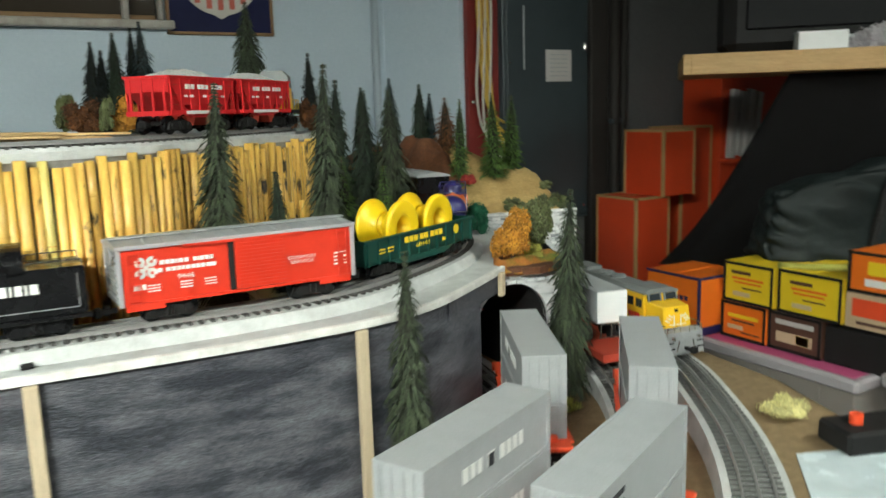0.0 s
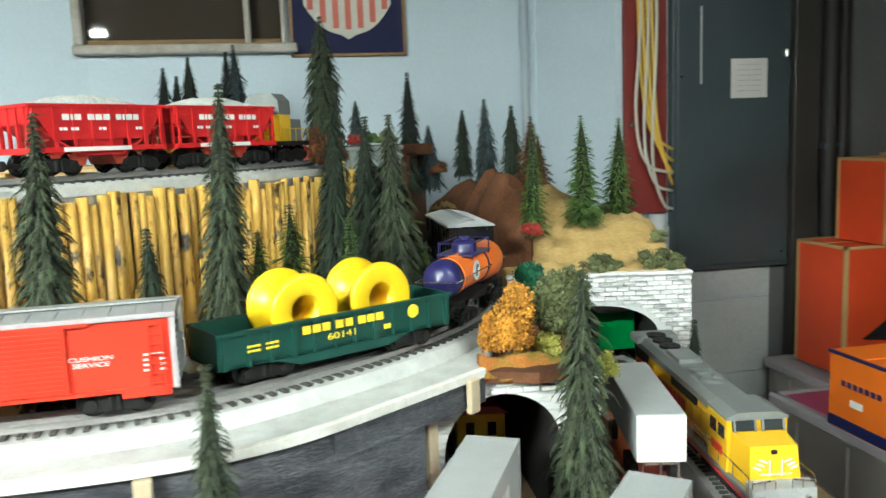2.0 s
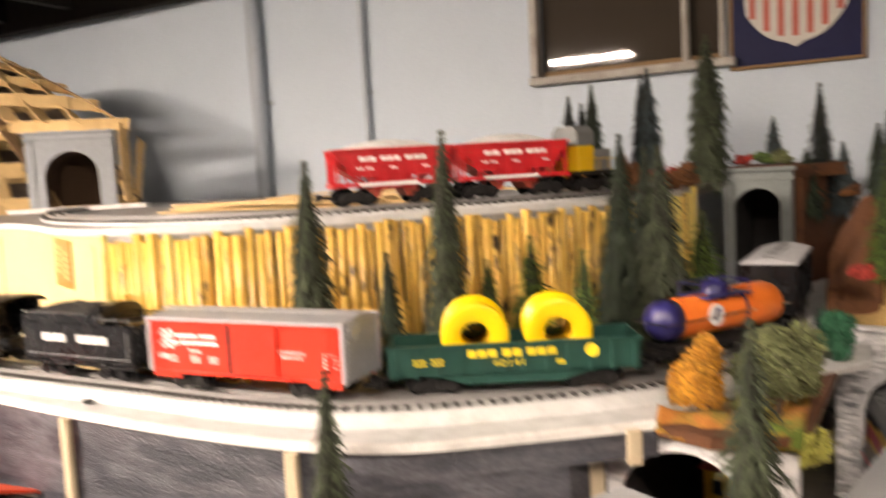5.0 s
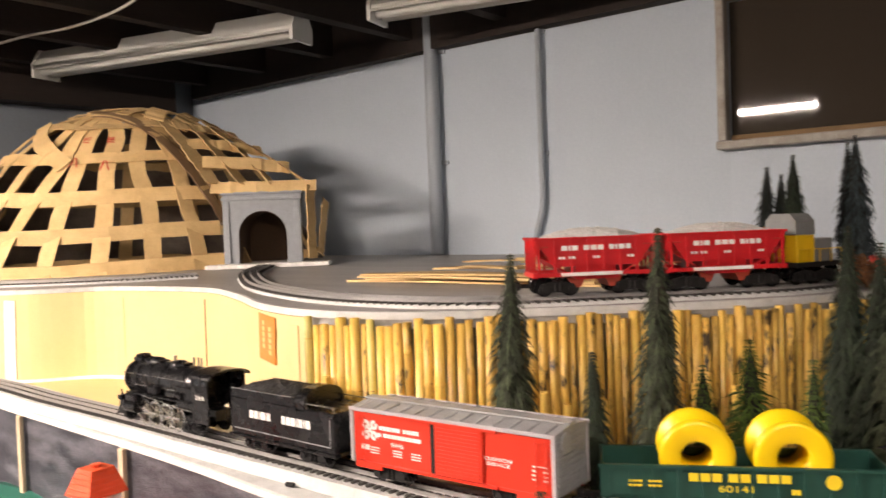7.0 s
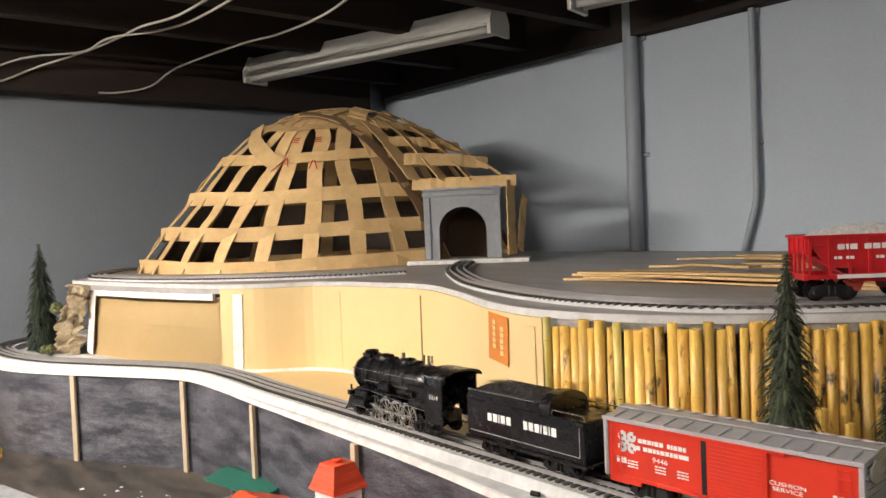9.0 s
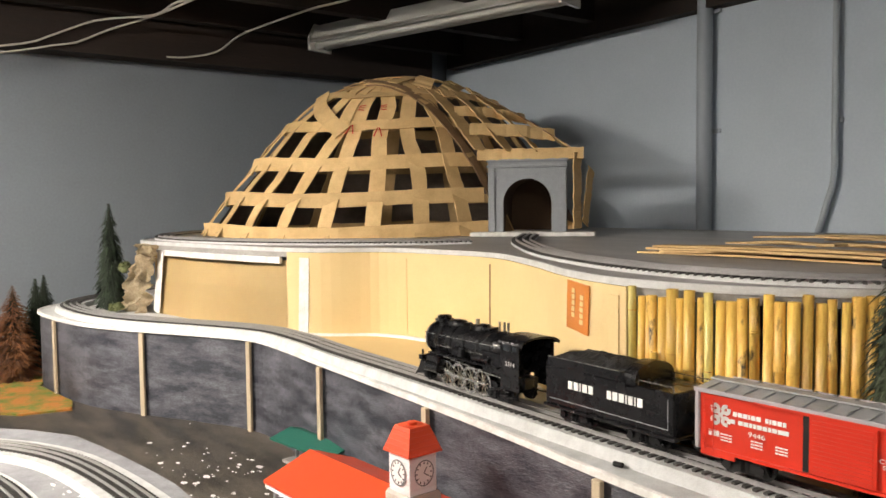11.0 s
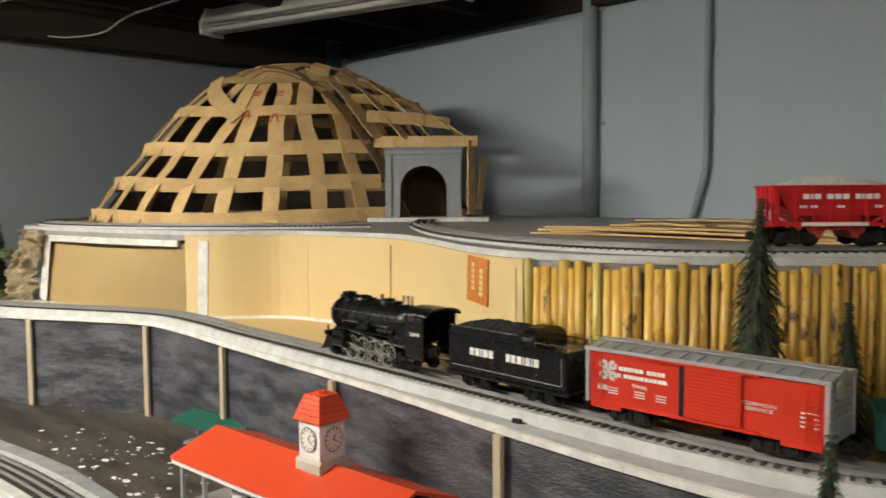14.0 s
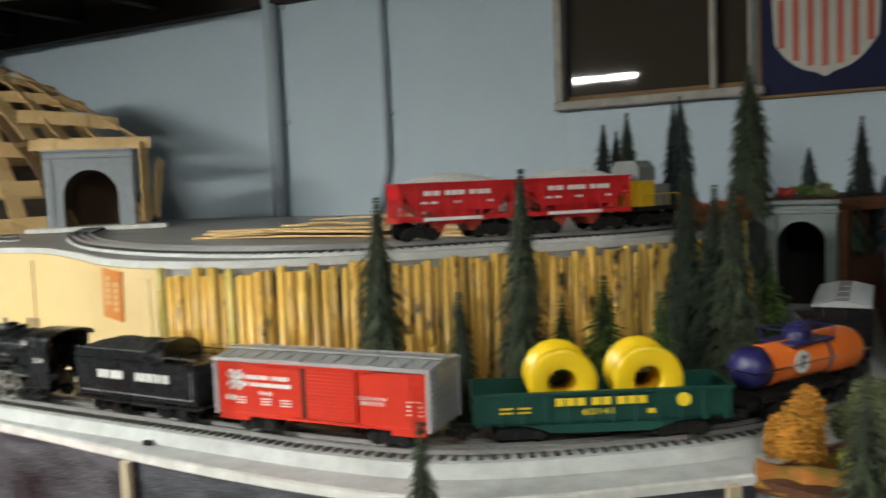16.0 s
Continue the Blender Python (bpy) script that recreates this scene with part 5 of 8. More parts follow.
        for x in (-0.036, 0.004):
            b = B()
            rod(b, (x, s * 0.010, zc + R - 0.002), (x + 0.003, s * 0.0255, zc - 0.004), 0.0009, 5)
            part("sand_pipe", b, BLACK, t)
    b = B()
    prof = [(-0.033, 0.0795)] + [(-math.cos(a) * 0.033, 0.0805 + 0.0095 * math.sin(a)) for a in np.linspace(0, math.pi, 13)] + [(0.033, 0.0795)] + [(math.cos(a) * 0.031, 0.0790 + 0.0085 * math.sin(a)) for a in np.linspace(0, math.pi, 13)]
    end_profile(b, prof, 0.070, 0.116)
    part("cab_roof", fix(b), BLACK, t)
    words("cab_number", "2314", 0.0078, on_side(0.091, 0.0545, -0.0303), LETTERWHITE, t, 1.2, "white number 2314")
    # frame, cylinders, pilot
    b = B()
    box(b, (-0.005, 0, 0.028), (0.205, 0.022, 0.014))
    box(b, (-0.018, 0, 0.020), (0.116, 0.026, 0.030))
    box(b, (-0.085, 0, 0.040), (0.030, 0.030, 0.012))
    part("frame", b, BLACK, t)
    for s in (-1, 1):
        b = B()
        rod(b, (-0.100, s * 0.0265, 0.024), (-0.066, s * 0.0265, 0.024), 0.0085, 18)
        box(b, (-0.083, s * 0.024, 0.036), (0.030, 0.012, 0.012), bevel=0.002)
        part("cylinder", b, BLACK, t)
        b = B()
        box(b, (-0.0175, s * 0.0235, 0.018), (0.104, 0.0014, 0.0032))
        box(b, (-0.044, s * 0.0255, 0.021), (0.050, 0.0014, 0.0028), rot=Matrix.Rotation(radians(6), 3, "Y"))
        rod(b, (-0.066, s * 0.0265, 0.024), (-0.044, s * 0.0265, 0.024), 0.0012, 8)
        part("side_rod", b, CHROME, t, "bright side rods")
        for i, x in enumerate((-0.058, -0.031, -0.004, 0.023)):
            driver_wheel(t, x, s, 0.0175)
    b = B()
    side_profile(b, [(-0.122, 0.030), (-0.112, 0.034), (-0.108, 0.010), (-0.134, 0.006), (-0.132, 0.010)], -0.022, 0.022)
    for i in range(9):
        y = -0.021 + i * 0.00525
        rod(b, (-0.118, y * 0.8, 0.027), (-0.138, y, 0.005), 0.0012, 5)
    box(b, (-0.116, 0, 0.033), (0.010, 0.056, 0.007), bevel=0.001)
    for s in (-1, 1):
        box(b, (-0.118, s * 0.022, 0.039), (0.002, 0.002, 0.010))
    part("pilot", fix(b), BLACK, t)
    truck(t, -0.103, BLACK, 0.001, "pilot_truck")
    truck(t, 0.060, BLACK, 0.030, "trailing_truck")
    return t


def diesel(m, label, L=0.44):
    """Nose at -x."""
    t = thing("diesel_locomotive", m, label, "locomotive", "low trains")
    W, h = 0.064, L / 2
    b = B()
    box(b, (0.0, 0, 0.0255), (L - 0.01, W, 0.006), bevel=0.001)
    part("walkway", b, GREYROOF, t)
    b = B()
    box(b, (0.0, 0, 0.0212), (L - 0.02, W + 0.001, 0.0024))
    part("side_stripe", b, DEEPRED, t)
    # long hood
    b = B()
    box(b, (0.055, 0, 0.050), (L - 0.135, 0.044, 0.044))
    hood = part("hood", b, YELLOW, t)
    for i in range(12):
        for s in (-1, 1):
            b = B()
            box(b, (-0.07 + i * 0.024, s * 0.0223, 0.048), (0.018, 0.001, 0.032), bevel=0.0003)
            part("hood_door", b, YELLOW, hood)
    b = B()
    end_profile(b, [(-0.023, 0.070), (0.023, 0.070), (0.023, 0.078), (0.017, 0.086), (-0.017, 0.086), (-0.023, 0.078)], -h + 0.105, h - 0.012)
    part("hood_roof", fix(b), GREYROOF, t)
    for x in (-0.03, 0.005, 0.12, 0.15, 0.18):
        b = B()
        rod(b, (x, 0, 0.085), (x, 0, 0.0895), 0.0135, 20)
        for k in range(4):
            box(b, (x, 0, 0.0897), (0.025, 0.001, 0.0008), rot=Matrix.Rotation(k * math.pi / 4, 3, "Z"))
        part("roof_fan", b, MATTBLACK if x > 0.1 else GREYROOF, t)
    b = B()
    box(b, (0.065, 0, 0.089), (0.05, 0.030, 0.006), bevel=0.001)
    part("dynamic_brake", b, GREYROOF, t)
    b = B()
    box(b, (h - 0.02, 0, 0.083), (0.03, 0.060, 0.012), bevel=0.002)
    part("radiator", b, GREYROOF, t)
    for s in (-1, 1):
        for c, d in (((0.0, s * 0.0228, 0.066), (0.09, 0.0012, 0.010)), ((0.17, s * 0.0228, 0.062), (0.06, 0.0012, 0.016))):
            b = B()
            box(b, c, d)
            part("grille", b, MATTBLACK, t)
    # cab and nose
    b = B()
    box(b, (-h + 0.086, 0, 0.056), (0.050, 0.062, 0.056))
    part("cab", b, YELLOW, t)
    b = B()
    end_profile(b, [(-0.0315, 0.0825), (0.0315, 0.0825), (0.0315, 0.0850), (0.020, 0.0900), (-0.020, 0.0900), (-0.0315, 0.0850)], -h + 0.0595, -h + 0.113)
    part("cab_roof", fix(b), GREYROOF, t)
    b = B()
    a = [(-h + 0.060, 0.0285), (-h + 0.060, -0.0285), (-h + 0.018, -0.0250), (-h + 0.018, 0.0250)]
    lo = [b.verts.new((x, y, 0.029)) for x, y in a]
    hi = [b.verts.new((x + (0.006 if i > 1 else 0), y * 0.93, 0.0690 if i > 1 else 0.0715)) for i, (x, y) in enumerate(a)]
    b.faces.new(lo)
    b.faces.new(hi[::-1])
    for i in range(4):
        b.faces.new((lo[i], lo[(i + 1) % 4], hi[(i + 1) % 4], hi[i]))
    nose = part("nose", fix(b), YELLOW, t)
    b = B()
    box(b, (-h + 0.0222, 0, 0.0635), (0.003, 0.0060, 0.0045), bevel=0.001)
    part("headlight", b, MATTBLACK, nose)
    b = B()
    for s in (-1, 1):
        for k in range(3):
            box(b, (-h + 0.0188, s * (0.012 + k * 0.003), 0.056 - 0.0035 * k), (0.0012, 0.008, 0.0016), rot=Matrix.Rotation(radians(s * 22), 3, "X"))
        box(b, (-h + 0.0185, s * 0.006, 0.049), (0.0012, 0.0012, 0.016))
    box(b, (-h + 0.0180, 0, 0.043), (0.0012, 0.030, 0.001))
    part("nose_emblem", b, LETTERWHITE, nose, "white wing-shaped nose emblem")
    for s in (-1, 1):
        b = B()
        box(b, (-h + 0.0575, s * 0.0150, 0.0775), (0.003, 0.0235, 0.0105), rot=Matrix.Rotation(radians(14), 3, "Y"), bevel=0.0008)
        part("windscreen", b, CABGLASS, t, "dark cab windscreen")
        b = B()
        for y in (0.004, 0.025):
            box(b, (-h + 0.0568, s * y, 0.0775), (0.0032, 0.0020, 0.0115), rot=Matrix.Rotation(radians(14), 3, "Y"))
        part("window_post", b, GREYROOF, t)
        b = B()
        for x in (-h + 0.073, -h + 0.095):
            box(b, (x, s * 0.0315, 0.068), (0.014, 0.0016, 0.013))
        part("side_window", b, CABGLASS, t)
        bars("numbering", pose(-h + 0.085, s * 0.0318, 0.047, 90, 0, 0 if s < 0 else 180), DEEPRED, t, [0.006] * 4, 0.009, 0.0015)
        bars("lettering", pose(0.09, s * 0.0236, 0.048, 90, 0, 0 if s < 0 else 180), DEEPRED, t, [0.012] * 5 + [-0.012] + [0.012] * 7, 0.016, 0.003)
    # pilot, handrails
    b = B()
    side_profile(b, [(-h, 0.036), (-h + 0.014, 0.040), (-h + 0.014, 0.004), (-h - 0.004, 0.003), (-h - 0.002, 0.018)], -0.031, 0.031)
    part("pilot_plate", fix(b), SILVER, t, "silver-grey snow-plough pilot")
    for s in (-1, 1):
        for z, w in ((0.0125, 0.016), (0.021, 0.012)):
            b = B()
            box(b, (-h + 0.004, s * 0.026, z), (w, 0.012, 0.002))
            part("step", b, MATTBLACK, t)
    b = B()
    for s in (-1, 1):
        xs = np.linspace(-h + 0.006, h - 0.008, 12)
        for x in xs:
            rod(b, (x, s * 0.0315, 0.027), (x, s * 0.0315, 0.046), 0.0006, 5)
        rod(b, (xs[0], s * 0.0315, 0.046), (xs[-1], s * 0.0315, 0.046), 0.0007, 5)
        for y in (0.008, 0.018, 0.030):
            rod(b, (-h + 0.001, s * y, 0.027), (-h + 0.001, s * y, 0.045), 0.0007, 5)
        rod(b, (-h + 0.001, s * 0.008, 0.045), (-h + 0.001, s * 0.030, 0.042), 0.0007, 5)
        rod(b, (-h - 0.003, s * 0.012, 0.024), (-h - 0.003, s * 0.016, 0.008), 0.0011, 6)
        rod(b, (-h - 0.0025, s * 0.022, 0.026), (-h - 0.0025, s * 0.0221, 0.030), 0.003, 10)
    part("handrail", b, CHROME, t, "thin white handrails")
    b = B()
    end_profile(b, [(-0.026, 0.008), (0.026, 0.008), (0.029, 0.020), (-0.029, 0.020)], -0.05, 0.05)
    part("fuel_tank", fix(b), MATTBLACK, t)
    for s in (-1, 1):
        truck(t, s * (h - 0.085), MATTBLACK, 0.034)
        truck(t, s * (h - 0.125), MATTBLACK, 0.030)
        coupler(t, s * h, s)
    return t


def container(m, label, style):
    t = thing("shipping_container", m, label, "container", "grey double-stacked containers")
    L, W, H = 0.206, 0.048, 0.056
    b = B()
    box(b, (0, 0, H / 2), (L, W, H), bevel=0.0006)
    part("shell", b, GREYBOX, t)
    for s in (-1, 1):
        for x in (-L / 2 + 0.002, L / 2 - 0.002):
            b = B()
            box(b, (x, s * (W / 2 - 0.002), H / 2), (0.0058, 0.0058, H + 0.0006))
            part("corner_post", b, GREYBOX, t)
        for z in (0.0015, H - 0.0012):
            b = B()
            box(b, (0, s * (W / 2 - 0.0008), z), (L - 0.01, 0.0034, 0.003))
            part("side_rail", b, GREYBOX, t)
            b = B()
            box(b, (s * (L / 2 - 0.0008), 0, z), (0.0034, W - 0.01, 0.003))
            part("end_rail", b, GREYBOX, t)
    for s in (-1, 1):
        for y in (-0.016, -0.006, 0.006, 0.016):
            b = B()
            rod(b, (s * (L / 2 + 0.0012), y, 0.002), (s * (L / 2 + 0.0012), y, H - 0.002), 0.0007, 5)
            part("door_bar", b, GREYBOX, t)
    for s in (-1, 1):
        m2 = pose(0, s * (W / 2 + 0.0008), 0.030, 90, 0, 0 if s < 0 else 180)
        if style == 0:
            bars("lettering", m2, LETTERWHITE, t, [0.0085, 0.0075, 0.0075, -0.003, 0.011, -0.003, 0.008, 0.0075, 0.0075, 0.0075], 0.0125, 0.0032)
            bars("lettering", m2 @ pose(-0.0005, -0.0006, 0.0003), LETTERDK, t, [-0.0085, -0.0075, -0.0075, -0.003, 0.009, -0.003, -0.008, -0.0075, -0.0075, -0.0075], 0.0115, 0.0032)
        else:
            for k in range(3):
                bars("lettering", m2 @ pose(-0.06, 0.012 - 0.009 * k, 0), LETTERDK, t, [0.003] * (6 - k), 0.0045, 0.0014)
    return t


def well_car(m, label, tail=0.0):
    t = thing("well_car", m, label, "train car", "low trains")
    L, W, h = 0.262, 0.060, 0.131
    for s in (-1, 1):
        b = B()
        side_profile(b, [(-0.107, 0.008), (0.107, 0.008), (0.113, 0.028), (-0.113, 0.028)], s * 0.0275 - 0.0015, s * 0.0275 + 0.0015)
        box(b, (0, s * 0.029, 0.0275), (0.228, 0.004, 0.0025))
        for i in range(9):
            box(b, (-0.10 + 0.025 * i, s * 0.0292, 0.018), (0.0025, 0.002, 0.019))
        o = part("side_sill", fix(b), ORANGERED, t)
        bars("lettering", pose(0.03, s * 0.0308, 0.018, 90, 0, 0 if s < 0 else 180), LETTERWHITE, o, [0.004] * 8, 0.006, 0.0015)
    b = B()
    box(b, (0, 0, 0.0095), (0.214, 0.054, 0.003))
    part("well_floor", b, ORANGERED, t)
    for s in (-1, 1):
        b = B()
        box(b, (s * 0.121, 0, 0.027), (0.026, 0.054, 0.006), bevel=0.0015)
        box(b, (s * 0.109, 0, 0.020), (0.004, 0.056, 0.016))
        box(b, (s * 0.115, 0.0, 0.033), (0.012, 0.024, 0.006), bevel=0.001)
        if tail and s < 0:
            box(b, (-0.134 - tail / 2, 0, 0.026), (tail, 0.056, 0.006), bevel=0.0015)
            box(b, (-0.134 - tail, 0, 0.022), (0.004, 0.058, 0.012))
        part("end_platform", b, ORANGERED, t)
        truck(t, s * 0.121 - (tail * 0.5 if s < 0 else 0), span=0.030)
        coupler(t, s * h - (tail if s < 0 else 0), s)
    return t


def stack(p, x, y, style, label, tail=0.0):
    m = at_track(p, x, y)
    well_car(m, "bright orange-red container well car on the low track", tail)
    container(m @ pose(0, 0, 0.0115), "grey shipping container, lower one of a stack", style)
    container(m @ pose(0, 0, 0.0690), label, style)


boxcar(pose(0.126, -0.0500, Z_MID + RT, 0, 0, 1.8))
tender(pose(-0.118, -0.051, Z_MID + RT, 0, 0, -1.6))
steam_locomotive(pose(-0.372, -0.046, Z_MID + RT, 0, 0, -0.8))
G = pose(0.372, 0.0345, Z_MID + RT, 0, 0, 26.5)
gondola(G)
reel(G @ pose(-0.036, 0, 0.0232), "yellow plastic cable reel standing in a green gondola")
reel(G @ pose(0.044, 0, 0.0232), "yellow plastic cable reel standing in a green gondola")
tank_car(pose(0.541, 0.192, Z_MID + RT, 0, 0, 58), 0.184, "orange toy tank car with one navy blue end")
black_car(pose(0.585, 0.418, Z_MID + RT, 0, 0, 88))
hopper(at_track(P_UP, 0.146, 0.203), "red ore hopper car heaped with white gravel")
hopper(at_track(P_UP, 0.258, 0.307), "red ore hopper car behind another, heaped white")
stack(P_A, 0.459, -0.117, 0, "grey shipping container with letter bars, top of a stack", 0.045)
stack(P_A, 0.243, -0.317, 0, "grey shipping container with letter bars, top of a stack")
stack(P_B, 0.551, -0.220, 1, "grey shipping container with dark print, top of a stack", 0.045)
stack(P_B, 0.324, -0.421, 1, "grey shipping container with dark print, top of a stack")
diesel(pose(0.813, 0.138, Z_LOW + RT + 0.025, 0, 0, 80.7), "yellow and grey toy diesel locomotive leaving the tunnel", 0.42)
diesel(pose(0.711, 0.395, Z_LOW + RT + 0.02, 0, 0, 279), "yellow and grey toy diesel locomotive inside the tunnel", 0.37)


def trailer_car():
    m = pose(0.7045, 0.0825, Z_LOW + 2 * RT, 0, 0, -104)
    t = thing("flat_car", m, "oxide-red toy flat car carrying a road trailer", "train car", "low trains")
    b = B()
    box(b, (0, 0, 0.022), (0.28, 0.062, 0.006), bevel=0.001)
    part("deck", b, BROWNRED, t)
    b = B()
    for s in (-1, 1):
        box(b, (0, s * 0.030, 0.019), (0.282, 0.003, 0.010))
        box(b, (s * 0.14, 0, 0.019), (0.004, 0.062, 0.012))
    part("sill", b, BROWNRED, t)
    for s in (-1, 1):
        truck(t, s * 0.098)
        coupler(t, s * 0.14, s)
    v = thing("road_trailer", m @ pose(0.018, 0, 0.025), "white-ended grey toy road trailer on a flat car", "trailer", "low trains")
    b = B()
    box(b, (0, 0, 0.060), (0.180, 0.048, 0.047), bevel=0.001)
    part("van_body", b, GREYBOX, v)
    b = B()
    box(b, (0.0905, 0, 0.0597), (0.002, 0.0475, 0.046), bevel=0.0005)
    part("van_end", b, WHITE, v, "plain white trailer end")
    b = B()
    box(b, (0, 0, 0.0345), (0.176, 0.030, 0.004))
    for y in (-0.017, 0.0, 0.017):
        rod(b, (0.0885, y, 0.034), (0.0885, y, 0.014), 0.0014, 6)
    rod(b, (0.0885, -0.020, 0.014), (0.0885, 0.020, 0.014), 0.0014, 6)
    part("underframe", b, CHROME, v)
    for x in (0.05, 0.026, -0.066):
        for s in (-1, 1):
            b = B()
            rod(b, (x, s * 0.016, 0.0115), (x, s * 0.023, 0.0115), 0.0115, 18)
            part("tyre", b, MATTBLACK, v)


trailer_car()


# ---- cardboard and bamboo below the upper deck ----
def along_up(x, out=0.0):
    i = up_index(x)
    d = tangents(UP_P)[i]
    return UP_P[i], np.array([d[1], -d[0], 0]), math.degrees(math.atan2(d[1], d[0]))


def on_panel(name, x, w, z0, z1, mat, label, category, lean=0.0):
    p, n, a = along_up(x)
    b = B()
    box(b, (0, 0, (z1 - z0) / 2), (w, 0.0012, z1 - z0))
    ob = part(name, b, mat)
    ob.matrix_world = pose(p[0], p[1], z0, 0, lean, a) @ pose(0, -0.0068, 0)
    return tagged(ob, label, category)


tape = on_panel("parcel_tape", -0.248, 0.062, 1.368, 1.432, TAPE, "orange-brown parcel tape stuck on the cardboard", "tape", 3)
bars("print", pose(-0.012, -0.0009, 0.036, 90, 0, 0) @ pose(0, 0, 0, 0, 0, 90), CARD, tape, [0.006] * 5, 0.008, 0.002)
bars("print", pose(0.012, -0.0009, 0.030, 90, 0, 0) @ pose(0, 0, 0, 0, 0, 90), CARD, tape, [0.006] * 5, 0.009, 0.002)
on_panel("joint_tape", -1.060, 0.024, 1.262, 1.425, WHITEEDGE, "white painted seam on the cardboard", "seam", 2)
on_panel("joint_tape", -1.640, 0.030, 1.262, 1.425, WHITEEDGE, "white painted seam on the cardboard", "seam", 12)
on_panel("cardboard_crease", -0.90, 0.020, 1.262, 1.424, CARD, "raised fold in the tan cardboard sheet", "fold")
on_panel("cardboard_slit", -0.655, 0.003, 1.300, 1.424, CARDDARK, "dark open slit between cardboard sheets", "slit", 1)
on_panel("cardboard_crease", -0.165, 0.018, 1.262, 1.424, CARD, "raised fold in the tan cardboard sheet", "fold")
ia, ib = up_index(-1.66), up_index(-1.10)
bm = B()
sweep(bm, UP_P[ia:ib], [(-0.007, Z_UP - 0.032), (0.001, Z_UP - 0.032), (0.001, Z_UP - 0.0185), (-0.007, Z_UP - 0.0185)])
tagged(part("white_ledge", fix(bm), WHITEEDGE), "white painted sagging strip under the upper deck", "trim", kind="structure")
ia, ib = up_index(-1.08), up_index(-0.60)
bm = B()
prism(bm, [(p[0], p[1] - 0.004) for p in UP_P[ia:ib]] + [(-0.60, 0.010), (-0.80, 0.022), (-0.95, 0.025), (-1.06, 0.022)], Z_MID + 0.0004, Z_MID + 0.0034)
tagged(part("cardboard_apron", fix(bm), CARD), "tan cardboard laid flat at the foot of the sheets", "cardboard")
bm = B()
q = UP_P[ia:ib].copy()
q[:, 1] -= 0.010
sweep(bm, q, [(-0.005, Z_MID + 0.0036), (0.005, Z_MID + 0.0036), (0.003, Z_MID + 0.009), (-0.003, Z_MID + 0.009)])
tagged(part("caulk_line", fix(bm), WHITEEDGE), "white caulk line at the foot of the cardboard", "trim", kind="structure")


def cane_mesh(seed, r, h):
    rnd = random.Random(seed)
    prof, z = [(0.0, 0.0), (r * 0.98, 0.0)], 0.0
    nodes = sorted(rnd.uniform(0.12, 0.9) * h for _ in range(rnd.choice((0, 1, 1, 1, 2))))
    for k in nodes:
        prof += [(r * 0.97, k - 0.004), (r * 1.10, k - 0.0012), (r * 1.0, k), (r * 1.08, k + 0.0014), (r * 0.97, k + 0.004)]
    prof += [(r * 0.96, h), (r * 0.6, h), (r * 0.55, h - 0.004), (0.0, h - 0.004)]
    b = B()
    lathe(b, prof, 10)
    me = bpy.data.meshes.new("bamboo_cane")
    fix(b)
    for f in b.faces:
        c = f.calc_center_median().z
        if any(-0.0014 < c - k < 0.0004 for k in nodes):
            f.material_index = 1
    b.to_mesh(me)
    b.free()
    return me


rnd = random.Random(5)
S_UP = np.concatenate([[0], np.cumsum(np.linalg.norm(np.diff(UP_P, axis=0), axis=1))])
s = S_UP[I_BAM]
s_end = S_UP[up_index(0.432, 110)]
fence = thing("bamboo_fence", pose(0, 0, Z_MID), "retaining fence of upright yellow and brown bamboo canes", "fence")
count = 0
while s < s_end:
    u = (s - S_UP[I_BAM]) / (s_end - S_UP[I_BAM])
    r = rnd.choice((rnd.uniform(0.0044, 0.0056), rnd.uniform(0.0054, 0.0070)))
    x, y = np.interp(s + r, S_UP, UP_P[:, 0]), np.interp(s + r, S_UP, UP_P[:, 1])
    h = Z_UP - Z_MID + rnd.uniform(-0.016, -0.003)
    if u > 0.965:
        h = Z_UP - Z_MID + 0.020
    me = cane_mesh(rnd.random(), r, h)
    c = rnd.random()
    green = max(0, min(1, (u - 0.45) * 2.2))
    me.materials.append(BAMBOO3 if (c < 0.20 + (0.35 if 0.10 < u < 0.66 else 0)) else BAMBOO2 if c < 0.27 + 0.6 * green else BAMBOO)
    me.materials.append(BAMBOO3)
    for p in me.polygons:
        p.use_smooth = True
    o = new("bamboo_cane", me)
    o.parent = fence
    o.matrix_basis = pose(x + 0.006, y - 0.007, 0, rnd.uniform(-0.6, 0.6), rnd.uniform(-0.7, 0.7), rnd.uniform(0, 360))
    if c < 0.22 and count > 2:
        me2 = cane_mesh(rnd.random(), r * 0.9, h * rnd.uniform(0.45, 0.65))
        me2.materials.append(BAMBOO)
        me2.materials.append(CARDDARK)
        o = new("bamboo_cane", me2)
        o.parent = fence
        o.matrix_basis = pose(x + 0.015, y - 0.017, 0, 0, rnd.uniform(-1, 1), 0)
    s += 2 * r * rnd.uniform(0.88, 1.14)
    count += 1

# ---- woven cardboard dome ----
DC = Vector((-1.72, 0.68, Z_UP))
DU, DV = Vector((-0.545, -0.839, 0)), Vector((0.839, -0.545, 0))


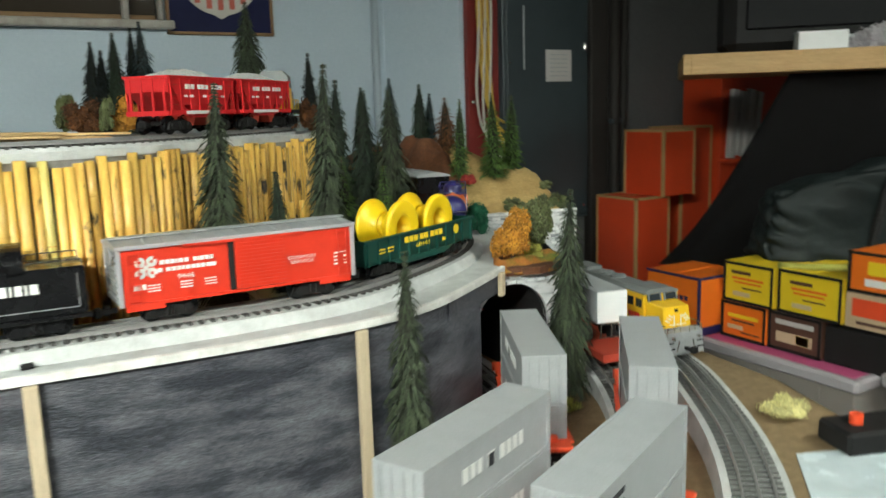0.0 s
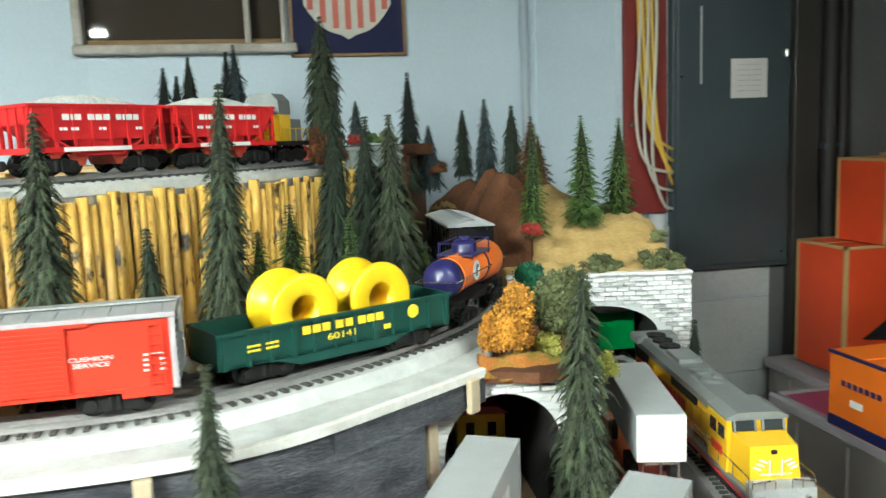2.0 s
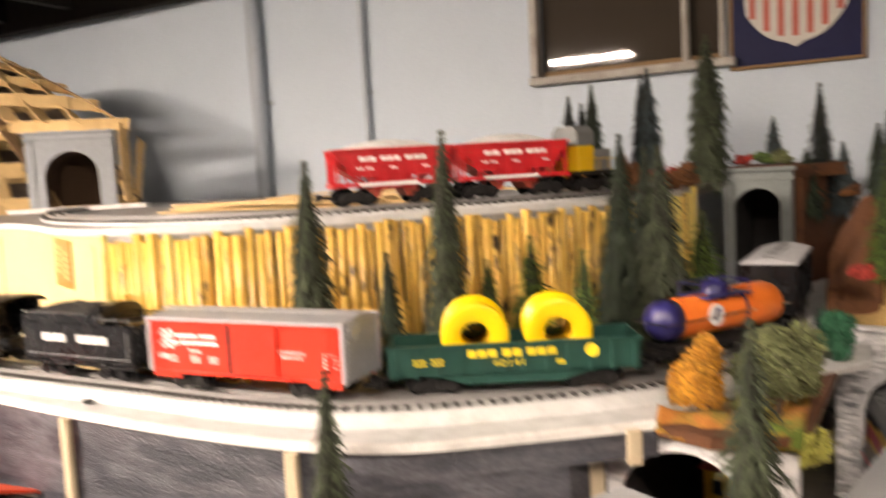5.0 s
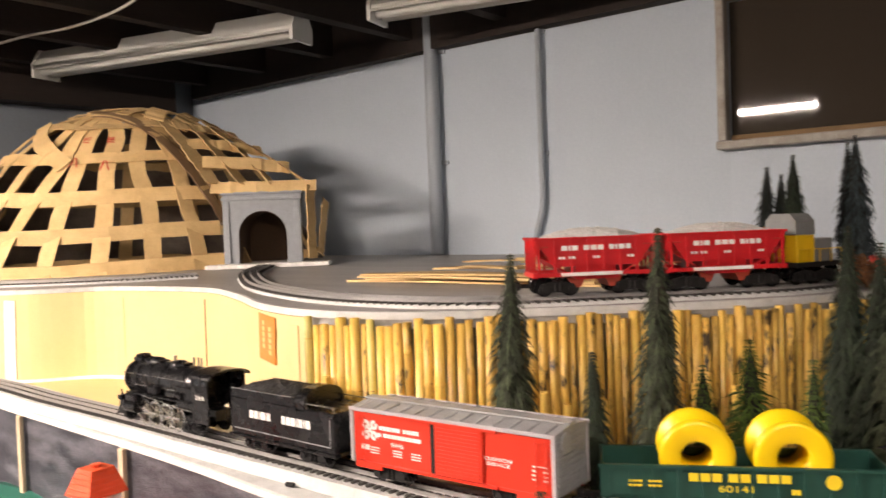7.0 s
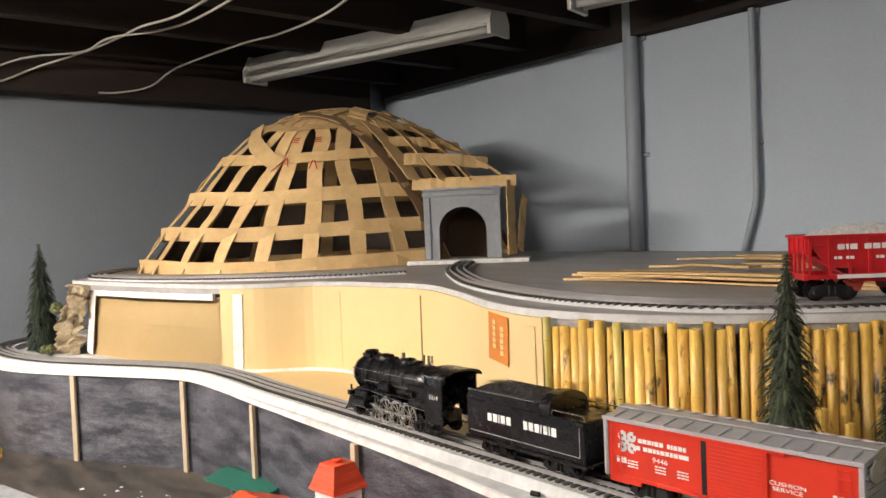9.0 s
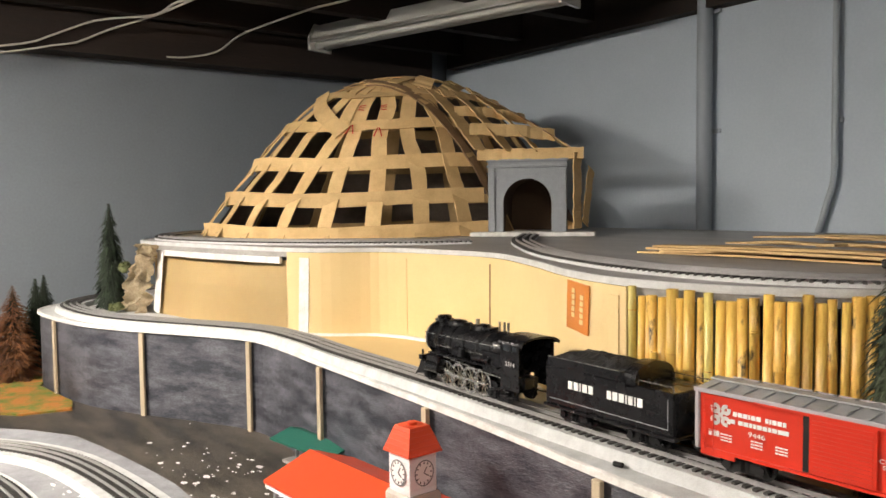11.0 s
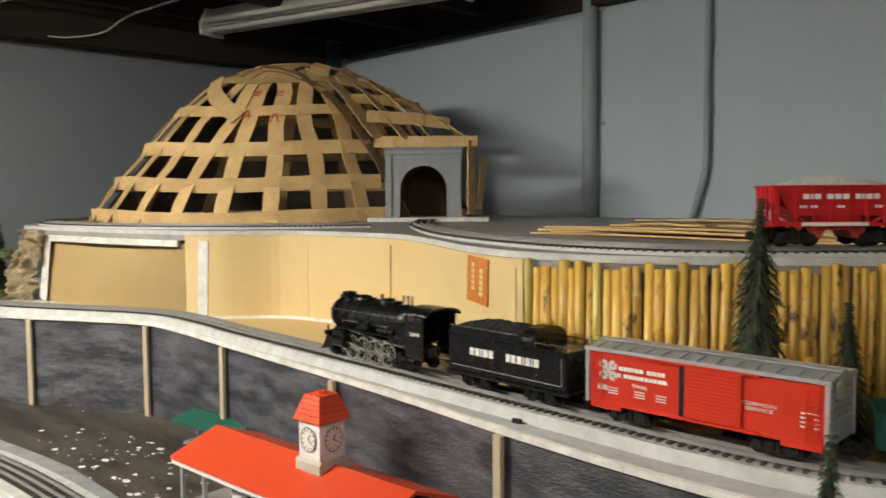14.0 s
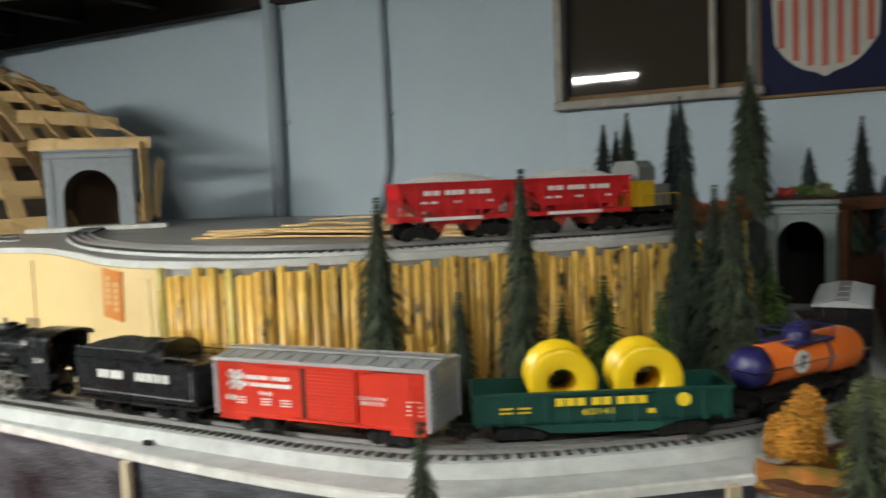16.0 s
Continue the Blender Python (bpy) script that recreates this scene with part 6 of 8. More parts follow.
def dome_point(az, f):
    """A place on the dome: turn in degrees from its far end round the front, height share."""
    prof = [(0.0, 1.0), (0.2, 0.90), (0.4, 0.775), (0.6, 0.655), (0.75, 0.545), (0.88, 0.41), (0.96, 0.27), (1.0, 0.08)]
    r = np.interp(f, [a for a, _ in prof], [b for _, b in prof])
    a = radians(az)
    return DC + Vector((0.025, 0.025, 0)) * f + DU * (0.61 * r * math.cos(a)) + DV * (0.43 * r * math.sin(a)) + Vector((0, 0, 0.485 * f))


def strip(parent, pts, w, lift=0.0, name="strip", label=""):
    """A flat cardboard band lying on the dome along pts."""
    p, length = smooth_path([tuple(v) for v in pts], 22)
    t = tangents(p)
    b = B()
    rows = []
    c0 = DC + Vector((0, 0, 0.08))
    for q, d in zip(p, t):
        q, d = Vector(q), Vector(d)
        n = (q - c0).normalized()
        side = d.cross(n).normalized()
        n = side.cross(d).normalized()
        wob = w * (1 + random.uniform(-0.05, 0.05))
        o = q + n * (lift + random.uniform(-0.002, 0.002))
        rows.append([b.verts.new(o + side * wob / 2), b.verts.new(o - side * wob / 2), b.verts.new(o - side * wob / 2 + n * 0.003), b.verts.new(o + side * wob / 2 + n * 0.003)])
    for a, c in zip(rows, rows[1:]):
        for k in range(4):
            b.faces.new((a[k], a[(k + 1) % 4], c[(k + 1) % 4], c[k]))
    b.faces.new(rows[0])
    b.faces.new(rows[-1][::-1])
    return part(name, fix(b), STRIP, parent, label)


dome = thing("cardboard_dome", pose(0, 0, 0), "unfinished mountain woven from tan cardboard strips on the deck", "model mountain")
RIM = 120
for az in (4, 17, 31, 45, 58, 71, 84, 97, 109):
    top = random.uniform(0.965, 0.995)
    strip(dome, [dome_point(az + random.uniform(-3, 3) * (f > 0.5) + 8 * f * f * (1 if az < 60 else -0.6), f) for f in (0.0, 0.2, 0.4, 0.6, 0.78, 0.9, top)], 0.044, 0.002)
for f, w in ((0.035, 0.040), (0.225, 0.040), (0.43, 0.042), (0.66, 0.040), (0.86, 0.036)):
    strip(dome, [dome_point(az, f + 0.012 * math.sin(az * 0.07)) for az in np.linspace(-6, RIM - 3, 12)], w, 0.006)
# back of the dome
for az in (-14, -36, -60, -86, -112, -140, -166):
    strip(dome, [dome_point(az, f) for f in (0.0, 0.3, 0.55, 0.75, 0.9, 0.97)], 0.044, 0.0)
for f in (0.035, 0.23, 0.45, 0.68, 0.86):
    strip(dome, [dome_point(az, f) for az in np.linspace(-172, -2, 9)], 0.042, 0.003)
# Added sheet behind the back strips, for the dim inside of the dome.
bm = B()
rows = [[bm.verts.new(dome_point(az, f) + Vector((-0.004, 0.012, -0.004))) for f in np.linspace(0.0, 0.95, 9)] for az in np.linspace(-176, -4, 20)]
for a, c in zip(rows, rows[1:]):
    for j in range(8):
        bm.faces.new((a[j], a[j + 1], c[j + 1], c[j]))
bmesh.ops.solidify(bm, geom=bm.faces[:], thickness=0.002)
part("back_shade_sheet", fix(bm), HOLESHADE, dome, "added grey-brown sheet that darkens the dome's openings", smooth=True)
# slanting braces and crown
strip(dome, [dome_point(20, 0.87), dome_point(46, 0.745), dome_point(66, 0.60)], 0.050, 0.012)
for az in (20, 80, 150, 230):
    strip(dome, [dome_point(az, 0.93), dome_point(az + 40, 0.995), dome_point(az + 150, 0.97)], 0.040, 0.008)
# cut rim that overlaps the tunnel side
rim = [dome_point(48, 0.955), dome_point(76, 0.93), dome_point(98, 0.845), dome_point(110, 0.68), dome_point(117, 0.45), dome_point(120, 0.22), dome_point(122, 0.0)]
for k in range(3):
    o = strip(dome, [v + Vector((0.010 * k, -0.004 * k, 0)) for v in rim], 0.030, 0.008 - 0.006 * k, "rim_band", "layered dark cardboard rim")
    o.data.materials[0] = STRIP if k == 1 else CARDDARK
# tunnel side: bands from the crown down to the portal frame
PT = pose(-1.155, 0.745, Z_UP, 0, 0, 41.4)
PW, PH = 0.215, 0.205
tl, tr = PT @ Vector((-PW / 2 - 0.02, 0.0, PH + 0.03)), PT @ Vector((PW / 2 + 0.03, 0.02, PH + 0.012))
for k, u in enumerate((0.0, 0.3, 0.62, 1.0)):
    foot = tl.lerp(tr, u)
    top = dome_point(112 + 75 * u, 0.93 - 0.05 * u)
    mid_ = (top + foot) / 2 + Vector((0.005, -0.005, 0.014))
    strip(dome, [top, mid_, foot], 0.044, 0.0)
for u in (0.22, 0.5, 0.78):
    a = dome_point(114, 0.93).lerp(tl, u) + Vector((0.005, 0, 0.014))
    c = dome_point(188, 0.88).lerp(tr, u) + Vector((0.005, 0, 0.014))
    strip(dome, [a, (a + c) / 2 + Vector((0.005, 0, 0.004)), c], 0.042, 0.004)
for a, c, wd in ((dome_point(128, 0.975), dome_point(104, 0.90), 0.056), (dome_point(165, 0.95), dome_point(116, 0.84), 0.056), (dome_point(150, 0.90), dome_point(176, 0.80), 0.048)):
    strip(dome, [a, (a + c) / 2 + Vector((0.004, -0.004, 0.006)), c], wd, 0.010)
back = [dome_point(175, 0.955), (dome_point(175, 0.955) + tr) / 2 + Vector((0, 0, 0.012)), tr]
o = strip(dome, back, 0.020, 0.006, "rim_band", "layered dark cardboard rim")
o.data.materials[0] = CARDDARK
for a, c, w in ((PT @ Vector((-PW / 2 - 0.03, 0.004, PH + 0.018)), PT @ Vector((PW / 2 + 0.045, 0.004, PH + 0.018)), 0.034), (PT @ Vector((PW / 2 + 0.026, 0.006, 0.02)), PT @ Vector((PW / 2 + 0.026, 0.006, PH + 0.02)), 0.040),
                (PT @ Vector((PW / 2 + 0.045, 0.03, 0.03)), PT @ Vector((PW / 2 + 0.06, 0.10, PH - 0.02)), 0.036)):
    strip(dome, [a, (Vector(a) + Vector(c)) / 2, c], w, 0.0, "portal_band")
# red marks on two strips
for az, f, kind in ((70, 0.75, 0), (69, 0.62, 1), (81, 0.75, 0), (81, 0.60, 1)):
    p = dome_point(az, f)
    n = (p - DC - Vector((0, 0, 0.1))).normalized()
    b = B()
    if kind:
        box(b, (-0.007, 0, 0), (0.0035, 0.034, 0.0008), rot=Matrix.Rotation(radians(-16), 3, "Z"))
        box(b, (0.007, 0, 0), (0.0035, 0.034, 0.0008), rot=Matrix.Rotation(radians(16), 3, "Z"))
    else:
        for dz in (-0.009, 0.002, 0.011):
            box(b, (0, dz, 0), (0.020, 0.0035, 0.0008), rot=Matrix.Rotation(radians(12 * dz / 0.01), 3, "Z"))
    o = part("ink_mark", b, LETTERRED, dome, "red marker pen stroke")
    o.matrix_basis = Matrix.Translation(p + n * 0.014) @ n.to_track_quat("Z", "Y").to_matrix().to_4x4()


def portal(m, w, h, aw, ah, depth, label, ballast=True, stone=PORTAL):
    """A tunnel portal, standing in x and z, facing -y."""
    t = thing("tunnel_portal", m, label, "tunnel portal", "tunnel portals")
    spring = ah - aw / 2
    arch = [(-aw / 2, 0.0), (-aw / 2, spring)] + [(-math.cos(a) * aw / 2, spring + math.sin(a) * aw / 2) for a in np.linspace(0, math.pi, 17)][1:-1] + [(aw / 2, spring), (aw / 2, 0.0)]
    poly = [(-w / 2, 0.0)] + arch + [(w / 2, 0.0), (w / 2, h), (-w / 2, h)]
    b = B()
    side_profile(b, poly, 0, depth)
    part("face", fix(b), stone, t)
    b = B()
    box(b, (0, -0.002, h - 0.014), (w + 0.006, 0.006, 0.008), bevel=0.001)
    box(b, (0, 0.004, h + 0.002), (w + 0.010, depth + 0.006, 0.008), bevel=0.002)
    part("coping", b, stone, t)
    for s in (-1, 1):
        b = B()
        box(b, (s * (w / 2 - 0.010), -0.002, h / 2 - 0.01), (0.018, 0.006, h - 0.02), bevel=0.001)
        part("pilaster", b, stone, t)
    b = B()
    lining = [(x, z) for x, z in arch]
    vs = [[b.verts.new((x, y, z)) for x, z in lining] for y in (depth * 0.5, depth + 0.16)]
    for i in range(len(lining) - 1):
        b.faces.new((vs[0][i], vs[0][i + 1], vs[1][i + 1], vs[1][i]))
    b.faces.new(vs[1])
    part("bore_surface", b, BARK if ballast else DARKHOLE, t, "brown strips lining the bore" if ballast else "bore coloured black for the dark inside the tunnel")
    return t


portal(PT @ pose(0, 0, 0.012), PW, PH - 0.012, 0.132, 0.145, 0.014, "grey moulded tunnel portal set in the cardboard dome")
bm = B()
box(bm, (0, 0, 0), (PW + 0.12, 0.10, 0.011), bevel=0.001)
o = part("portal_base", bm, WHITEEDGE)
o.matrix_world = PT @ pose(0.015, 0.01, 0.0062)
tagged(o, "white painted board under the tunnel portal", "board")
portal(pose(0.516, 0.845, Z_MID, 0, 0, -3), 0.116, 0.206, 0.080, 0.175, 0.02, "green-grey moulded tunnel portal below evergreen trees", False, PORTALGREEN)

# cardboard offcuts on the upper deck
rnd = random.Random(11)
for k in range(27):
    if k < 13:
        x, y, L = -0.165 + rnd.uniform(-0.05, 0.05), 0.400 + 0.020 * (k % 4) + rnd.uniform(-0.012, 0.012), rnd.uniform(0.40, 0.60)
    else:
        x, y, L = rnd.uniform(-0.34, 0.0), rnd.uniform(0.58, 0.92), rnd.uniform(0.16, 0.36)
    bm = B()
    p, _ = smooth_path([(-L / 2, 0, 0), (-L / 6, rnd.uniform(-0.01, 0.01), rnd.uniform(0, 0.004)), (L / 5, rnd.uniform(-0.01, 0.01), rnd.uniform(0, 0.003)), (L / 2, 0, 0)], 10)
    sweep(bm, p, [(-0.018, 0), (0.018, 0), (0.018, 0.0035), (-0.018, 0.0035)])
    o = part("cardboard_offcut", fix(bm), STRIP)
    a = rnd.uniform(-4, 6) if k < 13 else rnd.uniform(-25, 20)
    o.matrix_world = pose(x, y, Z_UP + 0.0005 + 0.0040 * (k // 4 if k < 13 else k % 4), 0, 0, a)
    tagged(o, "loose tan cardboard strip lying on the upper deck", "cardboard", "cardboard offcuts")


# ---- trees and shrubs ----
def spruce(x, y, z, h, r, mat, label, seed, lean=0.0, droop=1.05, full=1.25, name="evergreen_tree", group="model evergreens", category="tree", open_=0.0):
    """A bottle-brush model tree: whorls of drooping fronds round a wire trunk; r is its half width at the foot."""
    rn = random.Random(seed)
    t = thing(name, pose(x, y, z, lean, lean * 0.6, rn.uniform(0, 360)), label, category, group)
    b = B()
    rod(b, (0, 0, 0), (0, 0, h * 0.975), max(0.0018, r * 0.07), 7, 0.0008)
    part("trunk", b, BARK, t)
    verts, faces = [], []

    def leaf(*pts):
        n = len(verts)
        verts.extend(pts)
        faces.append(tuple(range(n, n + len(pts))))

    def tri(a, c, w):
        mid = (a + c) / 2
        leaf(a, mid + w, c, mid - w)
    whorls = int(max(22, h / 0.0036))
    for w in range(whorls):
        f = (w + rn.random() * 0.5) / whorls
        zz = h * (0.05 + 0.93 * f)
        rr = max(0.0048, 1.12 * r * (1 - f ** full) ** 0.80) * (rn.uniform(0.86, 1.10) if not open_ else (0.84 + 0.18 * (w % 3 == 0)) * rn.uniform(0.90, 1.10))
        n = int(10 + 10 * (1 - f))
        turn = rn.uniform(0, 6.28)
        for k in range(n):
            a = turn + 2 * math.pi * (k + rn.uniform(-0.3, 0.3)) / n
            L = rr * rn.uniform(0.55, 1.12)
            if rn.random() < 0.07:
                L *= 1.22
            d = Vector((math.cos(a), math.sin(a), 0))
            sd = Vector((-d.y, d.x, 0))
            dz = -droop * (1 - 0.45 * f ** 3) * L * rn.uniform(0.65, 1.2)
            base = Vector((0, 0, zz + L * 0.25 * droop))
            p0, p1, p2 = base + d * L * 0.42 + Vector((0, 0, dz * 0.22)), base + d * L * 0.76 + Vector((0, 0, dz * 0.52)), base + d * L + Vector((0, 0, dz * 0.92))
            w0, w1 = L * 0.05, max(0.0010, L * rn.uniform(0.060, 0.100))
            i0 = len(verts)
            up = Vector((0, 0, w1 * 0.55))
            verts.extend((p0 - sd * w0, p0 + up * 0.6, p0 + sd * w0, p1 - sd * w1, p1 + up, p1 + sd * w1, p2))
            faces.extend(((i0, i0 + 1, i0 + 4, i0 + 3), (i0 + 1, i0 + 2, i0 + 5, i0 + 4), (i0 + 3, i0 + 4, i0 + 6), (i0 + 4, i0 + 5, i0 + 6)))
            for q in range(5):
                u = 0.35 + 0.55 * (q + rn.random()) / 5
                e = (p0.lerp(p1, u / 0.62) if u < 0.62 else p1.lerp(p2, (u - 0.62) / 0.38))
                for g in (-1, 1):
                    tip = e + sd * g * w1 * rn.uniform(1.5, 2.6) + (p2 - p1).normalized() * w1 * rn.uniform(1.2, 2.6) + Vector((0, 0, rn.uniform(-0.8, 0.5) * w1))
                    tri(e, tip, (p2 - p1).normalized() * w1 * 0.30)
    me = bpy.data.meshes.new("crown")
    me.from_pydata([tuple(v) for v in verts], [], faces)
    me.materials.append(mat)
    c = new("crown", me)
    c.parent = t
    # Uneven dark cone, coloured as the shade between the fronds.
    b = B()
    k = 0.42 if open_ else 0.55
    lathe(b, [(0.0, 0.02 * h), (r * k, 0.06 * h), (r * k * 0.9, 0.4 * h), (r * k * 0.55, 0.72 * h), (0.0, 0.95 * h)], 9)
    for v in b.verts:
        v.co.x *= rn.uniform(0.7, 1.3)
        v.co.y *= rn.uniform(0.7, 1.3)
    part("shade_core", b, CROWNSHADE, t, "dark core for the shade inside the crown")
    return t


def clump(x, y, z, s, mat, label, seed, name="bush", n=260, group="model bushes", stem=0.0, category="bush"):
    """A shrub of many small tufts on an uneven core; s is its half size."""
    rn = random.Random(seed)
    t = thing(name, pose(x, y, z), label, category, group)
    verts, faces = [], []
    lumps = [(Vector((rn.uniform(-0.68, 0.68) * s[0], rn.uniform(-0.68, 0.68) * s[1], stem + s[2] * rn.uniform(0.4, 1.5))), rn.uniform(0.28, 0.56)) for _ in range(11)]
    lumps.append((Vector((0, 0, stem + s[2] * 0.75)), 0.66))
    for _ in range(n * 5):
        c, k = rn.choice(lumps)
        a, e = rn.uniform(0, 2 * math.pi), math.asin(rn.uniform(-0.8, 1))
        d = Vector((math.cos(a) * math.cos(e), math.sin(a) * math.cos(e), math.sin(e)))
        p = c + Vector((d.x * s[0], d.y * s[1], d.z * s[2])) * k * rn.uniform(0.75, 1.05)
        q = Vector((rn.uniform(-1, 1), rn.uniform(-1, 1), rn.uniform(-1, 1))).normalized()
        u = d.cross(q).normalized()
        v = d.cross(u)
        w = min(s) * rn.uniform(0.045, 0.105)
        i0 = len(verts)
        verts += [p + u * w, p + v * w * 0.6, p - u * w, p - v * w * 0.6, p + d * w * 1.3]
        faces += [(i0, i0 + 1, i0 + 4), (i0 + 1, i0 + 2, i0 + 4), (i0 + 2, i0 + 3, i0 + 4), (i0 + 3, i0, i0 + 4)]
    me = bpy.data.meshes.new("foliage")
    me.from_pydata([tuple(v) for v in verts], [], faces)
    me.materials.append(mat)
    o = new("foliage", me)
    o.parent = t
    b = B()
    for c, k in lumps:
        r = bmesh.ops.create_icosphere(b, subdivisions=2, radius=1.0)["verts"]
        for vv in r:
            vv.co = Vector((vv.co.x * s[0], vv.co.y * s[1], vv.co.z * s[2])) * k * 0.8 * rn.uniform(0.85, 1.12) + c
            vv.co.z = max(vv.co.z, 0.0 if not stem else stem * 0.6)
    part("inner_foliage", b, mat, t)
    if stem:
        b = B()
        rod(b, (0, 0, 0), (0.002, 0, stem + s[2] * 0.6), 0.004, 7, 0.002)
        for k in range(4):
            a = k * 1.7
            rod(b, (0.001, 0, stem * 0.7), (math.cos(a) * s[0] * 0.4, math.sin(a) * s[1] * 0.4, stem + s[2] * 0.8), 0.002, 5, 0.001)
        part("trunk", b, BARK, t)
    return t


DG = "dark green shaggy model spruce "
TREES = [
    # x, y, base, top, half width, material, label
    (0.133, 0.030, Z_MID, 1.519, 0.029, SPRUCE2, DG + "before the bamboo fence"),
    (0.280, 0.077, Z_MID, 1.543, 0.028, SPRUCE2, DG + "before the bamboo fence"),
    (0.218, 0.064, Z_MID, 1.411, 0.019, SPRUCE, "small dark green model spruce beside the boxcar"),
    (0.344, 0.168, Z_MID, 1.419, 0.023, LEAFGREEN, "fresh green small model fir before the bamboo"),
    (0.312, 0.118, Z_MID, 1.395, 0.020, LEAFGREEN, "fresh green small model fir before the bamboo"),
    (0.408, 0.165, Z_MID, 1.402, 0.016, LEAFGREEN, "fresh green small model fir behind the gondola"),
    (0.402, 0.325, Z_MID, 1.534, 0.030, SPRUCE, DG + "at the end of the fence"),
    (0.440, 0.300, Z_MID, 1.515, 0.030, SPRUCE, DG + "beside the tank car"),
    (0.475, 0.263, Z_MID, 1.515, 0.034, SPRUCE2, DG + "beside the tank car"),
    (0.500, 0.370, Z_MID, 1.430, 0.026, LEAFGREEN, "green model fir beside the tunnel portal"),
    (0.432, 0.853, Z_UP, 1.720, 0.036, SPRUCE2, "tall grey-green model spruce against the sign"),
    (0.276, -0.150, Z_LOW, 1.337, 0.026, SPRUCE2, "grey-green shaggy model spruce before the dark fascia"),
    (0.598, -0.016, Z_LOW + 0.004, 1.370, 0.029, SPRUCE2, "large grey-green drooping model spruce between the tunnels"),
    (0.614, 0.973, 1.40, 1.623, 0.026, DARKNEEDLE, "near-black narrow model spruce behind the hill"),
    (0.653, 0.962, 1.38, 1.510, 0.026, BLUESPRUCE, "blue-grey model spruce behind the hill"),
    (0.594, 0.90, 1.38, 1.50, 0.028, SPRUCE, "dark green model spruce above the tunnel portal"),
    (0.706, 0.881, 1.40, 1.537, 0.020, SPRUCE, "dark green model spruce behind the hill"),
    (0.722, 0.759, 1.39, 1.552, 0.023, BLUESPRUCE, "blue-grey model spruce behind the hill"),
    (0.743, 0.660, 1.38, 1.535, 0.023, SPRUCE, "dark green model spruce behind the hill"),
    (0.790, 0.700, 1.38, 1.515, 0.018, BLUESPRUCE, "blue-grey model spruce behind the hill"),
    (0.707, 0.440, 1.325, 1.498, 0.017, LEAFGREEN, "bright green narrow model fir on the tan hill"),
    (0.741, 0.545, 1.37, 1.503, 0.024, BROWNNEEDLE, "rusty brown model fir on the hill"),
    (0.768, 0.590, 1.37, 1.480, 0.016, BROWNNEEDLE, "small rusty brown model fir on the hill"),
    (0.790, 0.445, 1.335, 1.509, 0.021, LEAFGREEN, "bright green model fir on the tan hill"),
    (0.868, 0.500, 1.325, 1.505, 0.021, LEAFGREEN, "bright green leaning model fir on the hill"),
    (0.520, 1.130, 1.470, 1.572, 0.020, BLUESPRUCE, "blue-grey small model spruce above the portal"),
    (0.130, 0.965, Z_UP, 1.640, 0.025, DARKNEEDLE, "near-black model spruce behind the hopper cars"),
    (0.152, 0.985, Z_UP, 1.625, 0.024, DARKNEEDLE, "near-black model spruce behind the hopper cars"),
    (0.180, 0.972, Z_UP, 1.661, 0.028, SPRUCE, "dark green model spruce behind the hopper cars"),
    (0.266, 1.120, Z_UP, 1.702, 0.032, BLUESPRUCE, "blue-grey model spruce below the window"),
    (0.243, 1.140, Z_UP, 1.690, 0.026, DARKNEEDLE, "near-black model spruce below the window"),
    (-1.850, -0.172, Z_MID, 1.553, 0.040, SPRUCE, DG + "at the corner of the upper deck"),
    (-2.120, -0.300, Z_LOW, 1.345, 0.042, SPRUCE, DG + "on the grass corner"),
    (-2.060, -0.330, Z_LOW, 1.342, 0.044, SPRUCE, DG + "on the grass corner"),
    (-2.00, -0.40, Z_LOW, 1.33, 0.05, BROWNNEEDLE, "rusty brown model fir on the grass corner"),
    (0.900, 0.315, Z_LOW, 1.215, 0.018, SPRUCE, "small dark green model spruce beside the tunnel mouth"),
]
for k, (x, y, z, top, r, mat, lab) in enumerate(TREES):
    fresh = mat in (LEAFGREEN, BROWNNEEDLE)
    if fresh:
        r *= 1.35
    spruce(x, y, z, top - z, r, mat, lab, 100 + k, lean=(4 if mat is LEAFGREEN and x > 0.88 else random.uniform(-1.5, 1.5)), droop=0.35 if fresh else 0.8 if mat is DARKNEEDLE else 1.0, full=2.8 if "large grey-green" in lab or "tall grey" in lab else 1.7 if fresh else 2.0, open_=0.6 if fresh else 0.0)

# ---- hill, retaining wall and tunnels ----
BW0, BW1 = Vector((0.650, 0.393)), Vector((0.908, 0.337))
BWZ = 1.272


def wall_line(x):
    """How far back the brick wall's face stands."""
    return BW0.y + (BW1.y - BW0.y) * (x - BW0.x) / (BW1.x - BW0.x)


def hill_height(x, y):
    """The tan hill behind the brick wall."""
    g = 0.100 * math.exp(-((x - 0.758) / 0.075) ** 2 - ((y - 0.53) / 0.12) ** 2)
    g += 0.064 * math.exp(-((x - 0.880) / 0.095) ** 2 - ((y - 0.48) / 0.11) ** 2)
    g += 0.085 * math.exp(-((x - 0.69) / 0.07) ** 2 - ((y - 0.70) / 0.20) ** 2)
    g += 0.10 * math.exp(-((x - 0.78) / 0.16) ** 2 - ((y - 0.92) / 0.20) ** 2)
    g *= min(1.0, max(0.0, (0.945 - x) / 0.03)) * 0.8 + 0.2
    g *= min(1.0, 0.22 + 8.0 * max(0.0, y - wall_line(x) - 0.01))
    return BWZ + g + 0.014 * noise.noise(Vector((x * 20, y * 20, 0))) - 0.006 * abs(noise.noise(Vector((x * 16 + y * 10, y * 40, 5)))) + 0.005 * noise.noise(Vector((x * 70, y * 70, 3)))


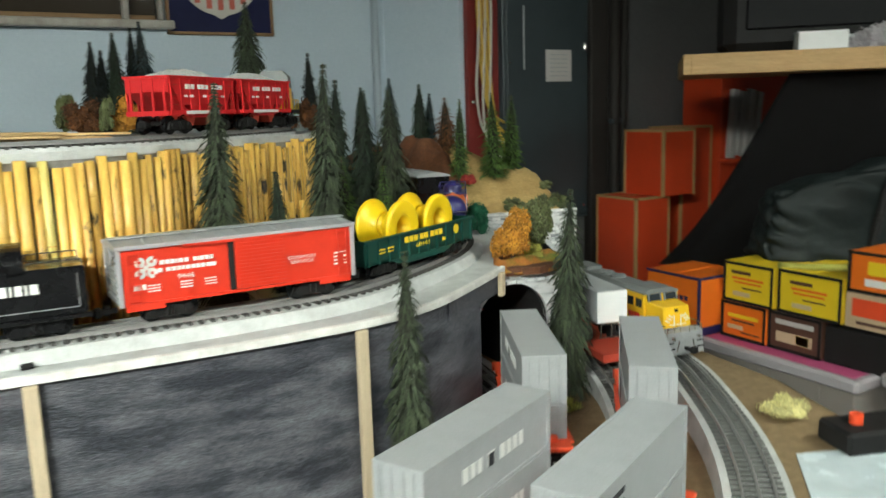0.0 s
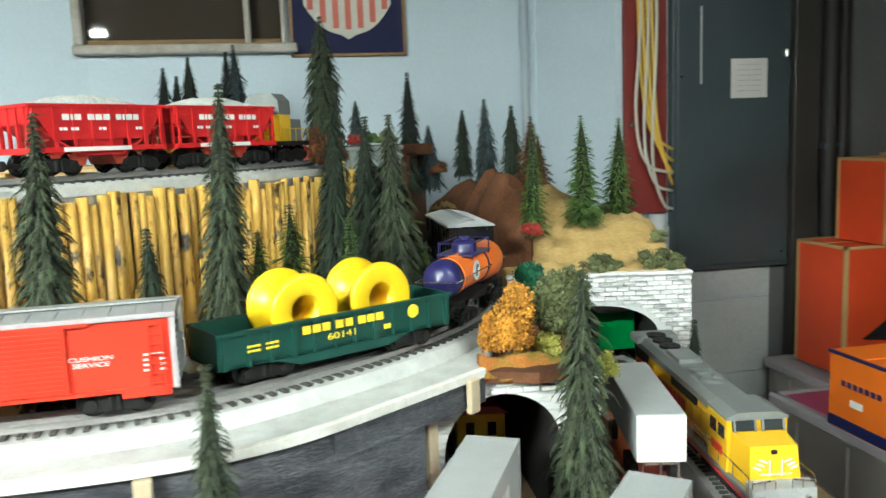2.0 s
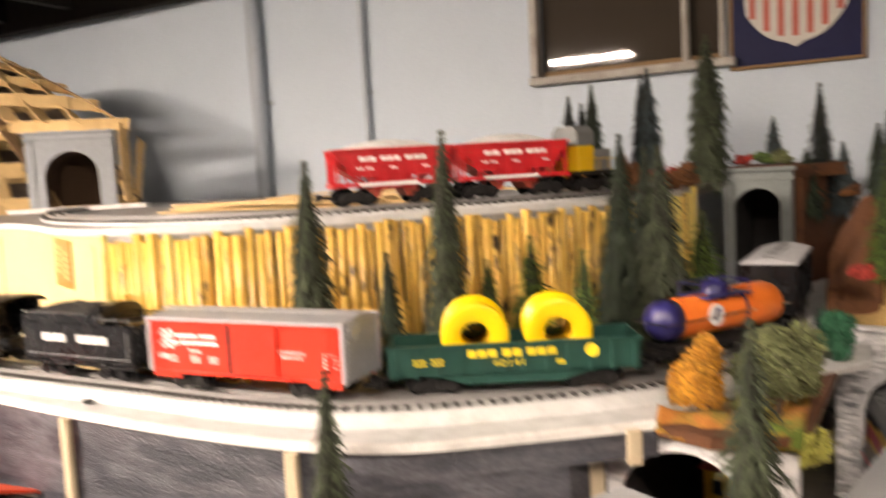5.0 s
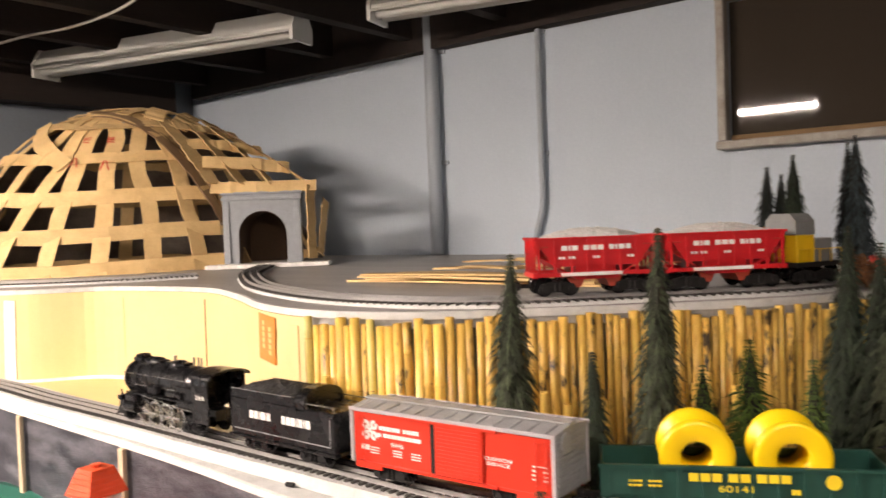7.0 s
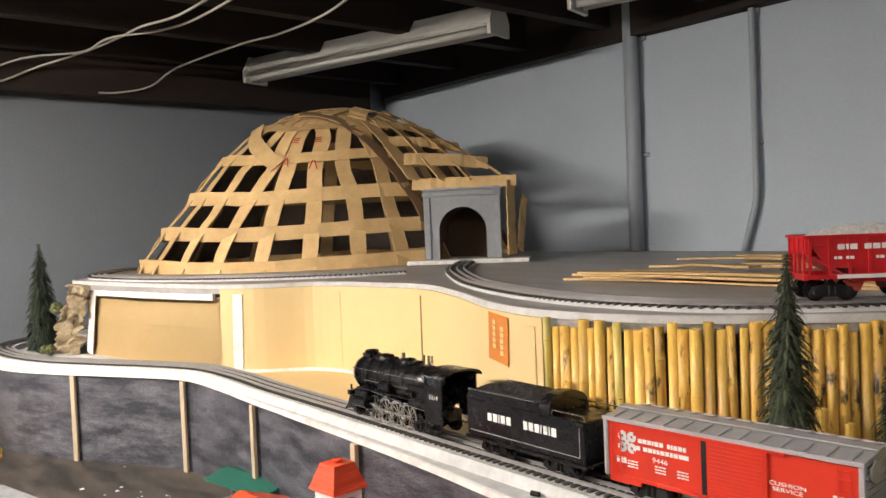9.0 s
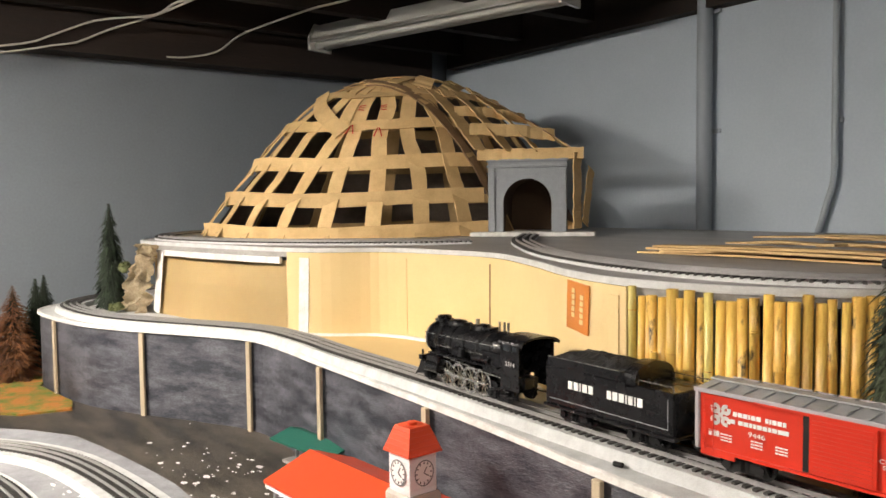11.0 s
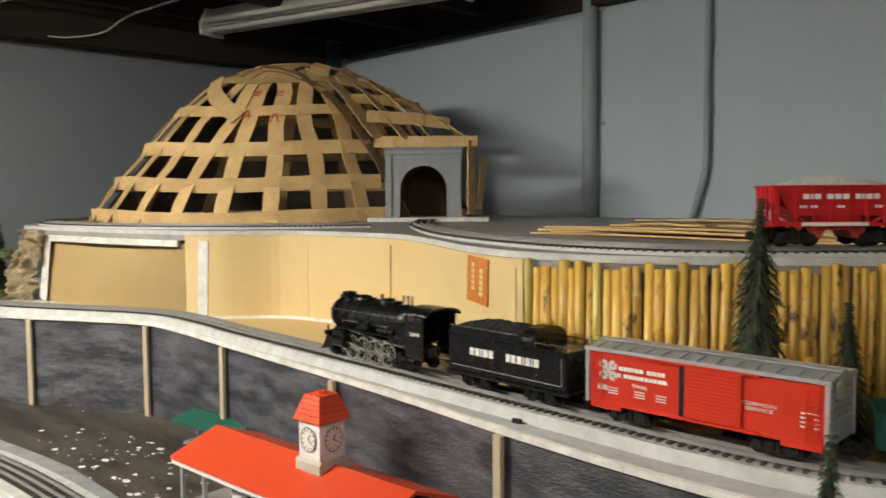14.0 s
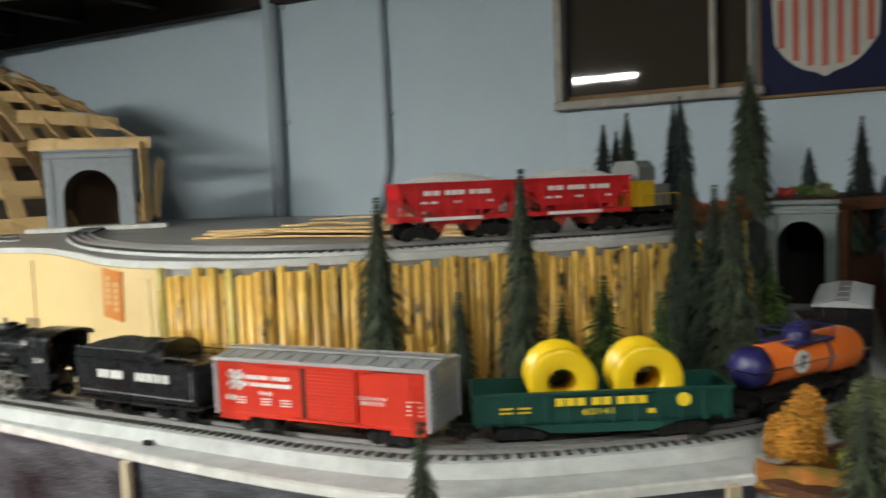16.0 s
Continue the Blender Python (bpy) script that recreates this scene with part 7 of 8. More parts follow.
def terrain(name, x0, x1, y0, y1, n, m, height, mat, label, keep=lambda x, y: True, skirt=None):
    bm = B()
    g = [[bm.verts.new((x, y, height(x, y))) for y in np.linspace(y0, y1, m)] for x in np.linspace(x0, x1, n)]
    for i in range(n - 1):
        for j in range(m - 1):
            c = (g[i][j].co + g[i + 1][j + 1].co) / 2
            if keep(c.x, c.y):
                bm.faces.new((g[i][j], g[i + 1][j], g[i + 1][j + 1], g[i][j + 1]))
    bmesh.ops.delete(bm, geom=[v for v in bm.verts if not v.link_faces], context="VERTS")
    if skirt is not None:
        es = [e for e in bm.edges if e.is_boundary]
        r = bmesh.ops.extrude_edge_only(bm, edges=es)["geom"]
        for v in r:
            if isinstance(v, bmesh.types.BMVert):
                v.co.z = skirt
    ob = part(name, fix(bm), mat, smooth=True)
    return tagged(ob, label, "terrain", kind="structure")


terrain("hill_tan", 0.652, 0.914, 0.340, 1.02, 60, 110, hill_height, HILL, "tan plaster hill above the brick retaining wall", lambda x, y: y > wall_line(x) + 0.012, skirt=BWZ - 0.02)


def brown_height(x, y):
    return 1.285 + 0.135 * math.exp(-((x - 0.695) / 0.06) ** 2 - ((y - 0.58) / 0.16) ** 2) + 0.022 * noise.noise(Vector((x * 25, y * 25, 7))) + 0.008 * noise.noise(Vector((x * 70, y * 70, 7)))


terrain("hill_brown", 0.640, 0.765, 0.43, 0.95, 30, 70, lambda x, y: max(hill_height(x, y) + 0.004, brown_height(x, y)) if x > 0.652 else brown_height(x, y), HILLBROWN, "rusty brown earth slope beside the track", lambda x, y: x < 0.702 + 0.040 * noise.noise(Vector((x * 9, y * 14, 4))) - 0.10 * max(0.0, 0.52 - y), skirt=Z_MID)

bm = B()
prism(bm, [(0.45, 1.035), (0.655, 1.035), (0.64, 1.28), (0.45, 1.28)], Z_MID, 1.447)
prism(bm, [(0.457, 0.868), (0.575, 0.862), (0.66, 0.95), (0.64, 1.28), (0.45, 1.28)], 1.4475, 1.470)
prism(bm, [(0.577, 0.862), (0.589, 0.860), (0.656, 1.0345), (0.645, 1.0345)], Z_MID, 1.4473)
tagged(part("hill_back", fix(bm), HILLBROWN), "rusty brown earth block behind the tunnel portal", "terrain", kind="structure")

# brick wall as a course of bricks with an arched mouth
wall = thing("brick_retaining_wall", pose(BW0.x, BW0.y, Z_LOW, 0, 0, math.degrees(math.atan2(BW1.y - BW0.y, BW1.x - BW0.x))), "whitewashed brick retaining wall with a wide tunnel arch", "wall", kind="structure")
WL, WH = (BW1 - BW0).length, BWZ - Z_LOW
ax0, ax1 = 0.032, 0.222


def arch_top(x):
    u = (x - (ax0 + ax1) / 2) / ((ax1 - ax0) / 2)
    return 0.115 + 0.054 * math.sqrt(max(0.0, 1 - abs(u) ** 2.4)) if abs(u) < 1 else 0.0


bm = B()
xs = np.linspace(ax0, ax1, 29)
poly = [(0, 0), (ax0, 0)] + [(x, arch_top(x) if 0 < k < 28 else 0.115) for k, x in enumerate(xs)] + [(ax1, 0), (WL, 0), (WL, WH), (0, WH)]
side_profile(bm, poly, 0.003, 0.016)
part("wall_core", fix(bm), MORTAR, wall)
# Closed bore, coloured black as the shade inside the arch.
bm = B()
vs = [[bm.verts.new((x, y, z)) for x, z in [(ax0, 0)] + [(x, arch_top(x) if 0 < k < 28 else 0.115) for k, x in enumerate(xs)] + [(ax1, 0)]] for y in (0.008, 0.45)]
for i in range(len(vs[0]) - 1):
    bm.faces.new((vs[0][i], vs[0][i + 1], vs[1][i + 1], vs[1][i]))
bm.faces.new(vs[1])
part("bore_surface", bm, DARKHOLE, wall, "bore coloured black for the dark inside the tunnel")
bh, bl = 0.0068, 0.0175
bm = B()
box(bm, (0, 0, 0), (bl - 0.0012, 0.006, bh - 0.0010), bevel=0.0006)
BRICKMESH = bpy.data.meshes.new("brick")
bm.to_mesh(BRICKMESH)
bm.free()
BRICKMESH.materials.append(BRICKW)
rows = int(WH / bh)
rnd = random.Random(3)
for r in range(rows):
    z = (r + 0.5) * bh
    x = (-0.5 if r % 2 else 0.0) * bl + bl / 2
    while x < WL + bl / 2 - 0.001:
        if x > 0.004 and not (ax0 - 0.006 < x < ax1 + 0.006 and z < max(arch_top(x), arch_top(x - bl / 2), arch_top(x + bl / 2), 0.115) + 0.007):
            o = new("brick", BRICKMESH)
            o.parent = wall
            over = max(0.0, x + bl / 2 - WL - 0.0005)
            o.matrix_basis = pose(x - over / 2, 0.0015 + rnd.uniform(-0.0008, 0.0006), z, rnd.uniform(-1, 1), rnd.uniform(-0.8, 0.8), rnd.uniform(-1, 1)) @ Matrix.Diagonal((1 - over / bl, 1, 1, 1))
        x += bl
bm = B()
box(bm, (WL / 2, 0.006, WH + 0.003), (WL + 0.004, 0.020, 0.005), bevel=0.0015)
part("coping", bm, BRICKW, wall)

# scenic shelf with the small dark tunnel
SH = [(0.508, 0.022), (0.565, 0.000), (0.625, 0.012), (0.640, 0.06), (0.660, 0.31), (0.60, 0.31), (0.55, 0.20), (0.52, 0.08)]
bm = B()
prism(bm, SH, Z_MID - 0.013, Z_MID - 0.002)
tagged(part("scenic_shelf", fix(bm), HILLBROWN), "turf-covered shelf with autumn ground cover", "terrain", kind="structure")


def shelf_height(x, y):
    return Z_MID + 0.003 + 0.012 * noise.noise(Vector((x * 40, y * 40, 2))) - 0.025 * max(0, (0.03 - y) / 0.04)


terrain("turf_patch", 0.515, 0.636, -0.002, 0.135, 26, 26, shelf_height, GRASS, "rough turf in green, rust and yellow patches", lambda x, y: y > 0.006 + 0.4 * abs(x - 0.59) ** 1.5 and y < 0.115 - 0.0 + (x - 0.6) * 0.9, skirt=Z_MID - 0.008)
lt = thing("small_tunnel_mouth", pose(0.468, 0.028, Z_LOW, 0, 0, -4), "dark arched tunnel mouth below the turf shelf", "tunnel portal", "tunnel portals")
tw, th = 0.165, 0.181
spring = 0.110
arc = [(0.008, 0.0), (0.008, spring)] + [(0.0675 - 0.0595 * math.cos(a), spring + 0.060 * math.sin(a)) for a in np.linspace(0, math.pi, 17)][1:-1] + [(0.127, spring), (0.127, 0.0)]
bm = B()
side_profile(bm, [(-0.002, 0)] + arc + [(tw, 0), (tw, th + 0.002), (-0.002, th + 0.002)], 0, 0.014)
part("face", fix(bm), BRICKW, lt, "whitewashed stone face")
# Bore behind the small arch, its darkness put into the colour.
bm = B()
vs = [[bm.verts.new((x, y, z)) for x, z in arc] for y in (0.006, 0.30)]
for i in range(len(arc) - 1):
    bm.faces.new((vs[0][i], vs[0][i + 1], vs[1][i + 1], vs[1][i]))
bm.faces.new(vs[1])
part("bore_surface", bm, DARKHOLE, lt, "bore coloured black for the dark inside the tunnel")
for k in range(6):
    for j in range(2):
        bm = B()
        box(bm, (0.062 + k * 0.017 + 0.007 * j, -0.001, 0.1735 + 0.007 * j), (0.0145, 0.005, 0.0055), bevel=0.0008)
        part("stone_block", bm, BRICKW, lt)


def caboose():
    t = thing("caboose", pose(0.566, 0.262, Z_LOW + RT, 0, 0, 80), "yellow toy caboose standing inside the dark tunnel", "train car", "low trains")
    b = B()
    box(b, (0, 0, 0.050), (0.15, 0.058, 0.050), bevel=0.001)
    part("body", b, YELLOW, t)
    b = B()
    end_profile(b, [(-0.033, 0.075), (0.033, 0.075), (0.020, 0.084), (-0.020, 0.084)], -0.085, 0.085)
    part("roof", fix(b), BROWNRED, t)
    for y in (-0.013, 0.013):
        b = B()
        box(b, (-0.0755, y, 0.054), (0.002, 0.010, 0.016))
        part("end_window", b, MATTBLACK, t)
    for s in (-1, 1):
        truck(t, s * 0.05)


caboose()
gc = thing("green_boxcar", pose(0.862, 0.57, Z_LOW + RT + 0.025, 0, 0, 84), "bright green toy boxcar deep in the tunnel", "train car", "low trains")
bm = B()
box(bm, (0, 0, 0.058), (0.20, 0.060, 0.062), bevel=0.001)
part("body", bm, GREEN2, gc)
bm = B()
end_profile(bm, [(-0.031, 0.0892), (0.031, 0.0892), (0.031, 0.096), (0.0, 0.103), (-0.031, 0.096)], -0.102, 0.102)
part("roof", fix(bm), WHITE, gc, "white roof")
for s in (-1, 1):
    truck(gc, s * 0.06)


def upper_diesel():
    t = thing("diesel_locomotive", at_track(P_UP, 0.338, 0.412) @ pose(0, 0, 0, 0, 0, 0), "yellow and grey toy diesel behind the red hoppers", "locomotive", "upper train")
    b = B()
    box(b, (-0.019, 0, 0.044), (0.030, 0.050, 0.036), bevel=0.001)
    part("hood", b, YELLOW, t)
    b = B()
    box(b, (0.014, 0, 0.042), (0.032, 0.046, 0.030), bevel=0.001)
    part("rear_hood", b, GREYROOF, t)
    b = B()
    end_profile(b, [(-0.025, 0.0625), (0.025, 0.0625), (0.024, 0.080), (0.015, 0.089), (-0.015, 0.089), (-0.024, 0.080)], -0.035, -0.003)
    part("hood_roof", fix(b), GREYROOF, t)
    b = B()
    box(b, (0, 0, 0.025), (0.080, 0.060, 0.006))
    part("walkway", b, MATTBLACK, t)
    b = B()
    for s in (-1, 1):
        for x in np.linspace(-0.037, 0.037, 5):
            rod(b, (x, s * 0.0295, 0.028), (x, s * 0.0295, 0.044), 0.0006, 5)
        rod(b, (-0.037, s * 0.0295, 0.044), (0.037, s * 0.0295, 0.044), 0.0006, 5)
    part("handrail", b, YELLOW, t)
    for s in (-1, 1):
        truck(t, s * 0.018, span=0.026)


upper_diesel()

clump(0.548, 0.042, Z_MID - 0.003, (0.025, 0.024, 0.041), ORANGELEAF, "autumn orange egg-shaped model bush beside the track", 41, "orange_bush", 900, stem=0.010)
clump(0.612, 0.078, Z_MID - 0.004, (0.036, 0.032, 0.044), OLIVE, "olive green ragged model tree behind the spruce", 2, "broadleaf_tree", 900, stem=0.008, category="tree")
clump(0.590, 0.055, Z_MID - 0.002, (0.016, 0.018, 0.014), YELLOWLEAF, "yellow-green lichen clump on the turf", 3, "lichen_bush", 200)
clump(0.640, 0.035, Z_MID - 0.036, (0.018, 0.016, 0.020), YELLOWLEAF, "yellow-green lichen clump on the tunnel's edge", 4, "lichen_bush", 160)
clump(0.400, 0.425, Z_UP, (0.019, 0.018, 0.032), BROWNNEEDLE, "rusty brown model bush behind the yellow diesel", 31, "brown_bush", 320)
clump(0.098, 0.850, Z_UP, (0.034, 0.026, 0.038), BROWNNEEDLE, "rusty brown model bush behind the hopper cars", 32, "brown_bush", 320)
clump(0.172, 0.850, Z_UP, (0.036, 0.026, 0.042), ORANGELEAF, "orange-brown model bush behind the hopper cars", 33, "orange_bush", 320)
clump(0.066, 0.895, Z_UP, (0.022, 0.020, 0.046), OLIVE, "grey-green model bush behind the hopper cars", 34, "bush", 240)
clump(0.133, 0.828, Z_UP, (0.016, 0.016, 0.044), OLIVE, "grey-green model bush behind the hopper cars", 35, "bush", 220)
clump(0.655, 0.300, Z_MID, (0.022, 0.020, 0.030), TEALLEAF, "teal green clump at the foot of the hill", 5, "bush", 180)
clump(0.681, 0.365, 1.335, (0.016, 0.014, 0.012), REDLEAF, "red leafy clump on the hillside", 6, "bush", 120)
for k, (x, y, z, s, mat) in enumerate([(0.782, 0.380, 1.280, 0.019, OLIVE), (0.808, 0.376, 1.280, 0.016, OLIVE), (0.868, 0.364, 1.279, 0.024, OLIVE), (0.893, 0.358, 1.278, 0.020, OLIVE), (0.850, 0.50, hill_height(0.85, 0.50), 0.016, OLIVE), (0.900, 0.43, hill_height(0.90, 0.43), 0.016, OLIVE), (0.556, 0.875, 1.474, 0.020, OLIVE), (0.492, 0.875, 1.474, 0.018, REDLEAF), (0.524, 0.882, 1.476, 0.020, LEAFGREEN), (0.42, 0.62, Z_UP, 0.035, BROWNNEEDLE), (0.395, 0.66, Z_UP, 0.030, REDLEAF), (0.665, 0.93, 1.41, 0.02, BROWNNEEDLE), (-1.735, -0.190, Z_MID + 0.004, 0.022, OLIVE), (-1.815, -0.150, Z_MID + 0.10, 0.026, OLIVE)]):
    clump(x, y, z - 0.004, (s, s * 0.9, s * 0.75), mat, {"olive_lichen_foliage": "olive green lichen clump on the scenery", "red_clump": "red leafy clump on the scenery"}.get(mat.name, "small leafy clump on the scenery"), 30 + k, "lichen_bush", 130)
clump(0.786, -0.24, Z_LOW + 0.004, (0.034, 0.030, 0.016), CREAMLEAF, "pale cream-yellow lichen clump on the table edge", 8, "lichen_bush", 260)
clump(0.560, -0.060, Z_LOW, (0.022, 0.020, 0.014), YELLOWLEAF, "yellow-green lichen clump between the tracks", 9, "lichen_bush", 180)
clump(0.600, -0.130, Z_LOW, (0.014, 0.014, 0.012), OLIVE, "olive lichen clump between the tracks", 10, "lichen_bush", 120)

# sandy ground under the low tracks, right end
bm = B()
prism(bm, [(0.30, -0.69), (0.59, -0.69), (0.73, -0.52), (0.82, -0.33), (0.895, -0.14), (0.92, 0.05), (0.945, 0.22), (0.945, 0.32), (0.50, 0.32), (0.47, 0.05), (0.33, -0.12), (0.12, -0.20)], Z_LOW + 0.0002, Z_LOW + 0.004)
tagged(part("sand_cover", fix(bm), SAND), "sandy brown ground cover under the low tracks", "ground", kind="structure")
# Black patch laid on the sand for the shadow between the roadbeds.
bm = B()
prism(bm, [(0.62, 0.02), (0.70, -0.03), (0.77, -0.06), (0.815, 0.09), (0.835, 0.31), (0.655, 0.33), (0.61, 0.2)], Z_LOW + 0.0042, Z_LOW + 0.006)
tagged(part("tunnel_shadow_patch", fix(bm), COAL), "black patch for the shadow on the ground before the tunnel", "ground", kind="structure")
bm = B()
prism(bm, [(-2.38, -0.62), (-1.75, -0.62), (-1.56, -0.45), (-1.54, -0.345), (-1.62, -0.328), (-1.86, -0.36), (-2.05, -0.28), (-2.12, -0.10), (-2.38, -0.10)], Z_LOW + 0.0002, Z_LOW + 0.005)
tagged(part("grass_corner", fix(bm), GRASS), "green and rust coloured turf in the corner", "ground", kind="structure")

# plaster rock face at the far corner
bm = B()
n, m = 34, 40
g = []
for i in range(n):
    u = i / (n - 1)
    row = []
    for j in range(m):
        v = j / (m - 1)
        x = (-1.857 + 0.157 * v) * (1 - u) + (-1.672 + 0.075 * v) * u + 0.018 * noise.noise(Vector((u * 5, v * 6, 1))) + 0.008 * noise.noise(Vector((u * 14, v * 17, 1)))
        y = -0.120 - 0.012 * (1 - v) - 0.03 * math.sin(math.pi * u) * (1 - 0.5 * v) + 0.03 * noise.noise(Vector((u * 6, v * 7, 5))) + 0.012 * noise.noise(Vector((u * 16, v * 19, 5)))
        row.append(bm.verts.new((x, y, Z_MID + (Z_UP - Z_MID - 0.004) * v)))
    g.append(row)
for i in range(n - 1):
    for j in range(m - 1):
        bm.faces.new((g[i][j], g[i + 1][j], g[i + 1][j + 1], g[i][j + 1]))
bmesh.ops.solidify(bm, geom=bm.faces[:], thickness=0.008)
tagged(part("plaster_rock", fix(bm), ROCK, smooth=True), "pale tan plaster rock face under the deck corner", "rock", kind="structure")

# paint spots on the dark board
rnd = random.Random(21)
bm = B()
for k in range(95):
    x, y = rnd.gauss(-0.86, 0.15), rnd.uniform(-0.31, -0.15)
    r = rnd.choice((0.0012, 0.0016, 0.002, 0.003, 0.005)) * rnd.uniform(0.7, 1.3)
    n = 9
    vs = [bm.verts.new((x + r * rnd.uniform(0.6, 1.3) * math.cos(a) * 1.6, y + r * rnd.uniform(0.6, 1.3) * math.sin(a), Z_LOW + 0.0007)) for a in np.linspace(0, 2 * math.pi, n, endpoint=False)]
    bm.faces.new(vs)
tagged(part("paint_splash", bm, WHITE), "white paint drips on the dark board", "paint", kind="stuff")
bm = B()
for k in range(60):
    x, y = rnd.uniform(-1.1, -0.65), rnd.uniform(-0.50, -0.44)
    r = rnd.choice((0.001, 0.002, 0.004))
    vs = [bm.verts.new((x + r * rnd.uniform(0.6, 1.3) * math.cos(a) * 2.2, y + r * rnd.uniform(0.6, 1.3) * math.sin(a), Z_LOW + 0.0012)) for a in np.linspace(0, 2 * math.pi, 8, endpoint=False)]
    bm.faces.new(vs)
tagged(part("plaster_dust", bm, WHITE), "pale plaster dust between the low tracks", "dust", kind="stuff")
bm = B()
prism(bm, [(-1.62, -0.69), (-1.50, -0.53), (-1.42, -0.455), (-1.31, -0.387), (-1.20, -0.362), (-1.09, -0.342), (-0.98, -0.325), (-0.89, -0.314), (-0.64, -0.311), (-0.2, -0.33), (-0.1, -0.60), (-0.3, -0.69)], Z_LOW + 0.0001, Z_LOW + 0.0009)
tagged(part("grey_patch", fix(bm), DUSTGREY), "grey painted ground between the low tracks", "ground", kind="structure")


# ---- station ----
def station():
    t = thing("toy_station", pose(-0.375, -0.205, Z_LOW, 0, 0, 4), "toy railway station with orange-red roof and clock tower", "toy building")
    L, W = 0.42, 0.15
    t.scale = (1, 1, 1.09)
    b = B()
    box(b, (0, 0, 0.004), (L + 0.03, W + 0.02, 0.008), bevel=0.001)
    part("platform", b, UPTOP, t)
    for nm, c, s in (("wall", (0.05, -0.045, 0.043), (0.26, 0.003, 0.070)), ("wall", (0.05, 0.045, 0.043), (0.26, 0.003, 0.070)), ("wall", (-0.08, 0, 0.043), (0.003, 0.09, 0.070)), ("wall", (0.18, 0, 0.043), (0.003, 0.09, 0.070))):
        b = B()
        box(b, c, s)
        part(nm, b, WHITE, t)
    for x in (-0.03, 0.03, 0.09, 0.15):
        for s in (-1, 1):
            b = B()
            box(b, (x, s * 0.047, 0.045), (0.026, 0.002, 0.034), bevel=0.0005)
            w = part("window", b, CABGLASS, t)
            b = B()
            for dx in (-0.0135, 0, 0.0135):
                box(b, (x + dx, s * 0.0482, 0.045), (0.0015, 0.0015, 0.036))
            for dz in (-0.018, 0, 0.018):
                box(b, (x, s * 0.0482, 0.045 + dz), (0.029, 0.0015, 0.0015))
            part("window_frame", b, WHITE, w)
    b = B()
    prof = [(-W / 2, 0.082), (0, 0.108), (W / 2, 0.082), (W / 2, 0.086), (0, 0.112), (-W / 2, 0.086)]
    end_profile(b, prof, -L / 2 + 0.022, L / 2 + 0.01)
    r = part("roof", fix(b), ORANGERED, t, "smooth orange-red plastic roof")
    for s in (-1, 1):
        b = B()
        box(b, (0.015, s * (W / 2 - 0.001), 0.0805), (L - 0.022, 0.002, 0.006))
        part("gutter", b, WHITE, t)
        for x in (-L / 2 + 0.034, -L / 2 + 0.09, L / 2 - 0.015):
            b = B()
            box(b, (x, s * (W / 2 - 0.012), 0.043), (0.005, 0.005, 0.076))
            for q in (-1, 1):
                rod(b, (x, s * (W / 2 - 0.012), 0.066), (x + q * 0.012, s * (W / 2 - 0.012), 0.080), 0.0012, 5)
            part("post", b, SILVER, t)
    # clock tower
    b = B()
    end_profile(b, [(-0.024, 0.100), (0.024, 0.100), (0.024, 0.1145), (0.0205, 0.1175), (-0.0205, 0.1175), (-0.024, 0.1145)], 0.031, 0.079)
    part("tower_skirt", fix(b), SIGNWHITE, t, "flared off-white tower foot")
    b = B()
    box(b, (0.055, 0.0, 0.139), (0.040, 0.040, 0.062))
    tw_ = part("tower", b, WHITE, t, "white clapboard clock tower")
    for k in range(7):
        for s in (-1, 1):
            b = B()
            box(b, (0.055, s * 0.0203, 0.121 + 0.006 * k), (0.040, 0.0008, 0.0046))
            part("clapboard", b, WHITE, tw_)
            b = B()
            box(b, (0.055 + s * 0.0203, 0, 0.121 + 0.006 * k), (0.0008, 0.040, 0.0046))
            part("clapboard", b, WHITE, tw_)
    for a in range(4):
        m = pose(0.055, 0, 0.141, 0, 0, 90 * a) @ pose(0, -0.0212, 0, 90, 0, 0)
        b = B()
        lathe(b, [(0.0, 0.0), (0.0135, 0.0), (0.0145, 0.0006), (0.0145, 0.0012), (0.0132, 0.0012), (0.0128, 0.0006), (0.0, 0.0006)], 24, m)
        c = part("clock_dial", fix(b), LETTERWHITE, tw_)
        b = B()
        for k in range(12):
            box(b, (math.sin(k * math.pi / 6) * 0.0112, math.cos(k * math.pi / 6) * 0.0112, 0.0009), (0.0010, 0.0026, 0.0006), rot=Matrix.Rotation(-k * math.pi / 6, 3, "Z"))
        box(b, (0.002, 0.003, 0.0010), (0.0010, 0.008, 0.0005), rot=Matrix.Rotation(-0.6, 3, "Z"))
        box(b, (0.003, -0.002, 0.0012), (0.0010, 0.008, 0.0005), rot=Matrix.Rotation(-2.1, 3, "Z"))
        bmesh.ops.transform(b, matrix=m, verts=b.verts)
        part("clock_mark", b, LETTERDK, c)
        b = B()
        lathe(b, [(0.0134, 0.0010), (0.0146, 0.0010), (0.0146, 0.0017), (0.0134, 0.0017), (0.0134, 0.0010)], 24, m)
        part("clock_rim", fix(b), GREYROOF, c, "dark grey rim")
    b = B()
    lo = [b.verts.new((0.055 + x * 0.026, y * 0.026, 0.162)) for x, y in ((-1, -1), (1, -1), (1, 1), (-1, 1))]
    hi = [b.verts.new((0.055 + x * 0.015, y * 0.015, 0.191)) for x, y in ((-1, -1), (1, -1), (1, 1), (-1, 1))]
    b.faces.new(lo[::-1])
    b.faces.new(hi)
    for i in range(4):
        b.faces.new((lo[i], lo[(i + 1) % 4], hi[(i + 1) % 4], hi[i]))
    tr_ = part("tower_roof", fix(b), ORANGERED, t, "orange-red tapered tower roof")
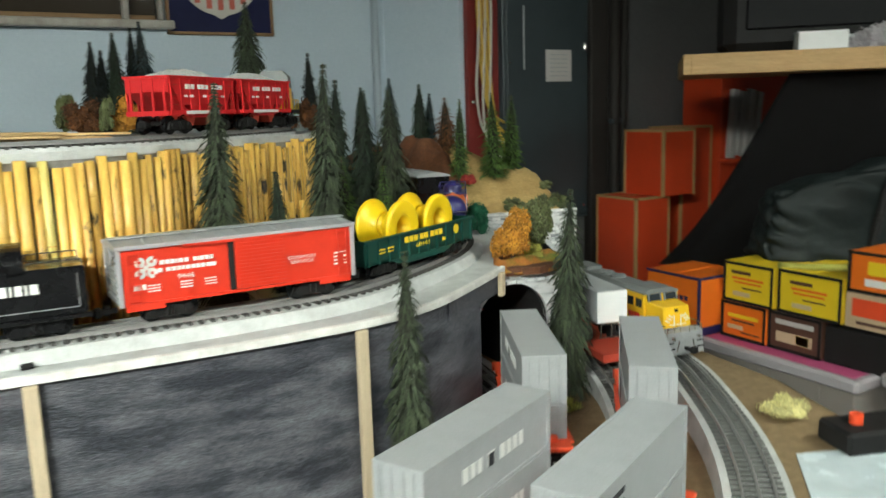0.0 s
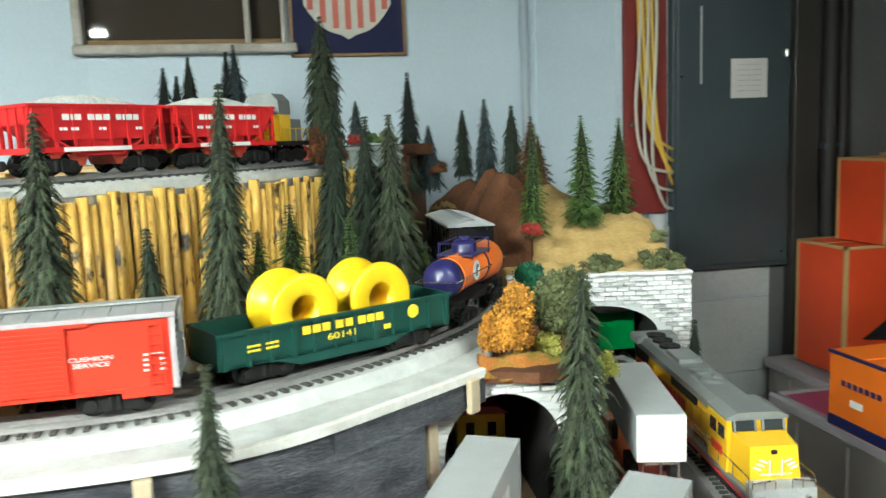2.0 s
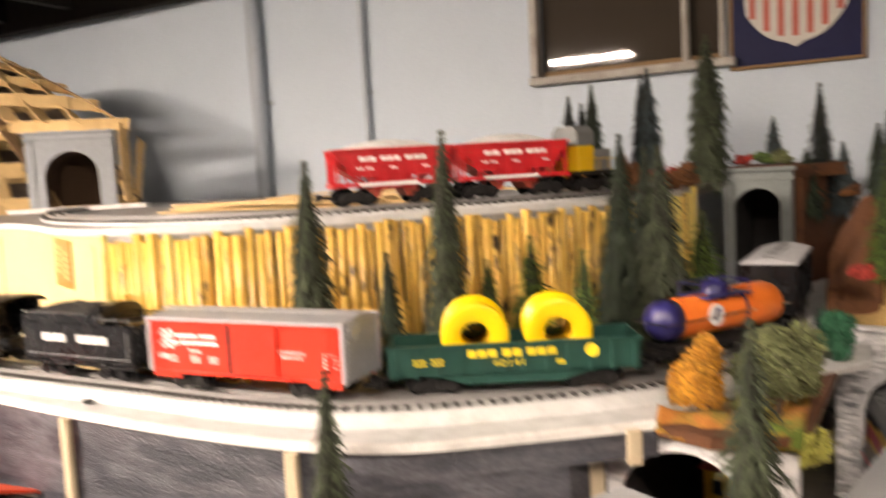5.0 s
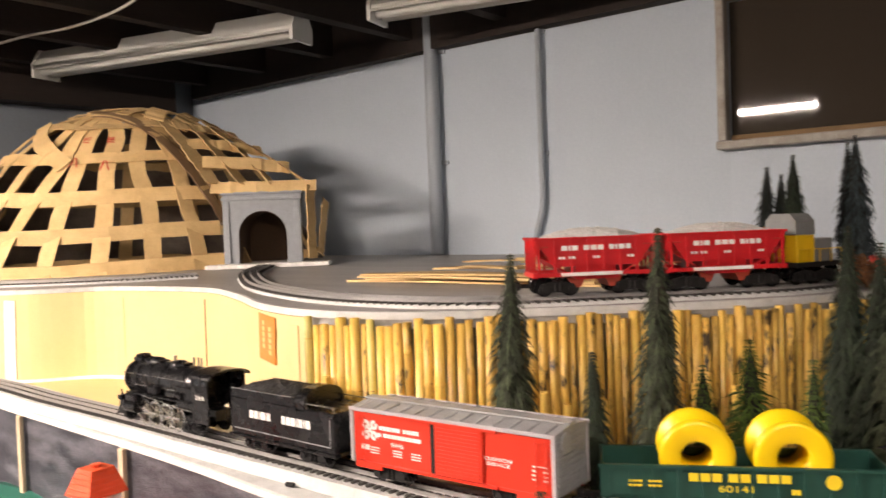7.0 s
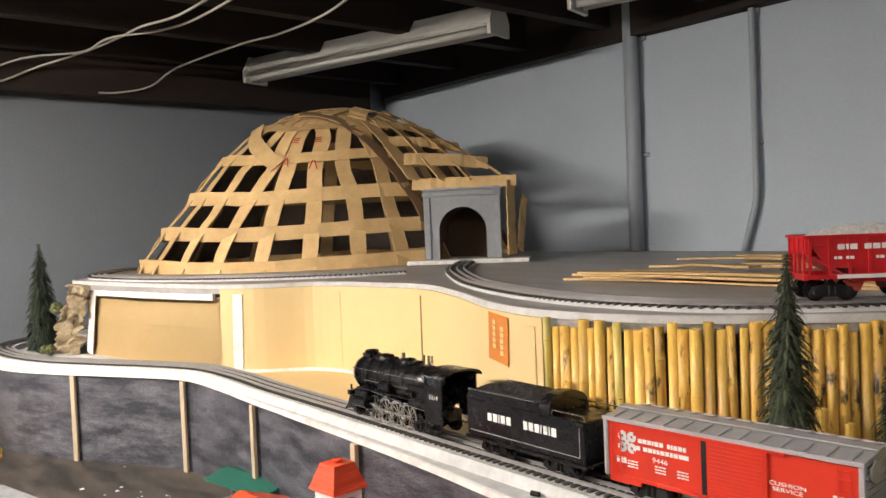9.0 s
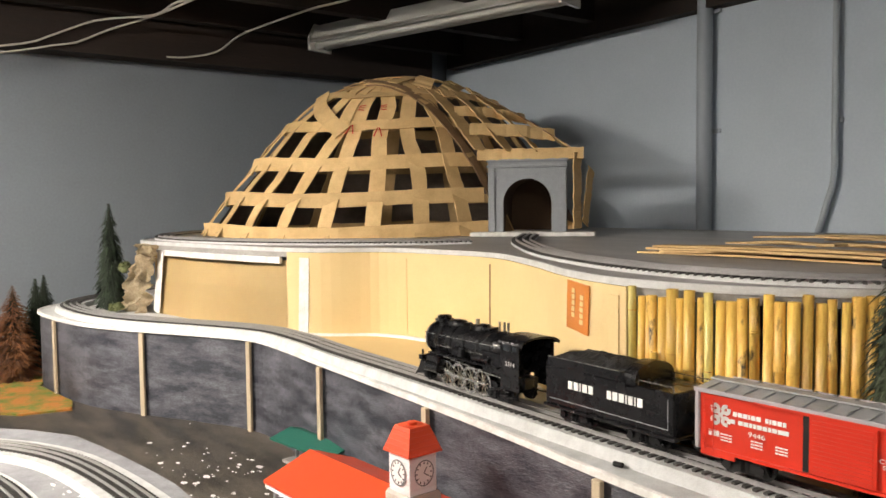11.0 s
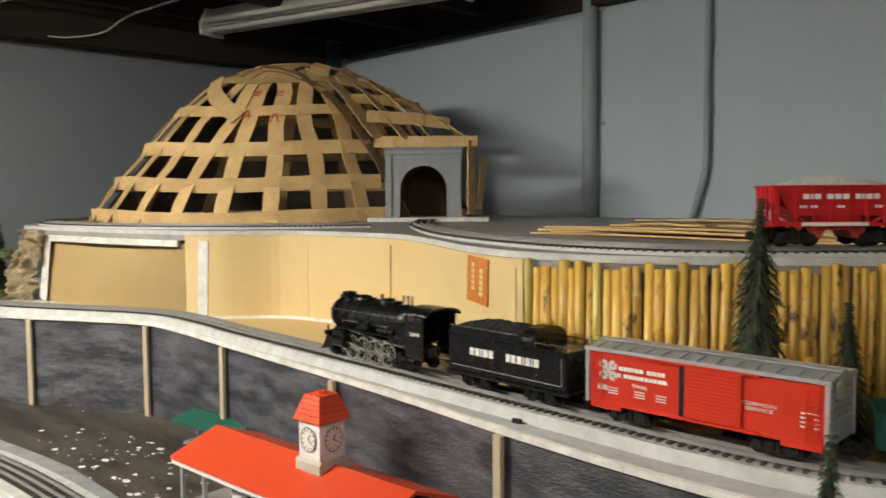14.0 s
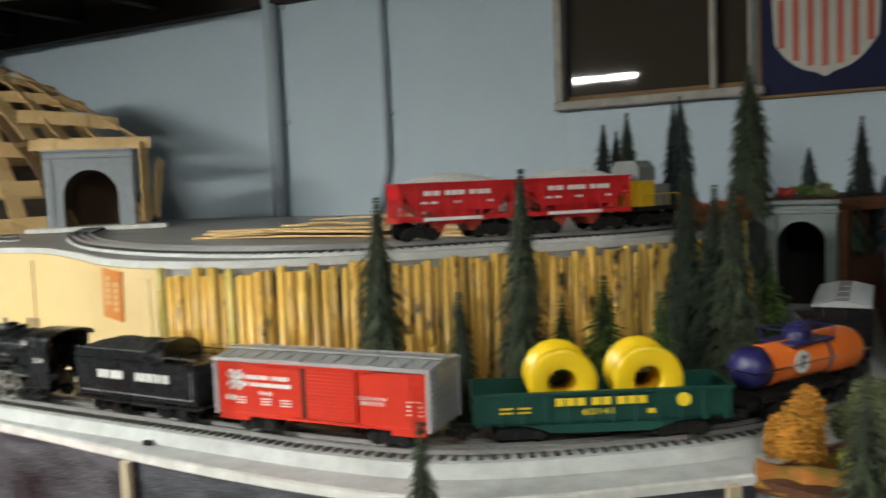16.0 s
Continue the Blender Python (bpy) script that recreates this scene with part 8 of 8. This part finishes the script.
    for k in range(5):
        z, w = 0.1645 + 0.0055 * k, 0.0250 - 0.00208 * k
        for s in (-1, 1):
            b = B()
            box(b, (0.055, s * w, z), (2 * w, 0.0008, 0.0012))
            part("roof_course", b, ORANGERED, tr_)
            b = B()
            box(b, (0.055 + s * w, 0, z), (0.0008, 2 * w, 0.0012))
            part("roof_course", b, ORANGERED, tr_)
    b = B()
    rod(b, (0.055, 0, 0.190), (0.055, 0, 0.1945), 0.0060, 14)
    part("roof_cap", b, ORANGERED, tr_)


station()


def canopy():
    t = thing("platform_canopy", pose(-0.795, -0.085, Z_LOW, 0, 0, 8), "toy platform canopy with a dark green roof", "toy building")
    b = B()
    end_profile(b, [(-0.045, 0.048), (0.0, 0.060), (0.045, 0.048), (0.045, 0.051), (0.0, 0.063), (-0.045, 0.051)], -0.09, 0.09)
    part("roof", fix(b), ROOFGREEN, t, "smooth dark green plastic roof")
    for x in (-0.07, 0.0, 0.07):
        b = B()
        rod(b, (x, 0, 0), (x, 0, 0.056), 0.003, 8)
        box(b, (x, 0, 0.048), (0.004, 0.06, 0.003))
        part("post", b, SILVER, t)
    b = B()
    box(b, (0, 0, 0.003), (0.18, 0.04, 0.006), bevel=0.001)
    part("platform", b, UPTOP, t)


canopy()
bm = B()
box(bm, (0, 0, 0.03), (0.16, 0.055, 0.06), bevel=0.003)
o = part("white_box", bm, WHITE)
o.matrix_world = pose(-0.60, -0.60, Z_LOW, 0, 0, 20)
tagged(o, "plain white cardboard box beside the low tracks", "box")


# ---- wall fittings beyond the hill ----
def panel():
    t = thing("breaker_box", pose(1.492, 1.19, 1.11), "large grey steel breaker box on the wall", "breaker box")
    b = B()
    box(b, (0, 0.012, 0.42), (0.335, 0.036, 0.84), bevel=0.003)
    part("cabinet", b, PANELGREY, t)
    b = B()
    box(b, (0.0, -0.010, 0.42), (0.315, 0.008, 0.81), bevel=0.002)
    d = part("door", b, PANELGREY, t)
    b = B()
    box(b, (-0.095, -0.0155, 0.575), (0.004, 0.004, 0.19), bevel=0.001)
    part("seam_strip", b, SILVER, d)
    b = B()
    box(b, (0.145, -0.016, 0.553), (0.008, 0.008, 0.022), bevel=0.002)
    part("latch", b, CHROME, d)
    for x, z in ((-0.15, 0.04), (-0.15, 0.50), (0.14, 0.04)):
        b = B()
        rod(b, (x, -0.014, z), (x, -0.018, z), 0.004, 8)
        part("screw", b, CHROME, d)
    b = B()
    box(b, (0.039, -0.0152, 0.4915), (0.102, 0.0012, 0.098))
    lab = part("paper_label", b, PAPER, t, "square pinkish paper notice")
    for k in range(6):
        bars("print", pose(0.039, -0.0162, 0.525 - 0.013 * k, 90, 0, 0), SILVER, lab, [0.020, 0.014, 0.026], 0.003, 0.004)


panel()
bm = B()
box(bm, (1.70, 1.19, 1.35), (0.075, 0.035, 1.5), bevel=0.003)
tagged(part("dark_board", bm, PANELDARK), "dark brown upright board beside the electrical panel", "board")
for x, r in ((1.775, 0.018), (1.815, 0.011)):
    cd = thing("wall_conduit", pose(x, 1.185, 0), "conduit coloured dark with the shaded wall behind it", "pipe")
    bm = B()
    rod(bm, (0, 0, 0.3), (0, 0, 2.3), r, 12)
    part("pipe_run", bm, PANELDARK, cd, smooth=True)
    for z in (0.9, 1.42, 1.88):
        bm = B()
        box(bm, (0, 0.004, z), (r * 2.5, r * 1.9, 0.016), bevel=0.002)
        part("clip", bm, PANELGREY, cd)
bm = B()
box(bm, (1.255, 1.198, 1.70), (0.112, 0.020, 0.86), bevel=0.002)
tagged(part("red_board", bm, REDBOARD), "dark red painted wiring board on the wall", "board")
rnd = random.Random(8)


def wire(pts, mat, label, r=0.0042):
    b = B()
    p, _ = smooth_path(pts, 40)
    tube(b, p, r, 7)
    tagged(part("electrical_cable", fix(b), mat, smooth=True), label, "cable", "cables on the red board")


for k in range(4):
    x = 1.232 + 0.012 * k
    wire([(x, 1.18, 2.12), (x - 0.006, 1.172, 1.80), (x + 0.004, 1.17, 1.58 - 0.02 * k), (x + 0.03, 1.168, 1.47 - 0.025 * k), (1.318, 1.172, 1.43 - 0.03 * k)], CABLEY, "yellow electrical cable looping into the panel")
for k in range(3):
    x = 1.222 + 0.022 * k
    wire([(x, 1.178, 2.12), (x + 0.008, 1.17, 1.75), (x - 0.006, 1.166, 1.52 - 0.05 * k), (x + 0.02, 1.164, 1.40 - 0.05 * k), (1.316, 1.17, 1.37 - 0.045 * k)], CABLEW, "white electrical cable looping into the panel")
for z in (1.495, 1.30):
    bm = B()
    box(bm, (1.215, 1.184, z), (0.016, 0.008, 0.010), bevel=0.002)
    tagged(part("cable_clamp", bm, CHROME), "small bright clamp on the red board", "clamp")
for x, r in ((1.228, 0.0225), (1.279, 0.0195)):
    bm = B()
    tube(bm, [(x, 1.184, 1.266), (x, 1.184, 1.05), (x, 1.184, 0.62)], r, 14)
    tagged(part("standpipe", fix(bm), PIPEWHITE, smooth=True), "white painted pipe below the red wiring board", "pipe")

# ---- cartons, shelf and bins at the side ----


def carton(name, x0, x1, y0, y1, z0, z1, mat, label, edge=None, strips=(), category="carton", group="stored cartons"):
    t = thing(name, pose((x0 + x1) / 2, (y0 + y1) / 2, z0), label, category, group)
    w, d, h = x1 - x0, y1 - y0, z1 - z0
    b = B()
    box(b, (0, 0, h / 2), (w, d, h), bevel=0.0015)
    part("carton_body", b, mat, t)
    b = B()
    box(b, (0, 0, h + 0.0008), (w * 0.985, 0.003, 0.0016))
    part("lid_flap", b, edge or mat, t)
    if edge:
        for sx in (-1, 1):
            for sy in (-1, 1):
                b = B()
                box(b, (sx * (w / 2 - 0.003), sy * (d / 2 - 0.003), h / 2), (0.009, 0.009, h + 0.001))
                part("corner_edge", b, edge, t)
        for sy in (-1, 1):
            b = B()
            box(b, (0, sy * (d / 2 - 0.003), h - 0.002), (w + 0.002, 0.009, 0.007))
            part("top_edge", b, edge, t)
        for sx in (-1, 1):
            b = B()
            box(b, (sx * (w / 2 - 0.003), 0, h - 0.002), (0.009, d + 0.002, 0.007))
            part("top_edge", b, edge, t)
    for (yc, zc, ww, hh, m2) in strips:
        b = B()
        box(b, (-w / 2 - 0.0006, yc, zc), (0.0012, ww, hh))
        part("printed_label", b, m2, t)
    return t


carton("red_carton", 1.634, 1.775, 0.93, 1.11, 0.875, 1.188, REDCARD, "tall red printed carton with tan edges on bins", TANCARD)
carton("red_carton", 1.715, 1.85, 0.90, 1.07, 1.191, 1.393, REDCARD, "red printed carton with tan edges stacked behind", TANCARD)
carton("red_carton", 1.92, 2.06, 1.02, 1.17, 0.875, 1.396, REDCARD, "red printed carton with tan edges beside another", TANCARD)
carton("red_carton", 2.08, 2.50, 1.00, 1.17, 0.875, 1.60, REDCARD, "upright red case behind a row of grey booklets")
for k in range(4):
    bm = B()
    box(bm, (0, 0, 0.115), (0.030, 0.020, 0.23 - 0.014 * (k % 2)), bevel=0.002)
    o = part("grey_booklet", bm, PAPER)
    o.matrix_world = pose(2.112 + 0.036 * k, 0.986, 1.285, 0, 4 + 2 * k, 3 * k)
    tagged(o, "grey booklet standing against the red case", "booklet", "booklets")
bm = B()
box(bm, (2.17, 0.978, 1.2775), (0.20, 0.044, 0.012), bevel=0.002)
tagged(part("case_ledge", bm, REDCARD), "narrow red ledge carrying grey booklets", "ledge")


def bin_(x0, x1, y0, y1, z0, z1, pink, label):
    t = thing("storage_bin", pose((x0 + x1) / 2, (y0 + y1) / 2, z0), label, "storage bin", "plastic bins")
    w, d, h = x1 - x0, y1 - y0, z1 - z0
    for nm, c, s in (("bin_wall", (-w / 2, 0, h / 2), (0.003, d, h)), ("bin_wall", (w / 2, 0, h / 2), (0.003, d, h)), ("bin_wall", (0, -d / 2, h / 2), (w, 0.003, h)), ("bin_wall", (0, d / 2, h / 2), (w, 0.003, h)), ("bin_floor", (0, 0, 0.002), (w, d, 0.003))):
        b = B()
        box(b, c, s)
        part(nm, b, BIN, t)
    for k in range(5):
        b = B()
        box(b, (-w / 2 - 0.004, -d / 2 + d * (k + 0.5) / 5, h * 0.52), (0.006, 0.008, h * 0.86), bevel=0.002)
        part("bin_rib", b, BIN, t)
    b = B()
    for s in (-1, 1):
        box(b, (s * (w / 2 + 0.002), 0, h + 0.002), (0.022, d + 0.022, 0.026), bevel=0.005)
        box(b, (0, s * (d / 2 + 0.002), h + 0.002), (w + 0.022, 0.022, 0.026), bevel=0.005)
    part("lid_rim", b, LID, t, "milky plastic rim")
    b = B()
    box(b, (0, 0, h + 0.006), (w - 0.016, d - 0.016, 0.012), bevel=0.003)
    part("lid_panel", b, PINKLID if pink else LID, t, "pink lid panel" if pink else "")
    rn = random.Random(int(1000 * (x0 + y0)))
    for k in range(7):
        b = B()
        s = (rn.uniform(0.05, 0.11), rn.uniform(0.06, 0.12), rn.uniform(0.05, min(0.12, h * 0.6)))
        box(b, (-w / 2 + 0.03 + s[0] / 2 + rn.uniform(0, w - 0.2), -d / 2 + d * (k + 0.5) / 7, 0.004 + s[2] / 2 + (0.09 if k % 2 and h > 0.25 else 0)), s, bevel=0.002)
        o = part("stored_packet", b, (BROWNCARD, CARD, CREAMCARD, PAPER, TANCARD)[k % 5], t)


bin_(1.285, 1.72, -0.02, 0.68, 0.56, 0.936, True, "clear plastic bin with a pink-topped milky lid")
bin_(1.330, 1.75, -0.75, -0.06, 0.56, 0.950, True, "clear plastic bin with a pink-topped milky lid")
bin_(1.30, 1.72, -0.02, 0.68, 0.20, 0.52, False, "clear plastic bin stacked under another")
bin_(1.34, 1.75, -0.75, -0.06, 0.20, 0.52, False, "clear plastic bin stacked under another")
bin_(1.60, 2.50, 0.86, 1.17, 0.50, 0.850, False, "long clear plastic bin carrying red cartons")
bm = B()
box(bm, (1.52, -0.02, 0.10), (0.52, 1.5, 0.19), bevel=0.004)
tagged(part("low_plinth", bm, PLY), "plain wooden plinth under the plastic bins", "plinth")
bm = B()
box(bm, (2.05, 1.015, 0.245), (0.90, 0.31, 0.49), bevel=0.004)
tagged(part("low_cupboard", bm, PLY), "plain wooden box under the long bin", "cupboard")
Z_LID = 0.9495
oc = carton("orange_carton", 1.268, 1.423, 0.345, 0.505, Z_LID, 1.086, ORANGECARD, "bright orange toy train carton with blue edges")
for nm, c, s in (("blue_base_band", (0, 0, 0.012), (0.1565, 0.1615, 0.020)), ("blue_edge_band", (-0.0775, -0.080, 0.068), (0.006, 0.006, 0.136)), ("blue_edge_band", (0, -0.080, 0.1345), (0.157, 0.006, 0.005)), ("blue_edge_band", (-0.0775, 0, 0.1345), (0.006, 0.163, 0.005))):
    b = B()
    box(b, c, s, bevel=0.0005)
    part(nm, b, BLUECARD, oc)
bars("print", pose(-0.0785, 0.0, 0.085, 90, 0, -90), BLUECARD, oc, [0.010] * 7, 0.010, 0.004)
bars("print", pose(-0.0785, 0.01, 0.055, 90, 0, -90), LETTERWHITE, oc, [0.030], 0.012, 0.004)


def end_box(k, y1, w, z0, h, mat, border, label, lab):
    t = carton("train_carton", 1.335 + 0.004 * (k % 3), 1.62, y1 - w, y1, z0, z0 + h, mat, label)
    hw = 0.1425 - 0.002 * (k % 3)
    if border:
        for yc, zc, ww, hh in ((0, h - 0.003, w, 0.006), (0, 0.003, w, 0.006), (-w / 2 + 0.003, h / 2, 0.006, h), (w / 2 - 0.003, h / 2, 0.006, h)):
            b = B()
            box(b, (-hw - 0.0014, yc, zc), (0.0016, ww, hh))
            part("printed_border", b, border, t)
    for yc, zc, ww, hh, m2 in lab:
        b = B()
        box(b, (-hw - 0.0012, yc, zc), (0.0014, ww, hh))
        part("printed_label", b, m2, t)


Z2 = Z_LID + 0.0835
end_box(0, 0.338, 0.118, Z_LID, 0.082, ORANGECARD, MATTBLACK, "orange toy train carton under a yellow one", [(0, 0.052, 0.080, 0.008, YELLOWCARD), (0, 0.041, 0.060, 0.004, BROWNCARD), (0.02, 0.026, 0.04, 0.009, CREAMCARD), (-0.02, 0.016, 0.05, 0.003, BROWNCARD)])
end_box(1, 0.215, 0.125, Z_LID, 0.082, BROWNCARD, MATTBLACK, "brown toy train carton with a yellow label", [(0.0, 0.030, 0.085, 0.022, CREAMCARD), (-0.02, 0.030, 0.030, 0.018, YELLOWCARD), (0, 0.062, 0.09, 0.010, PAPER)])
end_box(2, 0.085, 0.130, Z_LID, 0.075, MATTBLACK, None, "plain black carton on the pink lid", [])
end_box(3, 0.335, 0.130, Z2, 0.090, YELLOWCARD, MATTBLACK, "yellow toy train carton with black borders", [(0.018, 0.068, 0.050, 0.007, BROWNCARD), (0, 0.055, 0.082, 0.005, ORANGECARD), (0, 0.046, 0.070, 0.004, ORANGECARD), (-0.012, 0.034, 0.050, 0.003, BROWNCARD), (0.015, 0.020, 0.045, 0.010, CREAMCARD)])
end_box(4, 0.195, 0.145, Z2, 0.092, YELLOWCARD, MATTBLACK, "yellow toy train carton with black borders", [(0.018, 0.068, 0.050, 0.007, BROWNCARD), (0, 0.055, 0.082, 0.005, ORANGECARD), (0, 0.046, 0.070, 0.004, ORANGECARD), (-0.012, 0.034, 0.050, 0.003, BROWNCARD), (0.015, 0.020, 0.045, 0.010, CREAMCARD)])
end_box(5, 0.045, 0.150, Z2, 0.070, CREAMCARD, None, "cream and red toy train carton on a stack", [(0, 0.042, 0.12, 0.035, ORANGERED), (0, 0.012, 0.10, 0.006, BROWNCARD)])
end_box(7, 0.040, 0.160, Z2 + 0.0725, 0.080, ORANGECARD, MATTBLACK, "orange toy train carton with a yellow label", [(0, 0.050, 0.080, 0.026, YELLOWCARD), (0.02, 0.022, 0.05, 0.014, LETTERWHITE)])
end_box(8, -0.120, 0.150, Z_LID + 0.014, 0.085, YELLOWCARD, MATTBLACK, "yellow toy train carton beside the stack", [(0, 0.05, 0.08, 0.03, ORANGECARD)])

bm = B()
tube(bm, smooth_path([(1.350, 0.205, 1.128), (1.372, 0.150, 1.130), (1.400, 0.085, 1.136), (1.430, 0.020, 1.150)], 16)[0], 0.0075, 8)
tagged(part("webbing_strap", fix(bm), YELLOWLEAF, smooth=True), "olive-yellow webbing strap lying on the yellow cartons", "strap")

# wall shelf with black television
sh = thing("wall_shelf", pose(1.388, 0.505, 1.540, 0, 0, -45), "pine board shelf with a raised wooden edge", "shelf")
bm = B()
box(bm, (0.62, 0.22, 0.010), (1.22, 0.44, 0.020), bevel=0.002)
part("board", bm, PINE, sh)
bm = B()
box(bm, (0.62, -0.008, 0.022), (1.24, 0.020, 0.048), bevel=0.002)
part("front_rail", bm, PINE, sh)
bm = B()
box(bm, (-0.002, 0.20, 0.022), (0.020, 0.44, 0.048), bevel=0.002)
part("side_rail", bm, PINE, sh)
for x in (0.25, 1.1):
    bm = B()
    rod(bm, (x, 0.30, 0.02), (x, 0.30, 0.78), 0.006, 8)
    part("hanging_rod", bm, BLACK, sh)
tv = thing("television", pose(1.475, 0.50, 1.5625, 0, 0, -45), "black television standing on the pine shelf", "television")
bm = B()
box(bm, (0.36, 0.16, 0.27), (0.68, 0.26, 0.50), bevel=0.03)
part("case", bm, MATTBLACK, tv)
bm = B()
box(bm, (0.36, 0.028, 0.28), (0.58, 0.010, 0.40), bevel=0.004)
part("screen", bm, SCREEN, tv)
bm = B()
box(bm, (0.30, 0.024, 0.055), (0.05, 0.006, 0.008), bevel=0.001)
part("badge", bm, SILVER, tv)
bm = B()
box(bm, (0.36, 0.16, 0.010), (0.50, 0.22, 0.020), bevel=0.003)
part("foot", bm, SCREEN, tv)
wb = thing("small_white_box", pose(1.625, 0.325, 1.5625, 0, 0, -45), "small white cardboard box on the shelf edge", "box")
bm = B()
box(bm, (0, 0, 0.032), (0.105, 0.07, 0.062), bevel=0.002)
part("box_body", bm, WHITE, wb)
bm = B()
box(bm, (0, 0, 0.0635), (0.106, 0.071, 0.003), bevel=0.001)
part("box_lid", bm, WHITE, wb)
clump(1.715, 0.235, 1.5625, (0.06, 0.05, 0.05), LID, "crumpled clear plastic bag on the shelf", 77, "plastic_bag", 120, group="shelf clutter", category="bag")


# black cloth draped from under the shelf down over the cartons
def cloth_point(u, v):
    top = Vector((1.585, 0.375, 1.535)).lerp(Vector((2.20, -0.20, 1.535)), u)
    low = Vector((1.47, 0.68, 1.045)).lerp(Vector((2.10, 0.15, 1.0)), u)
    p = top.lerp(low, v)
    sag = 0.06 * math.sin(math.pi * v)
    return p + Vector((sag * 0.3, sag * 0.5, -sag)) + Vector((0, -1, 0)) * (0.012 * math.sin(u * 21 + 3 * v) * v + 0.008 * math.sin(u * 47 + 1.0) * v)


bm = B()
n, m = 46, 26
g = [[bm.verts.new(cloth_point(i / (n - 1), j / (m - 1))) for j in range(m)] for i in range(n)]
for i in range(n - 1):
    for j in range(m - 1):
        bm.faces.new((g[i][j], g[i + 1][j], g[i + 1][j + 1], g[i][j + 1]))
bmesh.ops.solidify(bm, geom=bm.faces[:], thickness=0.004)
tagged(part("black_cloth", fix(bm), CLOTH, smooth=True), "black cloth draped from the shelf over stored boxes", "cloth")
bg = thing("nylon_bag", pose(1.585, 0.225, 1.112, 0, 0, -30), "dark green nylon bag slumped on the cartons", "bag")
bm = B()
r = bmesh.ops.create_cube(bm, size=2.0)["verts"]
bmesh.ops.subdivide_edges(bm, edges=bm.edges[:], cuts=34, use_grid_fill=True)
for v in bm.verts:
    q = v.co.copy()
    n = (abs(q.x) ** 9 + abs(q.y) ** 9 + abs(q.z) ** 9) ** (1 / 9)
    q = q / n
    fold = 0.05 * noise.noise(Vector((q.x * 1.6, q.y * 1.6, q.z * 1.2))) + 0.15 * abs(noise.noise(Vector((q.x * 2.0 + q.z * 2, q.y * 2.5, q.z * 1.4 + 4)))) + 0.025 * abs(noise.noise(Vector((q.x * 6 - q.z * 5, q.y * 5, q.z * 5)))) - 0.06
    up = 0.5 + 0.5 * q.z
    lean = 0.66 + 0.34 * (0.5 + 0.5 * q.x)
    v.co = Vector((q.x * 0.195 * (1 + fold) + 0.03 * up, q.y * 0.085 * (1 + 1.6 * fold) * (1 - 0.35 * up), 0.25 * up * lean * (1 + 0.6 * fold)))
part("bag_body", bm, BAGGREEN, bg, smooth=True)
bm = B()
p, _ = smooth_path([(0.03, -0.075, 0.02), (0.045, -0.082, 0.11), (0.075, -0.065, 0.185), (0.13, -0.05, 0.205), (0.19, -0.05, 0.19)], 30)
tube(bm, p, 0.010, 8)
part("bag_strap", fix(bm), MATTBLACK, bg)
bm = B()
box(bm, (0.135, -0.074, 0.105), (0.10, 0.020, 0.12), rot=Matrix.Rotation(radians(-14), 3, "X"), bevel=0.012)
part("bag_pocket", bm, PANELGREY, bg, "grey-green rubber pocket")

# small things on the near table corner
sheet = B()
prism(sheet, [(0.60, -0.69), (0.73, -0.52), (0.80, -0.37), (0.69, -0.325), (0.56, -0.45), (0.45, -0.60), (0.50, -0.69)], Z_LOW + 0.0045, Z_LOW + 0.007)
tagged(part("plastic_sheet", fix(sheet), SHEETPALE), "pale bluish plastic sheet on the table corner", "sheet")
ctl = thing("track_controller", pose(0.785, -0.355, Z_LOW + 0.007, 0, 0, -20), "black track controller with a small red knob", "controller")
bm = B()
box(bm, (0, 0, 0.014), (0.10, 0.06, 0.028), bevel=0.004)
part("case", bm, MATTBLACK, ctl)
bm = B()
rod(bm, (-0.02, 0.0, 0.028), (-0.02, 0.0, 0.040), 0.008, 14)
part("knob", bm, ORANGERED, ctl, "bright red knob")

# small white rack beside the bins
rack = thing("plastic_rack", pose(1.322, 0.745, 0.0), "narrow grey-white plastic rack standing beside the bins", "rack")
for x in (-0.02, 0.10):
    for y in (-0.048, 0.048):
        bm = B()
        box(bm, (x, y, 0.445), (0.010, 0.008, 0.89), bevel=0.001)
        part("post", bm, LID, rack)
for z in (0.72, 0.80, 0.885):
    bm = B()
    box(bm, (0.04, 0, z), (0.13, 0.10, 0.008), bevel=0.001)
    part("shelf", bm, LID, rack)
peg = B()
rod(peg, (-0.004, 0, 0.0035), (0.006, 0.002, 0.0035), 0.003, 8)
o = part("black_peg", peg, MATTBLACK)
o.matrix_world = pose(-0.082, -0.103, Z_MID)
tagged(o, "tiny black plastic peg lying on the deck", "peg")
